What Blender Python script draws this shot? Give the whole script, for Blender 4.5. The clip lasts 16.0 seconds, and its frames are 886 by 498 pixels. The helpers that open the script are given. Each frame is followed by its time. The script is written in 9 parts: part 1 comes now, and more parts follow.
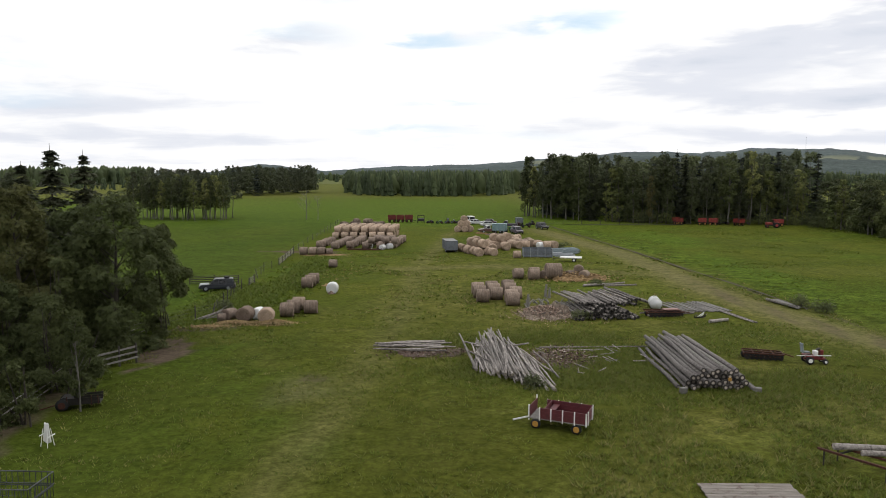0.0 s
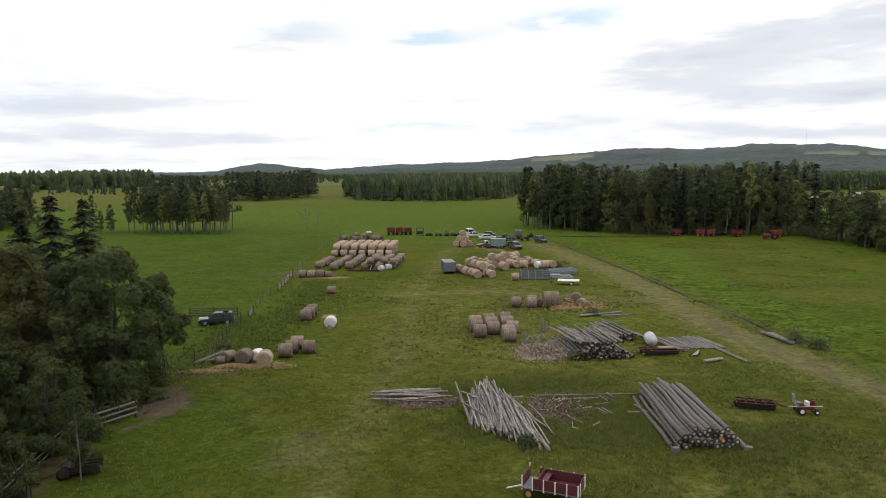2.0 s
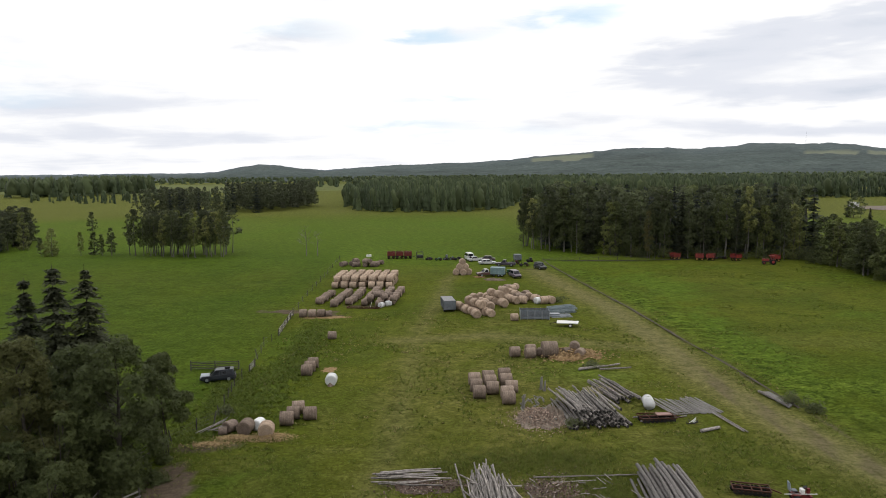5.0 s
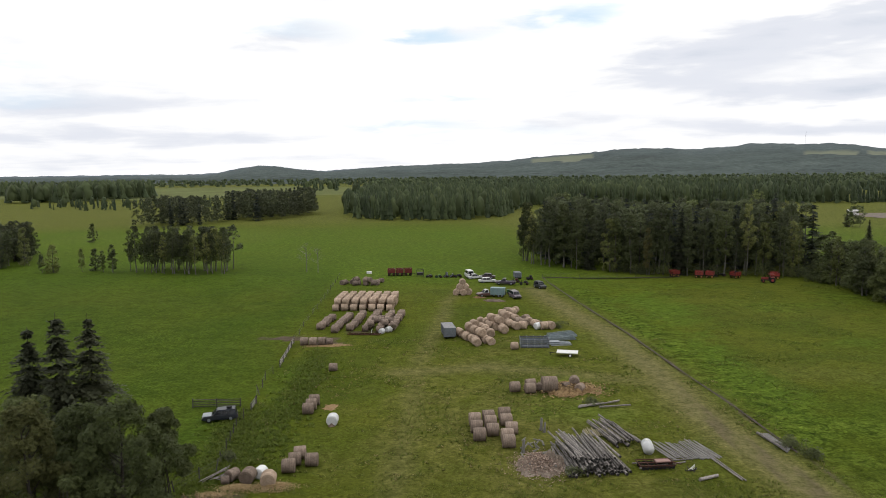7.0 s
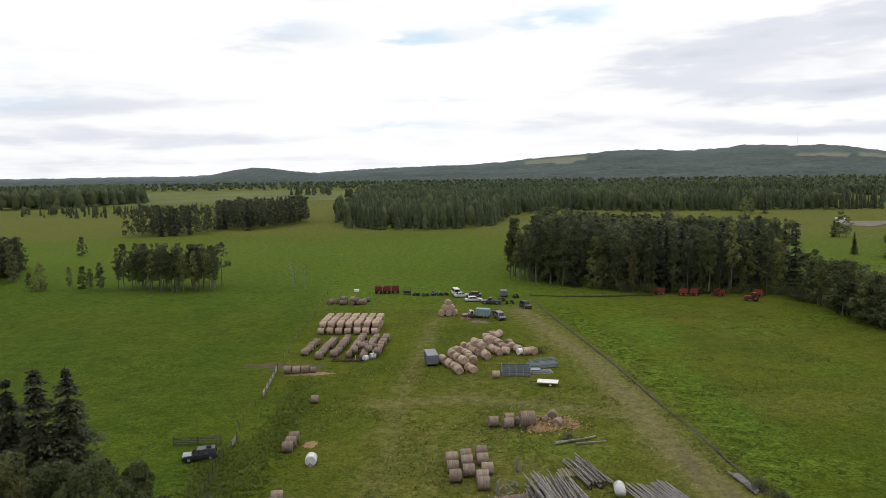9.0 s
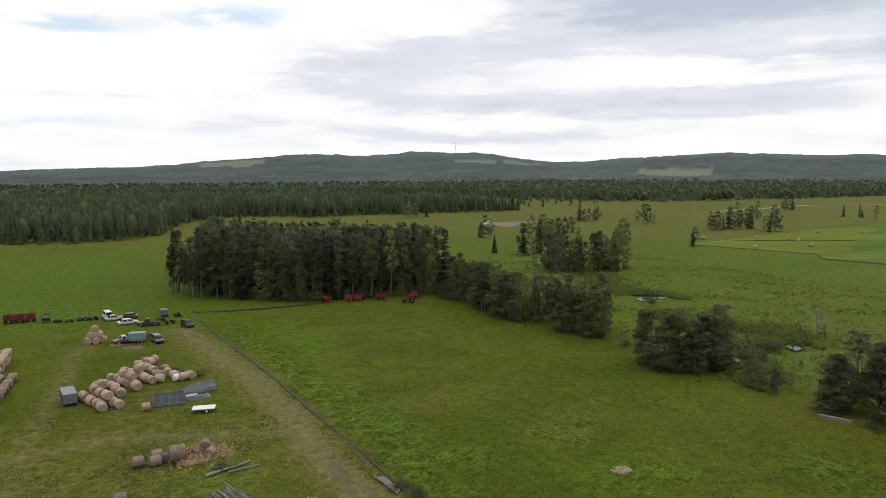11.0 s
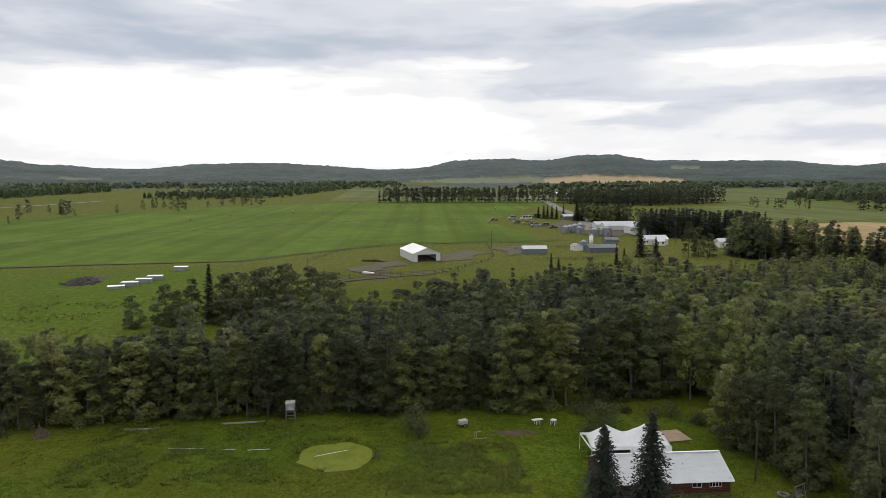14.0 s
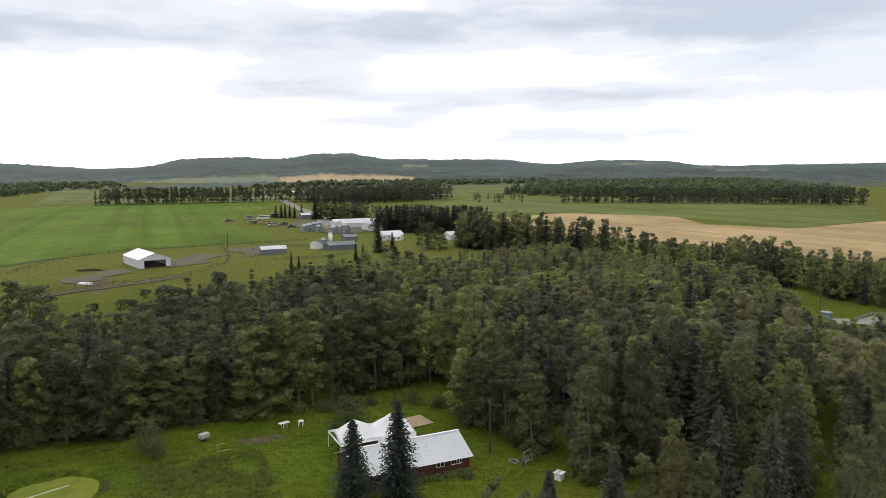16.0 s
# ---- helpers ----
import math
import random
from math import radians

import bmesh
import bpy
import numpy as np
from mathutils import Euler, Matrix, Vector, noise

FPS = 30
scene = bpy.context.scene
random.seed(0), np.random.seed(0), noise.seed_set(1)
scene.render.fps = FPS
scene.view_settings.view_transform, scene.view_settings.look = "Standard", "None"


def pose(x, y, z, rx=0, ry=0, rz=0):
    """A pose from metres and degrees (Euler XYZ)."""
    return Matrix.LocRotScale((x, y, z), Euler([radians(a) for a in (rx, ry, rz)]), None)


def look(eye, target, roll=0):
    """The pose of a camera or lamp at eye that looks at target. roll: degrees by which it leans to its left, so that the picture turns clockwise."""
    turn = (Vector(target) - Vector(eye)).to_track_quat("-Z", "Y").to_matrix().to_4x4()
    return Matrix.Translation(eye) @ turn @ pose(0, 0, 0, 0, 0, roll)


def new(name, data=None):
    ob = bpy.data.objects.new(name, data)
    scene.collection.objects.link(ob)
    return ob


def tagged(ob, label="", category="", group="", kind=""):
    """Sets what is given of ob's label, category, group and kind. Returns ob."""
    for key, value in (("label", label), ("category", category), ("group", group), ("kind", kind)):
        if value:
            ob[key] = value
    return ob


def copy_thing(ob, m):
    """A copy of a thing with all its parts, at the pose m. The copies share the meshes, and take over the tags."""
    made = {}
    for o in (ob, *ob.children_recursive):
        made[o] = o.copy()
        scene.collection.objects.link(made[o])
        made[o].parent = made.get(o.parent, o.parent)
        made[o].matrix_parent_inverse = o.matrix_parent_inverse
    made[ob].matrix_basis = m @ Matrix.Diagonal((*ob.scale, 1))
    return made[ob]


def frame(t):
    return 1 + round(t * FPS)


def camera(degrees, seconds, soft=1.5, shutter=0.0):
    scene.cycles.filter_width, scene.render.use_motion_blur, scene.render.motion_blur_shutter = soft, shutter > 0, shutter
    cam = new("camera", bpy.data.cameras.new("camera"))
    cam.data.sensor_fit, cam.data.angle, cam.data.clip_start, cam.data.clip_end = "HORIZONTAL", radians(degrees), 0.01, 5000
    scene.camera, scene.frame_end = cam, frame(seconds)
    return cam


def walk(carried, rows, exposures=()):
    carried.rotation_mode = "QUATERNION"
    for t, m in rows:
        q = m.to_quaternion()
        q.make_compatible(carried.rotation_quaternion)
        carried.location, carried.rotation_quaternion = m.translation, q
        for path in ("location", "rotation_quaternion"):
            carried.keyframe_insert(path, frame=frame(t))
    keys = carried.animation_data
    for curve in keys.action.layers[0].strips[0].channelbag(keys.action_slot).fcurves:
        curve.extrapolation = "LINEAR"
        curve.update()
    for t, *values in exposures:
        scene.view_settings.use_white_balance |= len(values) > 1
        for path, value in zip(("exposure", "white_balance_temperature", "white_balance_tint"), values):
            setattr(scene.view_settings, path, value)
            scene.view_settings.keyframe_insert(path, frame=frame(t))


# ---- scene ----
cam = camera(64.15, 16.0, soft=0.7)
PATH = [
    (0.0, 0.0, 0.0, 14.2, 83.795, -0.031, -0.227),
    (0.5, 0.162, -0.079, 15.273, 83.707, 0.104, -0.228),
    (1.0, 0.304, -0.138, 16.323, 83.686, 0.193, -0.227),
    (1.5, 0.391, -0.091, 17.451, 83.612, 0.304, -0.226),
    (2.0, 0.452, -0.095, 18.56, 83.553, 0.391, -0.213),
    (2.5, 0.45, -0.136, 19.725, 83.519, 0.414, -0.221),
    (3.0, 0.485, -0.091, 20.874, 83.52, 0.456, -0.221),
    (3.5, 0.556, -0.092, 21.992, 83.513, 0.542, -0.216),
    (4.0, 0.56, -0.018, 23.216, 83.464, 0.544, -0.22),
    (6.5, 0.632, 0.073, 29.262, 83.475, 0.691, -0.243),
    (7.0, 0.614, 0.084, 30.576, 83.451, 0.698, -0.243),
    (7.5, 0.582, 0.032, 31.844, 83.435, 0.702, -0.246),
    (8.0, 0.587, 0.025, 33.038, 83.488, 0.762, -0.231),
    (8.2, 0.661, 0.003, 33.514, 83.499, 0.804, -0.225),
    (10.3, 7.145, -1.199, 37.645, 83.583, 0.453, -8.68),
    (10.5, 7.3, -1.07, 37.655, 83.599, 0.354, -14.935),
    (11.0, 7.604, -0.715, 37.589, 83.542, 0.249, -26.056),
    (11.5, 7.712, -0.391, 37.533, 83.533, 0.19, -36.796),
    (12.0, 7.766, -0.166, 37.631, 83.507, 0.172, -47.872),
    (12.5, 7.965, -0.189, 37.578, 83.553, 0.02, -58.782),
    (13.0, 8.236, -0.139, 37.473, 83.606, 0.142, -69.784),
    (13.5, 8.486, -0.071, 37.34, 83.688, 0.083, -80.713),
    (14.0, 8.794, 0.219, 37.246, 83.686, 0.038, -91.446),
    (14.5, 9.063, 0.273, 37.167, 83.679, -0.02, -99.917),
    (15.0, 9.206, 0.119, 37.12, 83.61, 0.019, -103.889),
    (15.5, 9.348, 0.039, 37.046, 83.599, -0.008, -109.811),
    (16.0, 9.584, 0.101, 37.003, 83.538, 0.238, -112.462),
]
walk(cam, [(row[0], pose(*row[1:])) for row in PATH], [(0.0, 0.0), (8.0, 0.0), (10.5, -0.1), (11.5, 0.0), (12.5, 0.05), (13.0, -0.08), (13.5, -0.2), (14.0, -0.15), (14.5, -0.08), (15.0, 0.0), (16.0, 0.15)])

# ---- light ----
SUN_AZ, SUN_EL = 78.0, 24.0          # clockwise from +y, above the horizon
world = bpy.data.worlds.new("overcast_sky")
scene.world = world
world.use_nodes = True
wt = world.node_tree
wt.nodes.clear()


def wnode(kind, **values):
    n = wt.nodes.new(kind)
    for key, value in values.items():
        n.inputs[key].default_value = value
    return n


def wmath(op, a, b):
    n = wt.nodes.new("ShaderNodeMath")
    n.operation = op
    for i, v in enumerate((a, b)):
        if isinstance(v, (int, float)):
            n.inputs[i].default_value = v
        else:
            wt.links.new(v, n.inputs[i])
    return n.outputs[0]


def wramp(fac, stops):
    n = wt.nodes.new("ShaderNodeValToRGB")
    n.color_ramp.interpolation = "EASE"
    while len(n.color_ramp.elements) < len(stops):
        n.color_ramp.elements.new(0.5)
    for el, (p, c) in zip(n.color_ramp.elements, stops):
        el.position, el.color = p, (*c, 1)
    wt.links.new(fac, n.inputs[0])
    return n.outputs[0]


sky = wt.nodes.new("ShaderNodeTexSky")
sky.sky_type, sky.sun_disc = "NISHITA", False
sky.sun_elevation, sky.sun_rotation = radians(SUN_EL), radians(SUN_AZ)
coord = wt.nodes.new("ShaderNodeTexCoord")
axes = wt.nodes.new("ShaderNodeSeparateXYZ")
wt.links.new(coord.outputs["Generated"], axes.inputs[0])
up = wmath("ADD", wmath("MAXIMUM", axes.outputs[2], 0.0), 0.085)
deck = wt.nodes.new("ShaderNodeCombineXYZ")
wt.links.new(wmath("DIVIDE", axes.outputs[0], up), deck.inputs[0])
wt.links.new(wmath("DIVIDE", axes.outputs[1], up), deck.inputs[1])
turned = wt.nodes.new("ShaderNodeMapping")
turned.inputs["Rotation"].default_value = (0, 0, radians(-24))
turned.inputs["Scale"].default_value = (0.42, 1.0, 1)
turned.inputs["Location"].default_value = (9.3, 4.6, 0)
wt.links.new(deck.outputs[0], turned.inputs[0])
n1 = wnode("ShaderNodeTexNoise", Scale=0.62, Detail=7.0, Roughness=0.56, Distortion=0.35)
n2 = wnode("ShaderNodeTexNoise", Scale=0.23, Detail=3.0, Roughness=0.5, Distortion=0.2)
for n in (n1, n2):
    wt.links.new(turned.outputs[0], n.inputs["Vector"])
veil = wmath("ADD", wmath("MULTIPLY", n1.outputs["Fac"], 0.5), wmath("MULTIPLY", n2.outputs["Fac"], 0.5))
# the cloud layer's banks, gaps and streaks by azimuth and elevation in degrees, their edges torn by the wind
azimuth = wmath("MULTIPLY", wmath("ARCTAN2", axes.outputs[0], axes.outputs[1]), 57.2958)
height_deg = wmath("MULTIPLY", wmath("ARCSINE", axes.outputs[2], 0.0), 57.2958)
dome = wt.nodes.new("ShaderNodeCombineXYZ")
wt.links.new(azimuth, dome.inputs[0])
wt.links.new(height_deg, dome.inputs[1])
torn_at = wt.nodes.new("ShaderNodeMapping")
torn_at.inputs["Scale"].default_value = (0.16, 0.75, 1)
wt.links.new(dome.outputs[0], torn_at.inputs[0])
torn = wnode("ShaderNodeTexNoise", Scale=1.0, Detail=6.0, Roughness=0.52, Distortion=0.3)
wt.links.new(torn_at.outputs[0], torn.inputs["Vector"])
shift = wt.nodes.new("ShaderNodeVectorMath")
shift.operation = "SUBTRACT"
wt.links.new(torn.outputs["Color"], shift.inputs[0])
shift.inputs[1].default_value = (0.5, 0.5, 0.5)
wide = wt.nodes.new("ShaderNodeVectorMath")
wide.operation = "MULTIPLY"
wt.links.new(shift.outputs[0], wide.inputs[0])
wide.inputs[1].default_value = (11.0, 2.3, 0)
blown = wt.nodes.new("ShaderNodeVectorMath")
blown.operation = "ADD"
wt.links.new(dome.outputs[0], blown.inputs[0])
wt.links.new(wide.outputs[0], blown.inputs[1])


def cloud_mass(az, el, wa, we, amount, tilt=0.0):
    """A soft-edged mass of the given half widths, its axis tilted by some degrees."""
    m = wt.nodes.new("ShaderNodeMapping")
    m.vector_type = "TEXTURE"
    m.inputs["Location"].default_value, m.inputs["Rotation"].default_value, m.inputs["Scale"].default_value = (az, el, 0), (0, 0, radians(tilt)), (wa, we, 1)
    wt.links.new(blown.outputs[0], m.inputs[0])
    d = wt.nodes.new("ShaderNodeVectorMath")
    d.operation = "LENGTH"
    wt.links.new(m.outputs[0], d.inputs[0])
    r = wt.nodes.new("ShaderNodeMapRange")
    r.interpolation_type = "SMOOTHSTEP"
    wt.links.new(d.outputs["Value"], r.inputs[0])
    for i, v in enumerate((1.75, 0.0, 0.0, amount)):
        r.inputs[i + 1].default_value = v
    return r.outputs[0]


def cloud_sum(rows):
    total = None
    for row in rows:
        v = cloud_mass(*row)
        total = v if total is None else wmath("ADD", total, v)
    return total


GREY = ((-11.5, 9.6, 5, 1.4, 0.30), (-26, 5.0, 9, 0.8, 0.24), (-30, 9.0, 6, 0.8, 0.15), (8, 3.6, 11, 0.7, 0.26), (-20, 2.6, 14, 0.8, 0.22), (19, 7.4, 5.5, 1.4, 0.30), (27, 5.0, 11, 0.9, 0.40), (28, 9.0, 9, 0.9, 0.36, 3),
        (44, 12.0, 14, 2.4, 0.85, 4), (70, 12.2, 22, 3.0, 0.72), (56, 8.1, 9, 0.9, 0.50), (75, 9.0, 15, 1.4, 0.55), (44, 4.6, 13, 0.8, 0.50), (30, 2.6, 14, 0.6, 0.30), (52, 6.0, 7, 0.45, 0.28),
        (86, 6.4, 6, 0.45, 0.34), (98, 10.0, 14, 2.4, 0.55), (101, 6.6, 5, 1.0, 0.42), (113, 5.3, 10, 0.9, 0.50), (107, 3.7, 6, 0.5, 0.32), (120, 11.5, 16, 2.0, 0.62), (139, 10.5, 12, 3.0, 0.85), (128, 5.6, 9, 0.8, 0.50),
        (143, 5.8, 9, 1.2, 0.50), (130, 2.6, 16, 0.7, 0.25), (170, 11, 20, 4, 0.5))
WHITE = ((73, 12.4, 4, 0.8, 0.35), (72, 4.4, 13, 2.6, 0.55), (84, 3.4, 12, 2.4, 0.45), (44, 7.0, 9, 0.8, 0.30), (92, 8.2, 5, 0.45, 0.40), (116, 8.1, 7, 0.55, 0.60), (134, 4.3, 7, 0.4, 0.35), (103, 4.9, 4, 0.5, 0.3),
         (-2, 7.4, 14, 1.6, 0.30), (-22, 11, 9, 1.6, 0.25), (20, 11.6, 9, 1.2, 0.30), (107, 12.6, 5, 0.6, 0.3))
BLUE = ((0.2, 10.2, 3.4, 0.6, 0.85), (-2.8, 10.2, 1.3, 0.4, 0.6), (11, 11.3, 4.4, 0.8, 0.95, 7), (-8.5, 13.4, 3, 0.7, 0.5), (-1.5, 3.4, 3.4, 0.6, 0.55), (1, 5.3, 2.6, 0.3, 0.5), (-31, 5.2, 5, 0.6, 0.45), (-31, 7.6, 3, 0.5, 0.3),
        (-11, 10.6, 4, 0.6, 0.35), (8, 3.0, 4, 0.4, 0.2), (139, 8.0, 10, 1.0, 0.2))
mass = wmath("SUBTRACT", wmath("MULTIPLY", cloud_sum(GREY), 0.78), cloud_sum(WHITE))
fray = wmath("MULTIPLY", wmath("SUBTRACT", torn.outputs["Fac"], 0.5), 0.62)
both = wmath("ADD", wmath("ADD", mass, fray), wmath("ADD", wmath("MULTIPLY", wmath("SUBTRACT", 0.5, veil), 1.3), 0.27))
cloud = wramp(both, [(0.0, (1.30, 1.29, 1.27)), (0.30, (1.02, 1.02, 1.03)), (0.56, (0.80, 0.825, 0.895)), (1.0, (0.54, 0.605, 0.71))])
blue = wt.nodes.new("ShaderNodeMix")
blue.data_type, blue.blend_type = "RGBA", "MULTIPLY"
blue.inputs[0].default_value = 1.0
wt.links.new(sky.outputs[0], blue.inputs[6])
blue.inputs[7].default_value = (0.085, 0.095, 0.11, 1)
cover = wramp(n1.outputs["Fac"], [(0.22, (0.4, 0.4, 0.4)), (0.30, (1, 1, 1))])
over = wt.nodes.new("ShaderNodeMix")
over.data_type = "RGBA"
wt.links.new(cover, over.inputs[0])
wt.links.new(blue.outputs[2], over.inputs[6])
wt.links.new(cloud, over.inputs[7])
# small pale blue gaps between the clouds in the north
open_sky = wt.nodes.new("ShaderNodeMix")
open_sky.data_type = "RGBA"
wt.links.new(wmath("MULTIPLY", wmath("MINIMUM", cloud_sum(BLUE), 0.95), wramp(torn.outputs["Fac"], [(0.32, (0.35, 0.35, 0.35)), (0.6, (1, 1, 1))])), open_sky.inputs[0])
wt.links.new(over.outputs[2], open_sky.inputs[6])
open_sky.inputs[7].default_value = (0.62, 0.80, 0.96, 1)
# an overcast sky is brighter towards the zenith
zenith = wt.nodes.new("ShaderNodeMapRange")
zenith.interpolation_type = "SMOOTHSTEP"
wt.links.new(axes.outputs[2], zenith.inputs[0])
zenith.inputs[1].default_value, zenith.inputs[2].default_value = 0.27, 0.85
zenith.inputs[3].default_value, zenith.inputs[4].default_value = 1.0, 1.72
back = wnode("ShaderNodeBackground", Strength=1.0)
wt.links.new(zenith.outputs[0], back.inputs[1])
wt.links.new(open_sky.outputs[2], back.inputs[0])
wt.links.new(back.outputs[0], wt.nodes.new("ShaderNodeOutputWorld").inputs[0])

sun = new("sun", bpy.data.lights.new("sun", "SUN"))
sun.data.energy, sun.data.angle, sun.data.color = 0.7, radians(14), (1.0, 0.93, 0.84)
sun.matrix_world = look((0, 0, 0), (-math.sin(radians(SUN_AZ)), -math.cos(radians(SUN_AZ)), -math.tan(radians(SUN_EL))))

# ---- materials ----
def link(tree, a, b):
    tree.links.new(a, b)


class Nodes:
    """Builds one material's node tree."""

    def __init__(self, name, rough=0.8, metal=0.0, spec=0.3):
        self.mat = bpy.data.materials.new(name)
        self.mat.use_nodes = True
        self.t = self.mat.node_tree
        self.bsdf = self.t.nodes["Principled BSDF"]
        self.bsdf.inputs["Roughness"].default_value = rough
        self.bsdf.inputs["Metallic"].default_value = metal
        self.bsdf.inputs["Specular IOR Level"].default_value = spec
        self.coord = self.t.nodes.new("ShaderNodeTexCoord").outputs["Object"]

    def noise(self, scale, detail=4.0, rough=0.55, stretch=None, distort=0.0):
        n = self.t.nodes.new("ShaderNodeTexNoise")
        n.inputs["Scale"].default_value, n.inputs["Detail"].default_value = scale, detail
        n.inputs["Roughness"].default_value, n.inputs["Distortion"].default_value = rough, distort
        src = self.coord
        if stretch:
            m = self.t.nodes.new("ShaderNodeMapping")
            m.inputs["Scale"].default_value = stretch
            link(self.t, src, m.inputs[0])
            src = m.outputs[0]
        link(self.t, src, n.inputs["Vector"])
        return n.outputs["Fac"]

    def ramp(self, fac, stops):
        n = self.t.nodes.new("ShaderNodeValToRGB")
        while len(n.color_ramp.elements) < len(stops):
            n.color_ramp.elements.new(0.5)
        for el, (p, c) in zip(n.color_ramp.elements, stops):
            el.position = p
            el.color = (*c, 1) if isinstance(c, tuple) else (c, c, c, 1)
        link(self.t, fac, n.inputs[0])
        return n.outputs[0]

    def math(self, op, a, b=0.0, clamp=False):
        n = self.t.nodes.new("ShaderNodeMath")
        n.operation, n.use_clamp = op, clamp
        for i, v in enumerate((a, b)):
            if isinstance(v, (int, float)):
                n.inputs[i].default_value = v
            else:
                link(self.t, v, n.inputs[i])
        return n.outputs[0]

    def mix(self, fac, a, b, blend="MIX"):
        n = self.t.nodes.new("ShaderNodeMix")
        n.data_type, n.blend_type = "RGBA", blend
        for i, v in ((0, fac), (6, a), (7, b)):
            if isinstance(v, (int, float)):
                n.inputs[i].default_value = v
            elif isinstance(v, tuple):
                n.inputs[i].default_value = (*v, 1)
            else:
                link(self.t, v, n.inputs[i])
        return n.outputs[2]

    def attr(self, name):
        n = self.t.nodes.new("ShaderNodeAttribute")
        n.attribute_name = name
        return n

    def chance(self):
        return self.t.nodes.new("ShaderNodeObjectInfo").outputs["Random"]

    def island(self):
        return self.t.nodes.new("ShaderNodeNewGeometry").outputs["Random Per Island"]

    def done(self, colour, bump=None, strength=0.3, dist=0.05):
        link(self.t, colour, self.bsdf.inputs["Base Color"])
        if bump is not None:
            b = self.t.nodes.new("ShaderNodeBump")
            b.inputs["Strength"].default_value, b.inputs["Distance"].default_value = strength, dist
            link(self.t, bump, b.inputs["Height"])
            link(self.t, b.outputs[0], self.bsdf.inputs["Normal"])
        return self.mat


DULL = 0.64          # scales base colours down to balance the sky's brightness


def surf(name, a, b, scale=3.0, rough=0.75, metal=0.0, spec=0.3, stretch=None, bump=0.25, dist=0.02, wear=None, vary=0.25, fine=9.0, k=DULL):
    """A weathered surface between two colours, with fine grain, relief and, where given, a third colour of wear."""
    m = Nodes(name, rough, metal, spec)
    big, small = m.noise(scale, 5, 0.6, stretch), m.noise(scale * fine, 3, 0.6, stretch)
    c = m.ramp(big, [(0.3, a), (0.7, b)])
    if wear:
        c = m.mix(m.ramp(m.noise(scale * 2.3, 6, 0.65), [(0.55, 0.0), (0.68, 0.85)]), c, wear)
    c = m.mix(0.35, c, m.ramp(small, [(0.25, 0.45), (0.75, 1.0)]), "MULTIPLY")
    c = m.mix(1.0, c, m.ramp(m.chance(), [(0.0, (1.0 - vary) * k), (1.0, k)]), "MULTIPLY")
    return m.done(c, m.mix(0.5, big, small), bump, dist)


def leaf_mat(name, stops, far=False, bright=1.0, thin=0.38, holes=12.0, keep=0.48):
    """Leaf sprays, ragged with gaps between the single leaves, that let a part of the light through."""
    m = Nodes(name, 0.65, 0.0, 0.15)
    tint = m.attr("tint").outputs["Fac"] if far else m.chance()
    c = m.ramp(tint, [(p, tuple(v * bright for v in col)) for p, col in stops])
    c = m.mix(1.0, c, m.ramp(m.island(), [(0.0, 0.78 * DULL), (0.6, 0.98 * DULL), (1.0, 1.18 * DULL)]), "MULTIPLY")
    m.done(c)
    through_light = m.t.nodes.new("ShaderNodeBsdfTranslucent")
    link(m.t, c, through_light.inputs[0])
    both = m.t.nodes.new("ShaderNodeMixShader")
    both.inputs[0].default_value = thin
    link(m.t, m.bsdf.outputs[0], both.inputs[1])
    link(m.t, through_light.outputs[0], both.inputs[2])
    shown = both.outputs[0]
    if holes:
        ragged = m.t.nodes.new("ShaderNodeMixShader")
        gap = m.t.nodes.new("ShaderNodeBsdfTransparent")
        link(m.t, m.math("GREATER_THAN", m.noise(holes, 2.0, 0.6), keep), ragged.inputs[0])
        link(m.t, gap.outputs[0], ragged.inputs[1])
        link(m.t, shown, ragged.inputs[2])
        shown = ragged.outputs[0]
    link(m.t, shown, m.t.nodes["Material Output"].inputs[0])
    return m.mat


ASPEN = [(0.0, (0.090, 0.100, 0.060)), (0.25, (0.117, 0.137, 0.073)), (0.45, (0.158, 0.186, 0.086)), (0.62, (0.220, 0.260, 0.092)), (0.85, (0.300, 0.330, 0.105)), (1.0, (0.258, 0.245, 0.130))]
EDGE = [(0.0, (0.074, 0.084, 0.044)), (0.4, (0.099, 0.116, 0.053)), (0.75, (0.146, 0.174, 0.063)), (0.9, (0.235, 0.258, 0.085)), (1.0, (0.310, 0.320, 0.110))]
HAZED = [(0.0, (0.086, 0.118, 0.058)), (1.0, (0.150, 0.188, 0.076))]
SPRUCE = [(0.0, (0.050, 0.062, 0.052)), (0.5, (0.070, 0.084, 0.064)), (1.0, (0.096, 0.106, 0.074))]
M_ASPEN, M_ASPEN_FAR = leaf_mat("aspen_leaves", EDGE), leaf_mat("aspen_leaves_far", ASPEN, True, 1.08)
M_SPRUCE, M_SPRUCE_FAR = leaf_mat("spruce_needles", [(0.0, (0.056, 0.064, 0.040)), (1.0, (0.092, 0.100, 0.056))], keep=0.34), leaf_mat("spruce_needles_far", SPRUCE, True, keep=0.42)
# far foliage: base colours lightened to carry the haze of distance
M_HAZED = leaf_mat("hazed_aspen_leaves", HAZED, True, 1.0, 0.45, 0)
M_HAZEDSPRUCE = leaf_mat("hazed_spruce_needles", [(0.0, (0.060, 0.088, 0.044)), (1.0, (0.126, 0.164, 0.064))], True, 1.0, 0.45, 0)
M_WILLOW = leaf_mat("willow_leaves", [(0.0, (0.100, 0.116, 0.054)), (1.0, (0.155, 0.175, 0.076))])
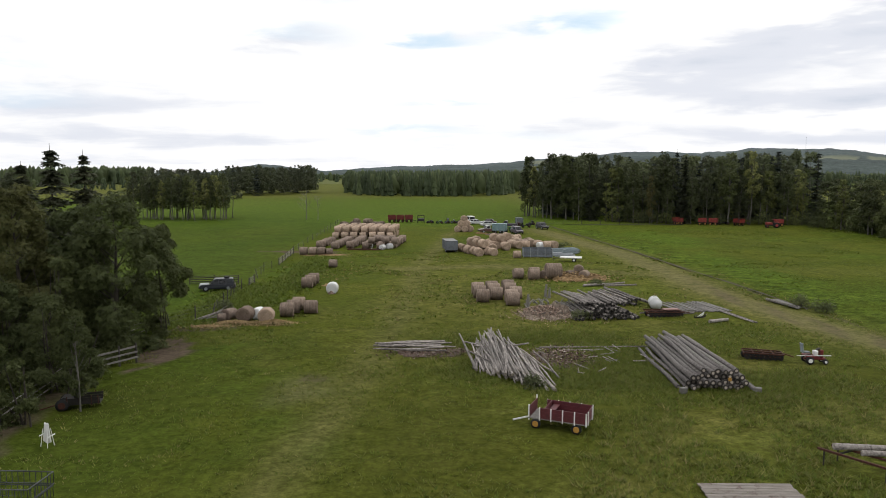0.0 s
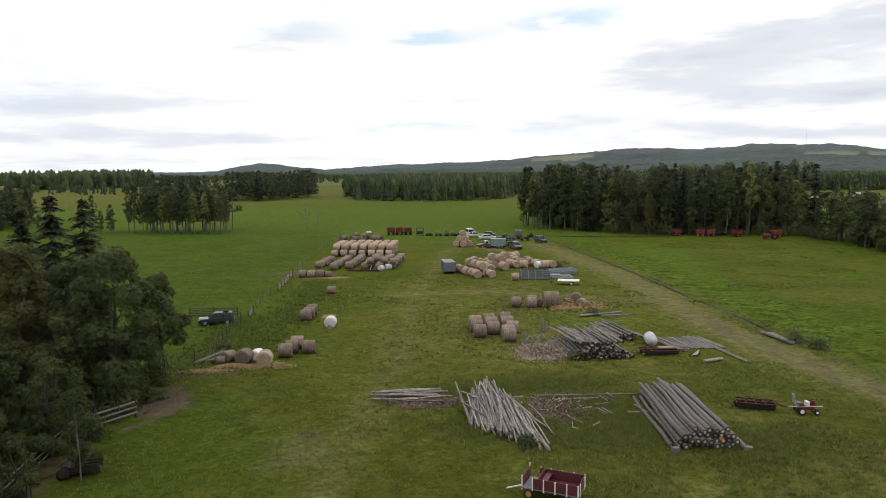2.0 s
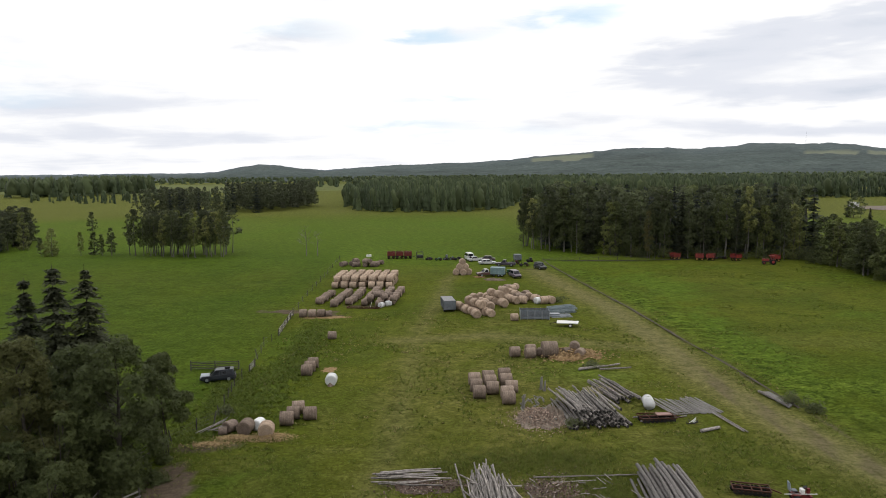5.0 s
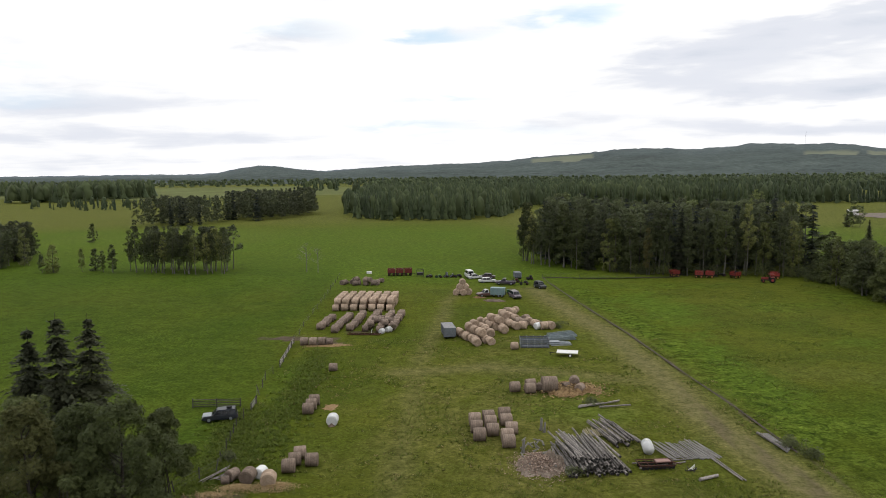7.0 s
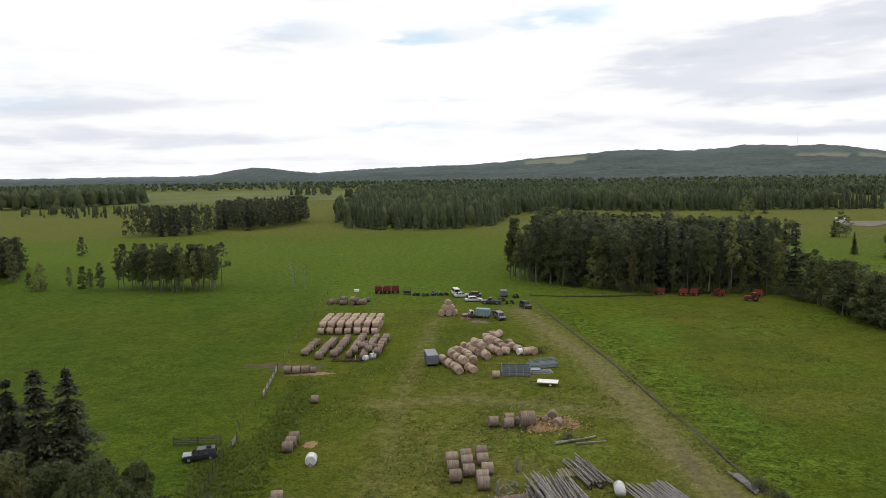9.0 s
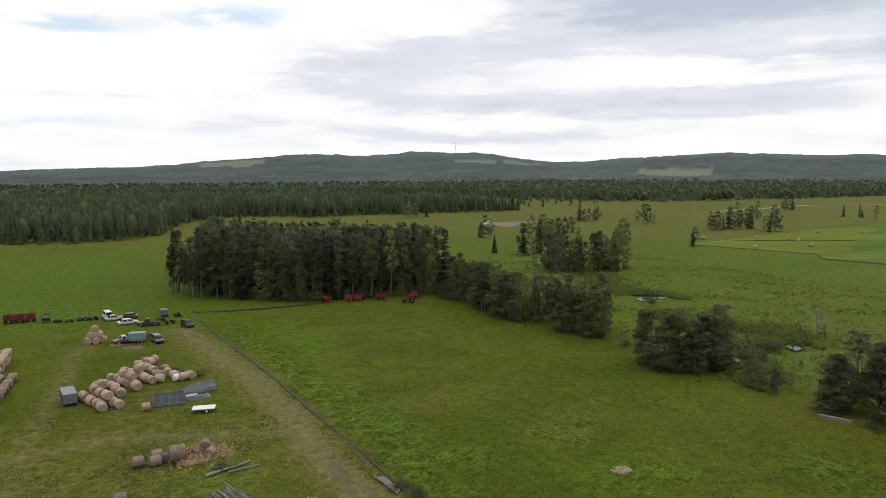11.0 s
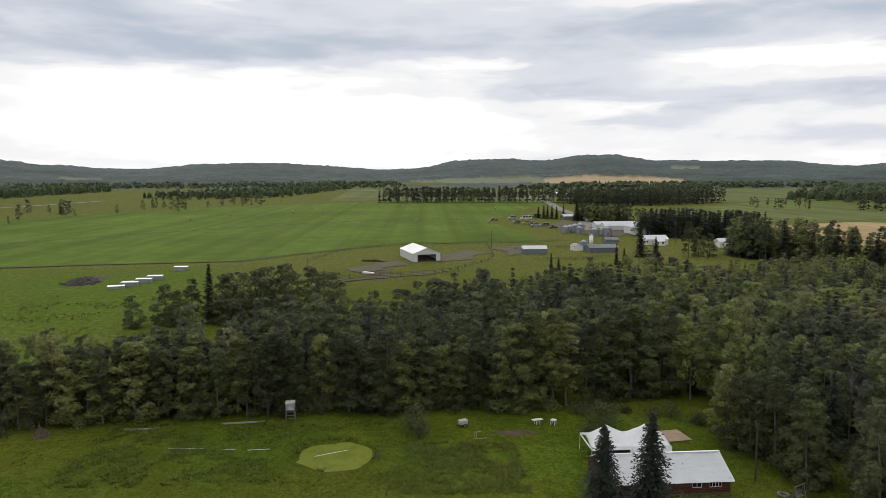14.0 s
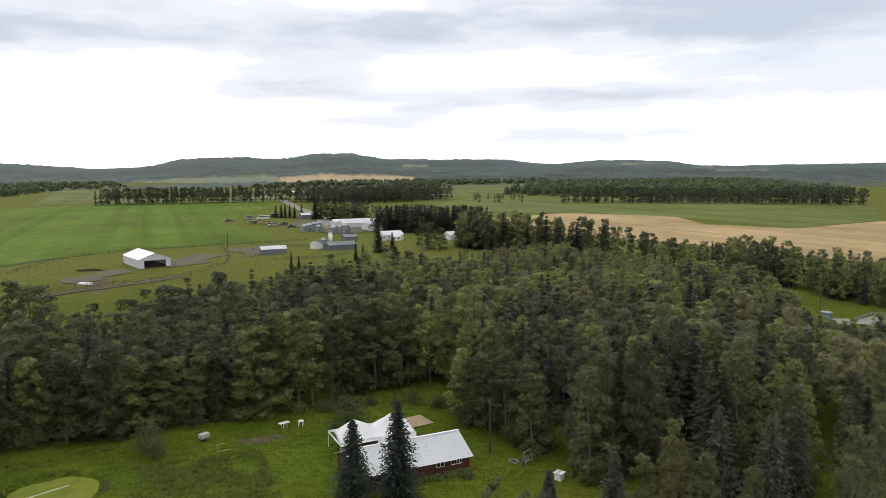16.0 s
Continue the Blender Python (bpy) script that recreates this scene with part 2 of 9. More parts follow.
M_BLUESPRUCE = leaf_mat("blue_spruce_needles", [(0.0, (0.052, 0.066, 0.052)), (1.0, (0.062, 0.077, 0.059))], keep=0.3)
M_GOLD = leaf_mat("turning_leaves", [(0.0, (0.155, 0.152, 0.060)), (1.0, (0.19, 0.16, 0.066))])
M_EDGESPRUCE = leaf_mat("grey_green_needles", [(0.0, (0.098, 0.118, 0.084)), (1.0, (0.130, 0.150, 0.102))], keep=0.36)
M_EDGELEAF = leaf_mat("young_edge_leaves", [(0.0, (0.150, 0.172, 0.078)), (0.5, (0.185, 0.205, 0.088)), (1.0, (0.225, 0.238, 0.100))])
M_YARDGOLD = leaf_mat("yellowing_leaves", [(0.0, (0.106, 0.114, 0.038)), (1.0, (0.120, 0.124, 0.042))])
M_YARD = leaf_mat("dark_yard_leaves", [(0.0, (0.078, 0.098, 0.036)), (1.0, (0.112, 0.132, 0.045))])
M_TRUNK = surf("aspen_bark", (0.11, 0.10, 0.085), (0.25, 0.24, 0.21), 1.2, 0.85, stretch=(4, 4, 1), wear=(0.05, 0.045, 0.04), bump=0.4)
M_BARK = surf("dark_bark", (0.045, 0.038, 0.03), (0.10, 0.085, 0.07), 2.0, 0.9, stretch=(5, 5, 1), bump=0.5)
M_DEADWOOD = surf("dead_wood", (0.20, 0.185, 0.165), (0.36, 0.34, 0.31), 1.5, 0.85, stretch=(5, 5, 1), bump=0.4)


def ground_mat():
    m = Nodes("pasture", 0.95, 0.0, 0.02)
    z = m.t.nodes.new("ShaderNodeSeparateColor")
    link(m.t, m.attr("zones").outputs["Color"], z.inputs[0])
    wide, mid, fine = m.noise(0.022, 4, 0.55), m.noise(0.16, 5, 0.6, distort=0.4), m.noise(2.6, 5, 0.65)
    tuft, hair = m.noise(0.75, 4, 0.65, distort=0.6), m.noise(11.0, 2, 0.6)
    grass = m.ramp(mid, [(0.25, (0.080, 0.110, 0.009)), (0.5, (0.102, 0.132, 0.011)), (0.75, (0.128, 0.154, 0.014))])
    grass = m.mix(m.ramp(wide, [(0.38, 0.0), (0.66, 0.7)]), grass, (0.140, 0.150, 0.022))
    swath = m.noise(0.055, 3, 0.5, distort=0.8)
    grass = m.mix(m.ramp(swath, [(0.46, 0.0), (0.66, 0.45)]), grass, (0.050, 0.088, 0.010))
    dry = m.ramp(tuft, [(0.3, (0.134, 0.129, 0.028)), (0.7, (0.225, 0.208, 0.060))])
    grass = m.mix(m.math("MULTIPLY", z.outputs[1], m.ramp(tuft, [(0.22, 0.5), (0.55, 1.0)]), True), grass, dry)
    lush = m.ramp(tuft, [(0.3, (0.080, 0.138, 0.012)), (0.7, (0.136, 0.212, 0.022))])
    grass = m.mix(m.math("MULTIPLY", z.outputs[2], 0.9, True), grass, lush)
    deep_shade = m.ramp(mid, [(0.3, (0.052, 0.092, 0.009)), (0.7, (0.084, 0.136, 0.013))])
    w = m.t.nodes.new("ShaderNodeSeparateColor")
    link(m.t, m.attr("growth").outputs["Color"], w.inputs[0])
    grass = m.mix(w.outputs[0], grass, deep_shade)
    clump = m.noise(0.6, 6, 0.72, distort=1.2)
    rank = m.ramp(clump, [(0.40, (0.030, 0.054, 0.006)), (0.49, (0.088, 0.142, 0.013)), (0.60, (0.160, 0.222, 0.025))])
    grass = m.mix(m.math("MULTIPLY", w.outputs[1], m.ramp(mid, [(0.36, 0.25), (0.56, 1.0)]), True), grass, rank)
    grass = m.mix(1.0, grass, m.ramp(tuft, [(0.3, 0.70), (0.65, 1.12)]), "MULTIPLY")
    grass = m.mix(1.0, grass, m.ramp(fine, [(0.3, 0.56), (0.7, 1.36)]), "MULTIPLY")
    grass = m.mix(0.8, grass, m.ramp(hair, [(0.3, 0.5), (0.7, 1.3)]), "MULTIPLY")
    # grass darkened near the viewpoint, standing in for the lens's dark corners
    near_dark = m.ramp(tuft, [(0.3, (0.048, 0.058, 0.007)), (0.7, (0.084, 0.088, 0.016))])
    near_dark = m.mix(1.0, near_dark, m.ramp(fine, [(0.3, 0.66), (0.7, 1.22)]), "MULTIPLY")
    grass = m.mix(m.math("MULTIPLY", m.attr("zones").outputs["Alpha"], m.math("SUBTRACT", 0.85, m.math("MULTIPLY", z.outputs[1], 0.75)), True), grass, near_dark)
    grass = m.mix(1.0, grass, (0.945 * DULL, 0.935 * DULL, 1.03 * DULL), "MULTIPLY")
    worn = m.ramp(m.mix(0.5, tuft, fine), [(0.3, (0.082, 0.076, 0.034)), (0.7, (0.140, 0.128, 0.066))])
    grass = m.mix(m.math("MULTIPLY", w.outputs[2], m.ramp(fine, [(0.3, 0.45), (0.6, 1.0)]), True), grass, worn)
    soil = m.ramp(m.mix(0.5, tuft, fine), [(0.3, (0.040, 0.030, 0.022)), (0.7, (0.100, 0.078, 0.055))])
    edge = m.math("ADD", z.outputs[0], m.math("MULTIPLY", m.math("SUBTRACT", m.mix(0.5, tuft, fine), 0.5), 0.6))
    c = m.mix(m.ramp(edge, [(0.35, 0.0), (0.75, 1.0)]), grass, soil)
    return m.done(c, m.mix(0.5, tuft, fine), 0.55, 0.25)


M_GROUND = ground_mat()


def field_mat(name, a, b, rows=0.0, turn=0.0, contrast=0.8):
    m = Nodes(name, 0.95, 0.0, 0.02)
    wide, mid, fine = m.noise(0.012, 4), m.noise(0.09, 5, 0.6), m.noise(1.4, 4, 0.65)
    c = m.ramp(mid, [(0.3, a), (0.7, b)])
    c = m.mix(1.0, c, m.ramp(wide, [(0.3, 0.8), (0.7, 1.15)]), "MULTIPLY")
    if rows:
        mp = m.t.nodes.new("ShaderNodeMapping")
        mp.inputs["Rotation"].default_value = (0, 0, radians(turn))
        mp.inputs["Scale"].default_value = (0.01, 1.0, 1.0)
        link(m.t, m.coord, mp.inputs[0])
        n = m.t.nodes.new("ShaderNodeTexNoise")
        n.inputs["Scale"].default_value, n.inputs["Detail"].default_value = rows, 3.0
        link(m.t, mp.outputs[0], n.inputs["Vector"])
        c = m.mix(0.9, c, m.ramp(n.outputs["Fac"], [(0.35, contrast), (0.6, 1.1)]), "MULTIPLY")
    c = m.mix(1.0, c, m.ramp(fine, [(0.3, 0.78 * DULL), (0.7, 1.1 * DULL)]), "MULTIPLY")
    return m.done(c, fine, 0.4, 0.1)


M_HAYFIELD = field_mat("hay_meadow", (0.096, 0.152, 0.022), (0.134, 0.188, 0.036), 0.07, -14, 0.80)
M_MOWN = field_mat("mown_meadow", (0.125, 0.165, 0.022), (0.150, 0.188, 0.030), 0.2, 60, 0.9)
M_STUBBLE = field_mat("ripe_grain", (0.36, 0.265, 0.14), (0.46, 0.345, 0.19), 0.10, 35, 0.85)
M_SECOND = field_mat("second_pasture", (0.125, 0.155, 0.045), (0.160, 0.185, 0.060), 0.05, 30, 0.8)
M_PALEFIELD = field_mat("pale_pasture", (0.13, 0.155, 0.055), (0.17, 0.185, 0.075), 0.05, 20, 0.85)
M_SOIL = surf("bare_soil", (0.050, 0.038, 0.028), (0.115, 0.088, 0.062), 0.4, 0.95, bump=0.6, dist=0.1)
M_DARKSOIL = surf("black_soil", (0.014, 0.011, 0.009), (0.040, 0.031, 0.024), 0.8, 0.95, bump=0.7, dist=0.15)
M_BAREYARD = surf("stony_earth", (0.15, 0.115, 0.092), (0.24, 0.190, 0.155), 0.3, 0.95, bump=0.4, wear=(0.11, 0.125, 0.05), vary=0.1)
M_GRAVEL = surf("gravel_road", (0.24, 0.22, 0.19), (0.36, 0.335, 0.295), 0.35, 0.95, bump=0.4, fine=20)
M_TRAMPLED = surf("trampled_earth", (0.070, 0.060, 0.028), (0.112, 0.094, 0.050), 0.12, 0.95, bump=0.5, dist=0.1, wear=(0.105, 0.125, 0.03), vary=0.1)
M_SAND = surf("spilled_sand", (0.26, 0.20, 0.135), (0.40, 0.32, 0.22), 0.8, 0.95, bump=0.4)


def hill_mat():
    m = Nodes("hazed_hills", 0.95, 0.0, 0.05)
    z = m.t.nodes.new("ShaderNodeSeparateColor")
    link(m.t, m.attr("zones").outputs["Color"], z.inputs[0])
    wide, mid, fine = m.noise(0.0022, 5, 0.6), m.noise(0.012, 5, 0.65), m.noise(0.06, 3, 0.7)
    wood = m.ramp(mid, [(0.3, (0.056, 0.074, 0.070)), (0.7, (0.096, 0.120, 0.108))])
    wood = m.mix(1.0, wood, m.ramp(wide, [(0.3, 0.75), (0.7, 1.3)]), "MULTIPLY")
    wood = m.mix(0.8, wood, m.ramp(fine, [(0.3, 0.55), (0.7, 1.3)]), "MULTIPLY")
    # distance haze painted in: the hills' colour turns bluish with distance
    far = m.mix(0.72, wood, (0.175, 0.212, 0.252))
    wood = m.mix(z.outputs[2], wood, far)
    c = m.mix(z.outputs[0], wood, m.ramp(mid, [(0.3, (0.160, 0.178, 0.128)), (0.7, (0.200, 0.214, 0.150))]))
    c = m.mix(z.outputs[1], c, m.ramp(mid, [(0.3, (0.36, 0.28, 0.17)), (0.7, (0.43, 0.34, 0.21))]))
    return m.done(m.mix(1.0, c, (DULL, DULL, DULL), "MULTIPLY"), m.mix(0.5, mid, fine), 0.55, 6.0)


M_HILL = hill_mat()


def water_mat(name, colour, rough, spec=0.5):
    m = Nodes(name, rough, 0.0, spec)
    n = m.noise(1.2, 4)
    return m.done(m.ramp(n, [(0.3, tuple(v * 0.7 for v in colour)), (0.7, colour)]), n, 0.06, 0.02)


M_WATER = water_mat("creek_water", (0.03, 0.035, 0.03), 0.06, 0.9)


def duckweed_mat():
    m = Nodes("duckweed", 0.85, 0.0, 0.12)
    n, f = m.noise(0.45, 5, 0.6), m.noise(6.0, 3)
    c = m.ramp(n, [(0.35, (0.088, 0.105, 0.013)), (0.60, (0.122, 0.140, 0.018)), (0.72, (0.085, 0.080, 0.035))])
    return m.done(m.mix(0.5, c, m.ramp(f, [(0.3, 0.7), (0.7, 1.1)]), "MULTIPLY"), f, 0.1, 0.02)


M_DUCKWEED = duckweed_mat()
M_TUFT = leaf_mat("grass_blades", [(0.0, (0.098, 0.140, 0.018)), (0.45, (0.132, 0.165, 0.026)), (0.8, (0.185, 0.185, 0.050)), (1.0, (0.30, 0.245, 0.11))], True, 1.2, 0.5, 0)

# ---- builders ----
def mesh_from(name, verts, faces, mats, tint=None, smooth=False):
    """One mesh from numpy verts (n,3) and faces (m,k)."""
    me = bpy.data.meshes.new(name)
    v, f = np.asarray(verts, dtype=np.float32), np.asarray(faces, dtype=np.int32)
    k = f.shape[1]
    me.vertices.add(len(v))
    me.vertices.foreach_set("co", v.ravel())
    me.loops.add(f.size)
    me.loops.foreach_set("vertex_index", f.ravel())
    me.polygons.add(len(f))
    me.polygons.foreach_set("loop_start", np.arange(0, f.size, k, dtype=np.int32))
    if smooth:
        me.polygons.foreach_set("use_smooth", np.ones(len(f), dtype=bool))
    me.update(calc_edges=True)
    for mt in (mats if isinstance(mats, (list, tuple)) else [mats]):
        me.materials.append(mt)
    if tint is not None:
        me.attributes.new("tint", "FLOAT", "POINT").data.foreach_set("value", np.asarray(tint, dtype=np.float32))
    return me


def part(name, bm, material, parent, label=""):
    """Links a bmesh as one mesh object under a thing or a part."""
    me = bpy.data.meshes.new(name)
    bm.to_mesh(me)
    bm.free()
    me.materials.append(material)
    ob = new(name, me)
    ob.parent = parent
    return tagged(ob, label)


def thing(name, label, category, group="", at=(0, 0, 0), turn=0.0, kind=""):
    ob = tagged(new(name), label, category, group, kind)
    ob.matrix_basis = pose(*at, 0, 0, turn)
    ob.empty_display_size = 0.2
    return ob


def solid(name, bm, material, label, category, group="", at=(0, 0, 0), turn=0.0, kind=""):
    ob = tagged(part(name, bm, material, None), label, category, group, kind)
    ob.matrix_basis = pose(*at, 0, 0, turn)
    return ob


def B():
    return bmesh.new()


def box(bm, x, y, z, sx, sy, sz, m=None, bevel=0.0):
    """A box with its centre at x, y and its underside at z."""
    mat = Matrix.Translation((x, y, z + sz / 2)) @ Matrix.Diagonal((sx, sy, sz, 1))
    r = bmesh.ops.create_cube(bm, size=1.0, matrix=(m or Matrix()) @ mat)
    if bevel:
        es = list({e for v in r["verts"] for e in v.link_edges})
        bmesh.ops.bevel(bm, geom=es, offset=bevel, segments=1, affect="EDGES")
    return bm


def rod(bm, a, b, r0, r1=None, seg=8, caps=True):
    """A tapered round bar from a to b."""
    a, b = Vector(a), Vector(b)
    d = b - a
    m = Matrix.Translation((a + b) / 2) @ d.to_track_quat("Z", "Y").to_matrix().to_4x4()
    bmesh.ops.create_cone(bm, cap_ends=caps, segments=seg, radius1=r0, radius2=r0 if r1 is None else r1, depth=d.length, matrix=m)
    return bm


def beam(bm, a, b, w, h):
    """A rectangular bar from a to b."""
    a, b = Vector(a), Vector(b)
    d = b - a
    m = Matrix.Translation((a + b) / 2) @ d.to_track_quat("Z", "Y").to_matrix().to_4x4() @ Matrix.Diagonal((w, h, d.length, 1))
    bmesh.ops.create_cube(bm, size=1.0, matrix=m)
    return bm


def sheet(bm, pts, z):
    """A flat polygon."""
    bm.faces.new([bm.verts.new((p[0], p[1], z)) for p in pts])
    return bm


def rough_up(bm, amount, scale=1.0, seed=0):
    for v in bm.verts:
        v.co += noise.noise_vector(v.co * scale + Vector((seed * 7.3, seed * 3.1, 0))) * amount
    return bm


def smooth(ob, angle=40):
    for p in ob.data.polygons:
        p.use_smooth = True
    return ob


# ---- numpy value noise and distances ----
def vnoise(x, y, seed=0):
    xi, yi = np.floor(x).astype(np.int64), np.floor(y).astype(np.int64)
    fx, fy = x - xi, y - yi
    fx, fy = fx * fx * (3 - 2 * fx), fy * fy * (3 - 2 * fy)

    def h(a, b):
        n = (a * 374761393 + b * 668265263 + seed * 2147483647) & 0xFFFFFFFF
        n = ((n ^ (n >> 13)) * 1274126177) & 0xFFFFFFFF
        return ((n ^ (n >> 16)) & 0xFFFF) / 65535.0
    return (h(xi, yi) * (1 - fx) + h(xi + 1, yi) * fx) * (1 - fy) + (h(xi, yi + 1) * (1 - fx) + h(xi + 1, yi + 1) * fx) * fy


def to_line(x, y, pts):
    best = np.full(np.shape(x), 1e9)
    for (ax, ay), (bx, by) in zip(pts, pts[1:]):
        dx, dy = bx - ax, by - ay
        t = np.clip(((x - ax) * dx + (y - ay) * dy) / (dx * dx + dy * dy), 0, 1)
        best = np.minimum(best, np.hypot(x - ax - t * dx, y - ay - t * dy))
    return best


def inside(x, y, poly):
    r = np.zeros(np.shape(x), dtype=bool)
    for (ax, ay), (bx, by) in zip(poly, poly[1:] + poly[:1]):
        if ay != by:
            r ^= ((ay > y) != (by > y)) & (x < (bx - ax) * (y - ay) / (by - ay) + ax)
    return r


def step(a, b, x):
    t = np.clip((x - a) / (b - a), 0, 1)
    return t * t * (3 - 2 * t)

# ---- ground ----
TRACK = [(24, 176), (27, 152), (31, 130), (32.6, 103), (32.4, 88), (33.5, 74), (36, 60), (40, 46), (47, 30), (55, 10)]
CROSS = [(-6, 104), (8, 106), (22, 101), (32, 97)]
TRAIL = [(-9, 22), (-6.5, 40), (-4.5, 60), (-3.5, 85), (-3, 110), (0, 135), (2, 160), (6, 178)]
DITCH = [(28.8, 194), (29.0, 185), (31.5, 157), (34.6, 127), (36.2, 102.5), (37.6, 86), (38.2, 72), (40, 56), (44, 40)]
CREEK = [(112, 86), (119, 97), (126, 108), (137, 97), (148, 108), (136, 128), (146, 153), (156, 152), (150, 176), (168, 200), (152, 232), (172, 262), (205, 300), (230, 330)]


def spread(lo, hi, fine, a, b, grow=1.16):
    """Grid lines that are fine between a and b and grow wider outside."""
    mid = np.arange(a, b + 0.01, fine)
    out, s, v = [], fine, b
    while v < hi:
        s *= grow
        v += s
        out.append(min(v, hi))
    low, s, v = [], fine, a
    while v > lo:
        s *= grow
        v -= s
        low.append(max(v, lo))
    return np.array(low[::-1] + list(mid) + out)


gx, gy = spread(-4900, 4900, 1.3, -60, 126), spread(-4900, 4900, 1.3, -14, 205)
X, Y = np.meshgrid(gx, gy)
near = np.exp(-((np.maximum(0, np.hypot(X - 25, Y - 80) - 160)) / 120) ** 2)
Z = near * ((vnoise(X / 9, Y / 9, 1) - 0.5) * 0.16 + (vnoise(X / 2.3, Y / 2.3, 2) - 0.5) * 0.07)
Z -= 1.1 * np.exp(-(to_line(X, Y, CREEK) / 3.2) ** 2)
for px, py, pr in ((149.5, 154, 7), (118.8, 97, 3), (137.3, 97, 3)):
    flatten = np.exp(-(np.hypot(X - px, Y - py) / pr) ** 4)
    Z = Z * (1 - flatten) - 0.05 * flatten
pond_d = np.hypot((X - 99.0) / 5.2, (Y - 12.1) / 5.4)
Z += 0.45 * np.exp(-((pond_d - 1.35) / 0.28) ** 2) - 0.8 * (1 - step(0.7, 1.15, pond_d + (vnoise(X / 2.2, Y / 2.2, 8) - 0.5) * 0.35))
dirt, dry, lush = np.zeros_like(X), np.zeros_like(X), np.zeros_like(X)
wob = (vnoise(X / 4, Y / 4, 5) - 0.5) * 1.6
td = to_line(X, Y, TRACK) + wob * 0.5
dirt = np.maximum(dirt, 0.56 * np.exp(-((np.abs(td) - 0.9) / 1.0) ** 2) * (1 - 0.75 * step(80, 125, Y)))
dirt = np.maximum(dirt, 0.60 * np.exp(-((to_line(X, Y, DITCH) + wob * 0.3) / 0.9) ** 2))
dry = np.maximum(dry, 1.0 * np.exp(-(td / 4.4) ** 2))
for line, w, s in ((CROSS, 3.5, 0.75), (TRAIL, 1.9, 0.6), ([(-6.5, 40), (-13, 52), (-18, 60)], 2.0, 0.4), ([(2, 22), (14, 38), (30, 42), (42, 40)], 3.0, 0.7)):
    dry = np.maximum(dry, s * np.exp(-((to_line(X, Y, line) + wob) / w) ** 2))


def blot(x, y, r, ry=None, rim=0.5):
    d = np.hypot((X - x) / r, (Y - y) / (ry or r)) + (vnoise(X / 1.7, Y / 1.7, 9) - 0.5) * 0.7 + (vnoise(X / 5, Y / 5, 3) - 0.5) * 0.4
    return 1 - step(1 - rim, 1.05, d)


# bare soil; blots at (-24.5, 36) and (-23.8, 41) stand for tree shade
for x, y, r, ry, s in ((-27, 126.5, 9, 2.2, 1.0), (-21, 122.5, 4, 1.6, 0.8), (-8.8, 47.5, 1.6, 1.3, 0.55), (84.5, 44, 3.6, 2.4, 0.85), (9.8, 53.5, 3.4, 4.2, 0.75),
                       (-1.5, 56, 5.5, 2.6, 0.5), (-22.2, 55, 2.6, 5.5, 1.0), (-24.5, 36, 2.6, 9, 0.7), (-23.8, 41, 2.6, 6, 0.5), (-22, 63.5, 4.5, 1.6, 0.7), (106, -13, 2.2, 6, 0.7), (12, 53, 3.5, 4, 0.5), (-15, 131, 9, 2.0, 0.6),
                       (262, 18, 22, 7, 0.75), (292, 6, 12, 6, 0.8), (330, -40, 26, 12, 0.55), (253, 116, 10, 6, 0.9), (420, -95, 40, 22, 0.5), (97, -39, 2.4, 1.8, 0.6), (20, 176, 9, 1.6, 0.5)):
    dirt = np.maximum(dirt, s * blot(x, y, r, ry))
for x, y, r, ry, s in ((13, 51, 19, 10, 0.9), (22, 62, 9, 6, 0.5), (11, 80, 26, 56, 0.62), (26, 36, 20, 9, 0.85), (-3, 57, 8, 5, 0.5), (65, 80, 10, 7, 0.6), (52, 100, 30, 8, 0.25), (70, 85, 9, 5, 0.3),
                       (-120, 330, 90, 60, 0.75), (-220, 420, 200, 90, 0.65), (190, 300, 110, 90, 0.6), (130, 150, 30, 50, 0.35), (300, 470, 150, 50, 0.8), (210, 120, 60, 40, 0.35),
                       (94, -4, 6, 5, 0.3), (280, 20, 40, 30, 0.55), (340, -30, 50, 35, 0.6), (-21, 122, 5, 2, 0.6)):
    dry = np.maximum(dry, s * blot(x, y, r, ry, 0.9))
for x, y, r, ry, s in ((47, 150, 10, 34, 0.9), (44.5, 98, 6, 34, 1.0), (-20, 95, 4.5, 30, 0.6), (92, 42, 12, 11, 0.6), (98, 22, 9, 10, 0.7), (-29, 78, 6, 9, 0.9), (62, 66, 12, 8, 0.6), (96, -2, 8, 8, 0.8),
                       (70, 118, 9, 4, 0.5), (14, 140, 7, 4, 0.6), (17, 95, 9, 9, 0.45), (-70, 280, 110, 60, 0.5), (0, 290, 120, 70, 0.6), (20, 84, 8, 5, 0.5), (96, -22, 12, 20, 0.8), (108, -30, 8, 10, 0.6), (128, 94, 7, 4, 1.0)):
    lush = np.maximum(lush, s * blot(x, y, r, ry, 0.9))
wet = step(112, 124, X) * (1 - step(262, 300, X)) * step(50, 90, Y) * (1 - step(300, 420, Y))
mott = 0.5 * vnoise(X / 26, Y / 26, 81) + 0.5 * vnoise(X / 9, Y / 9, 82)
meadow = step(-300, -200, X) * (1 - step(30, 75, X + 0.1 * (Y - 200))) * step(165, 200, Y) * (1 - step(340, 430, Y))
far_dry = step(190, 330, np.hypot(X, Y)) * (0.58 + 0.55 * mott) * (1 - 0.85 * meadow)
lush = np.maximum(lush, meadow * (0.55 + 0.5 * mott))
dry = np.maximum(np.maximum(dry, far_dry), wet * (0.26 + 0.5 * step(0.42, 0.62, mott)))
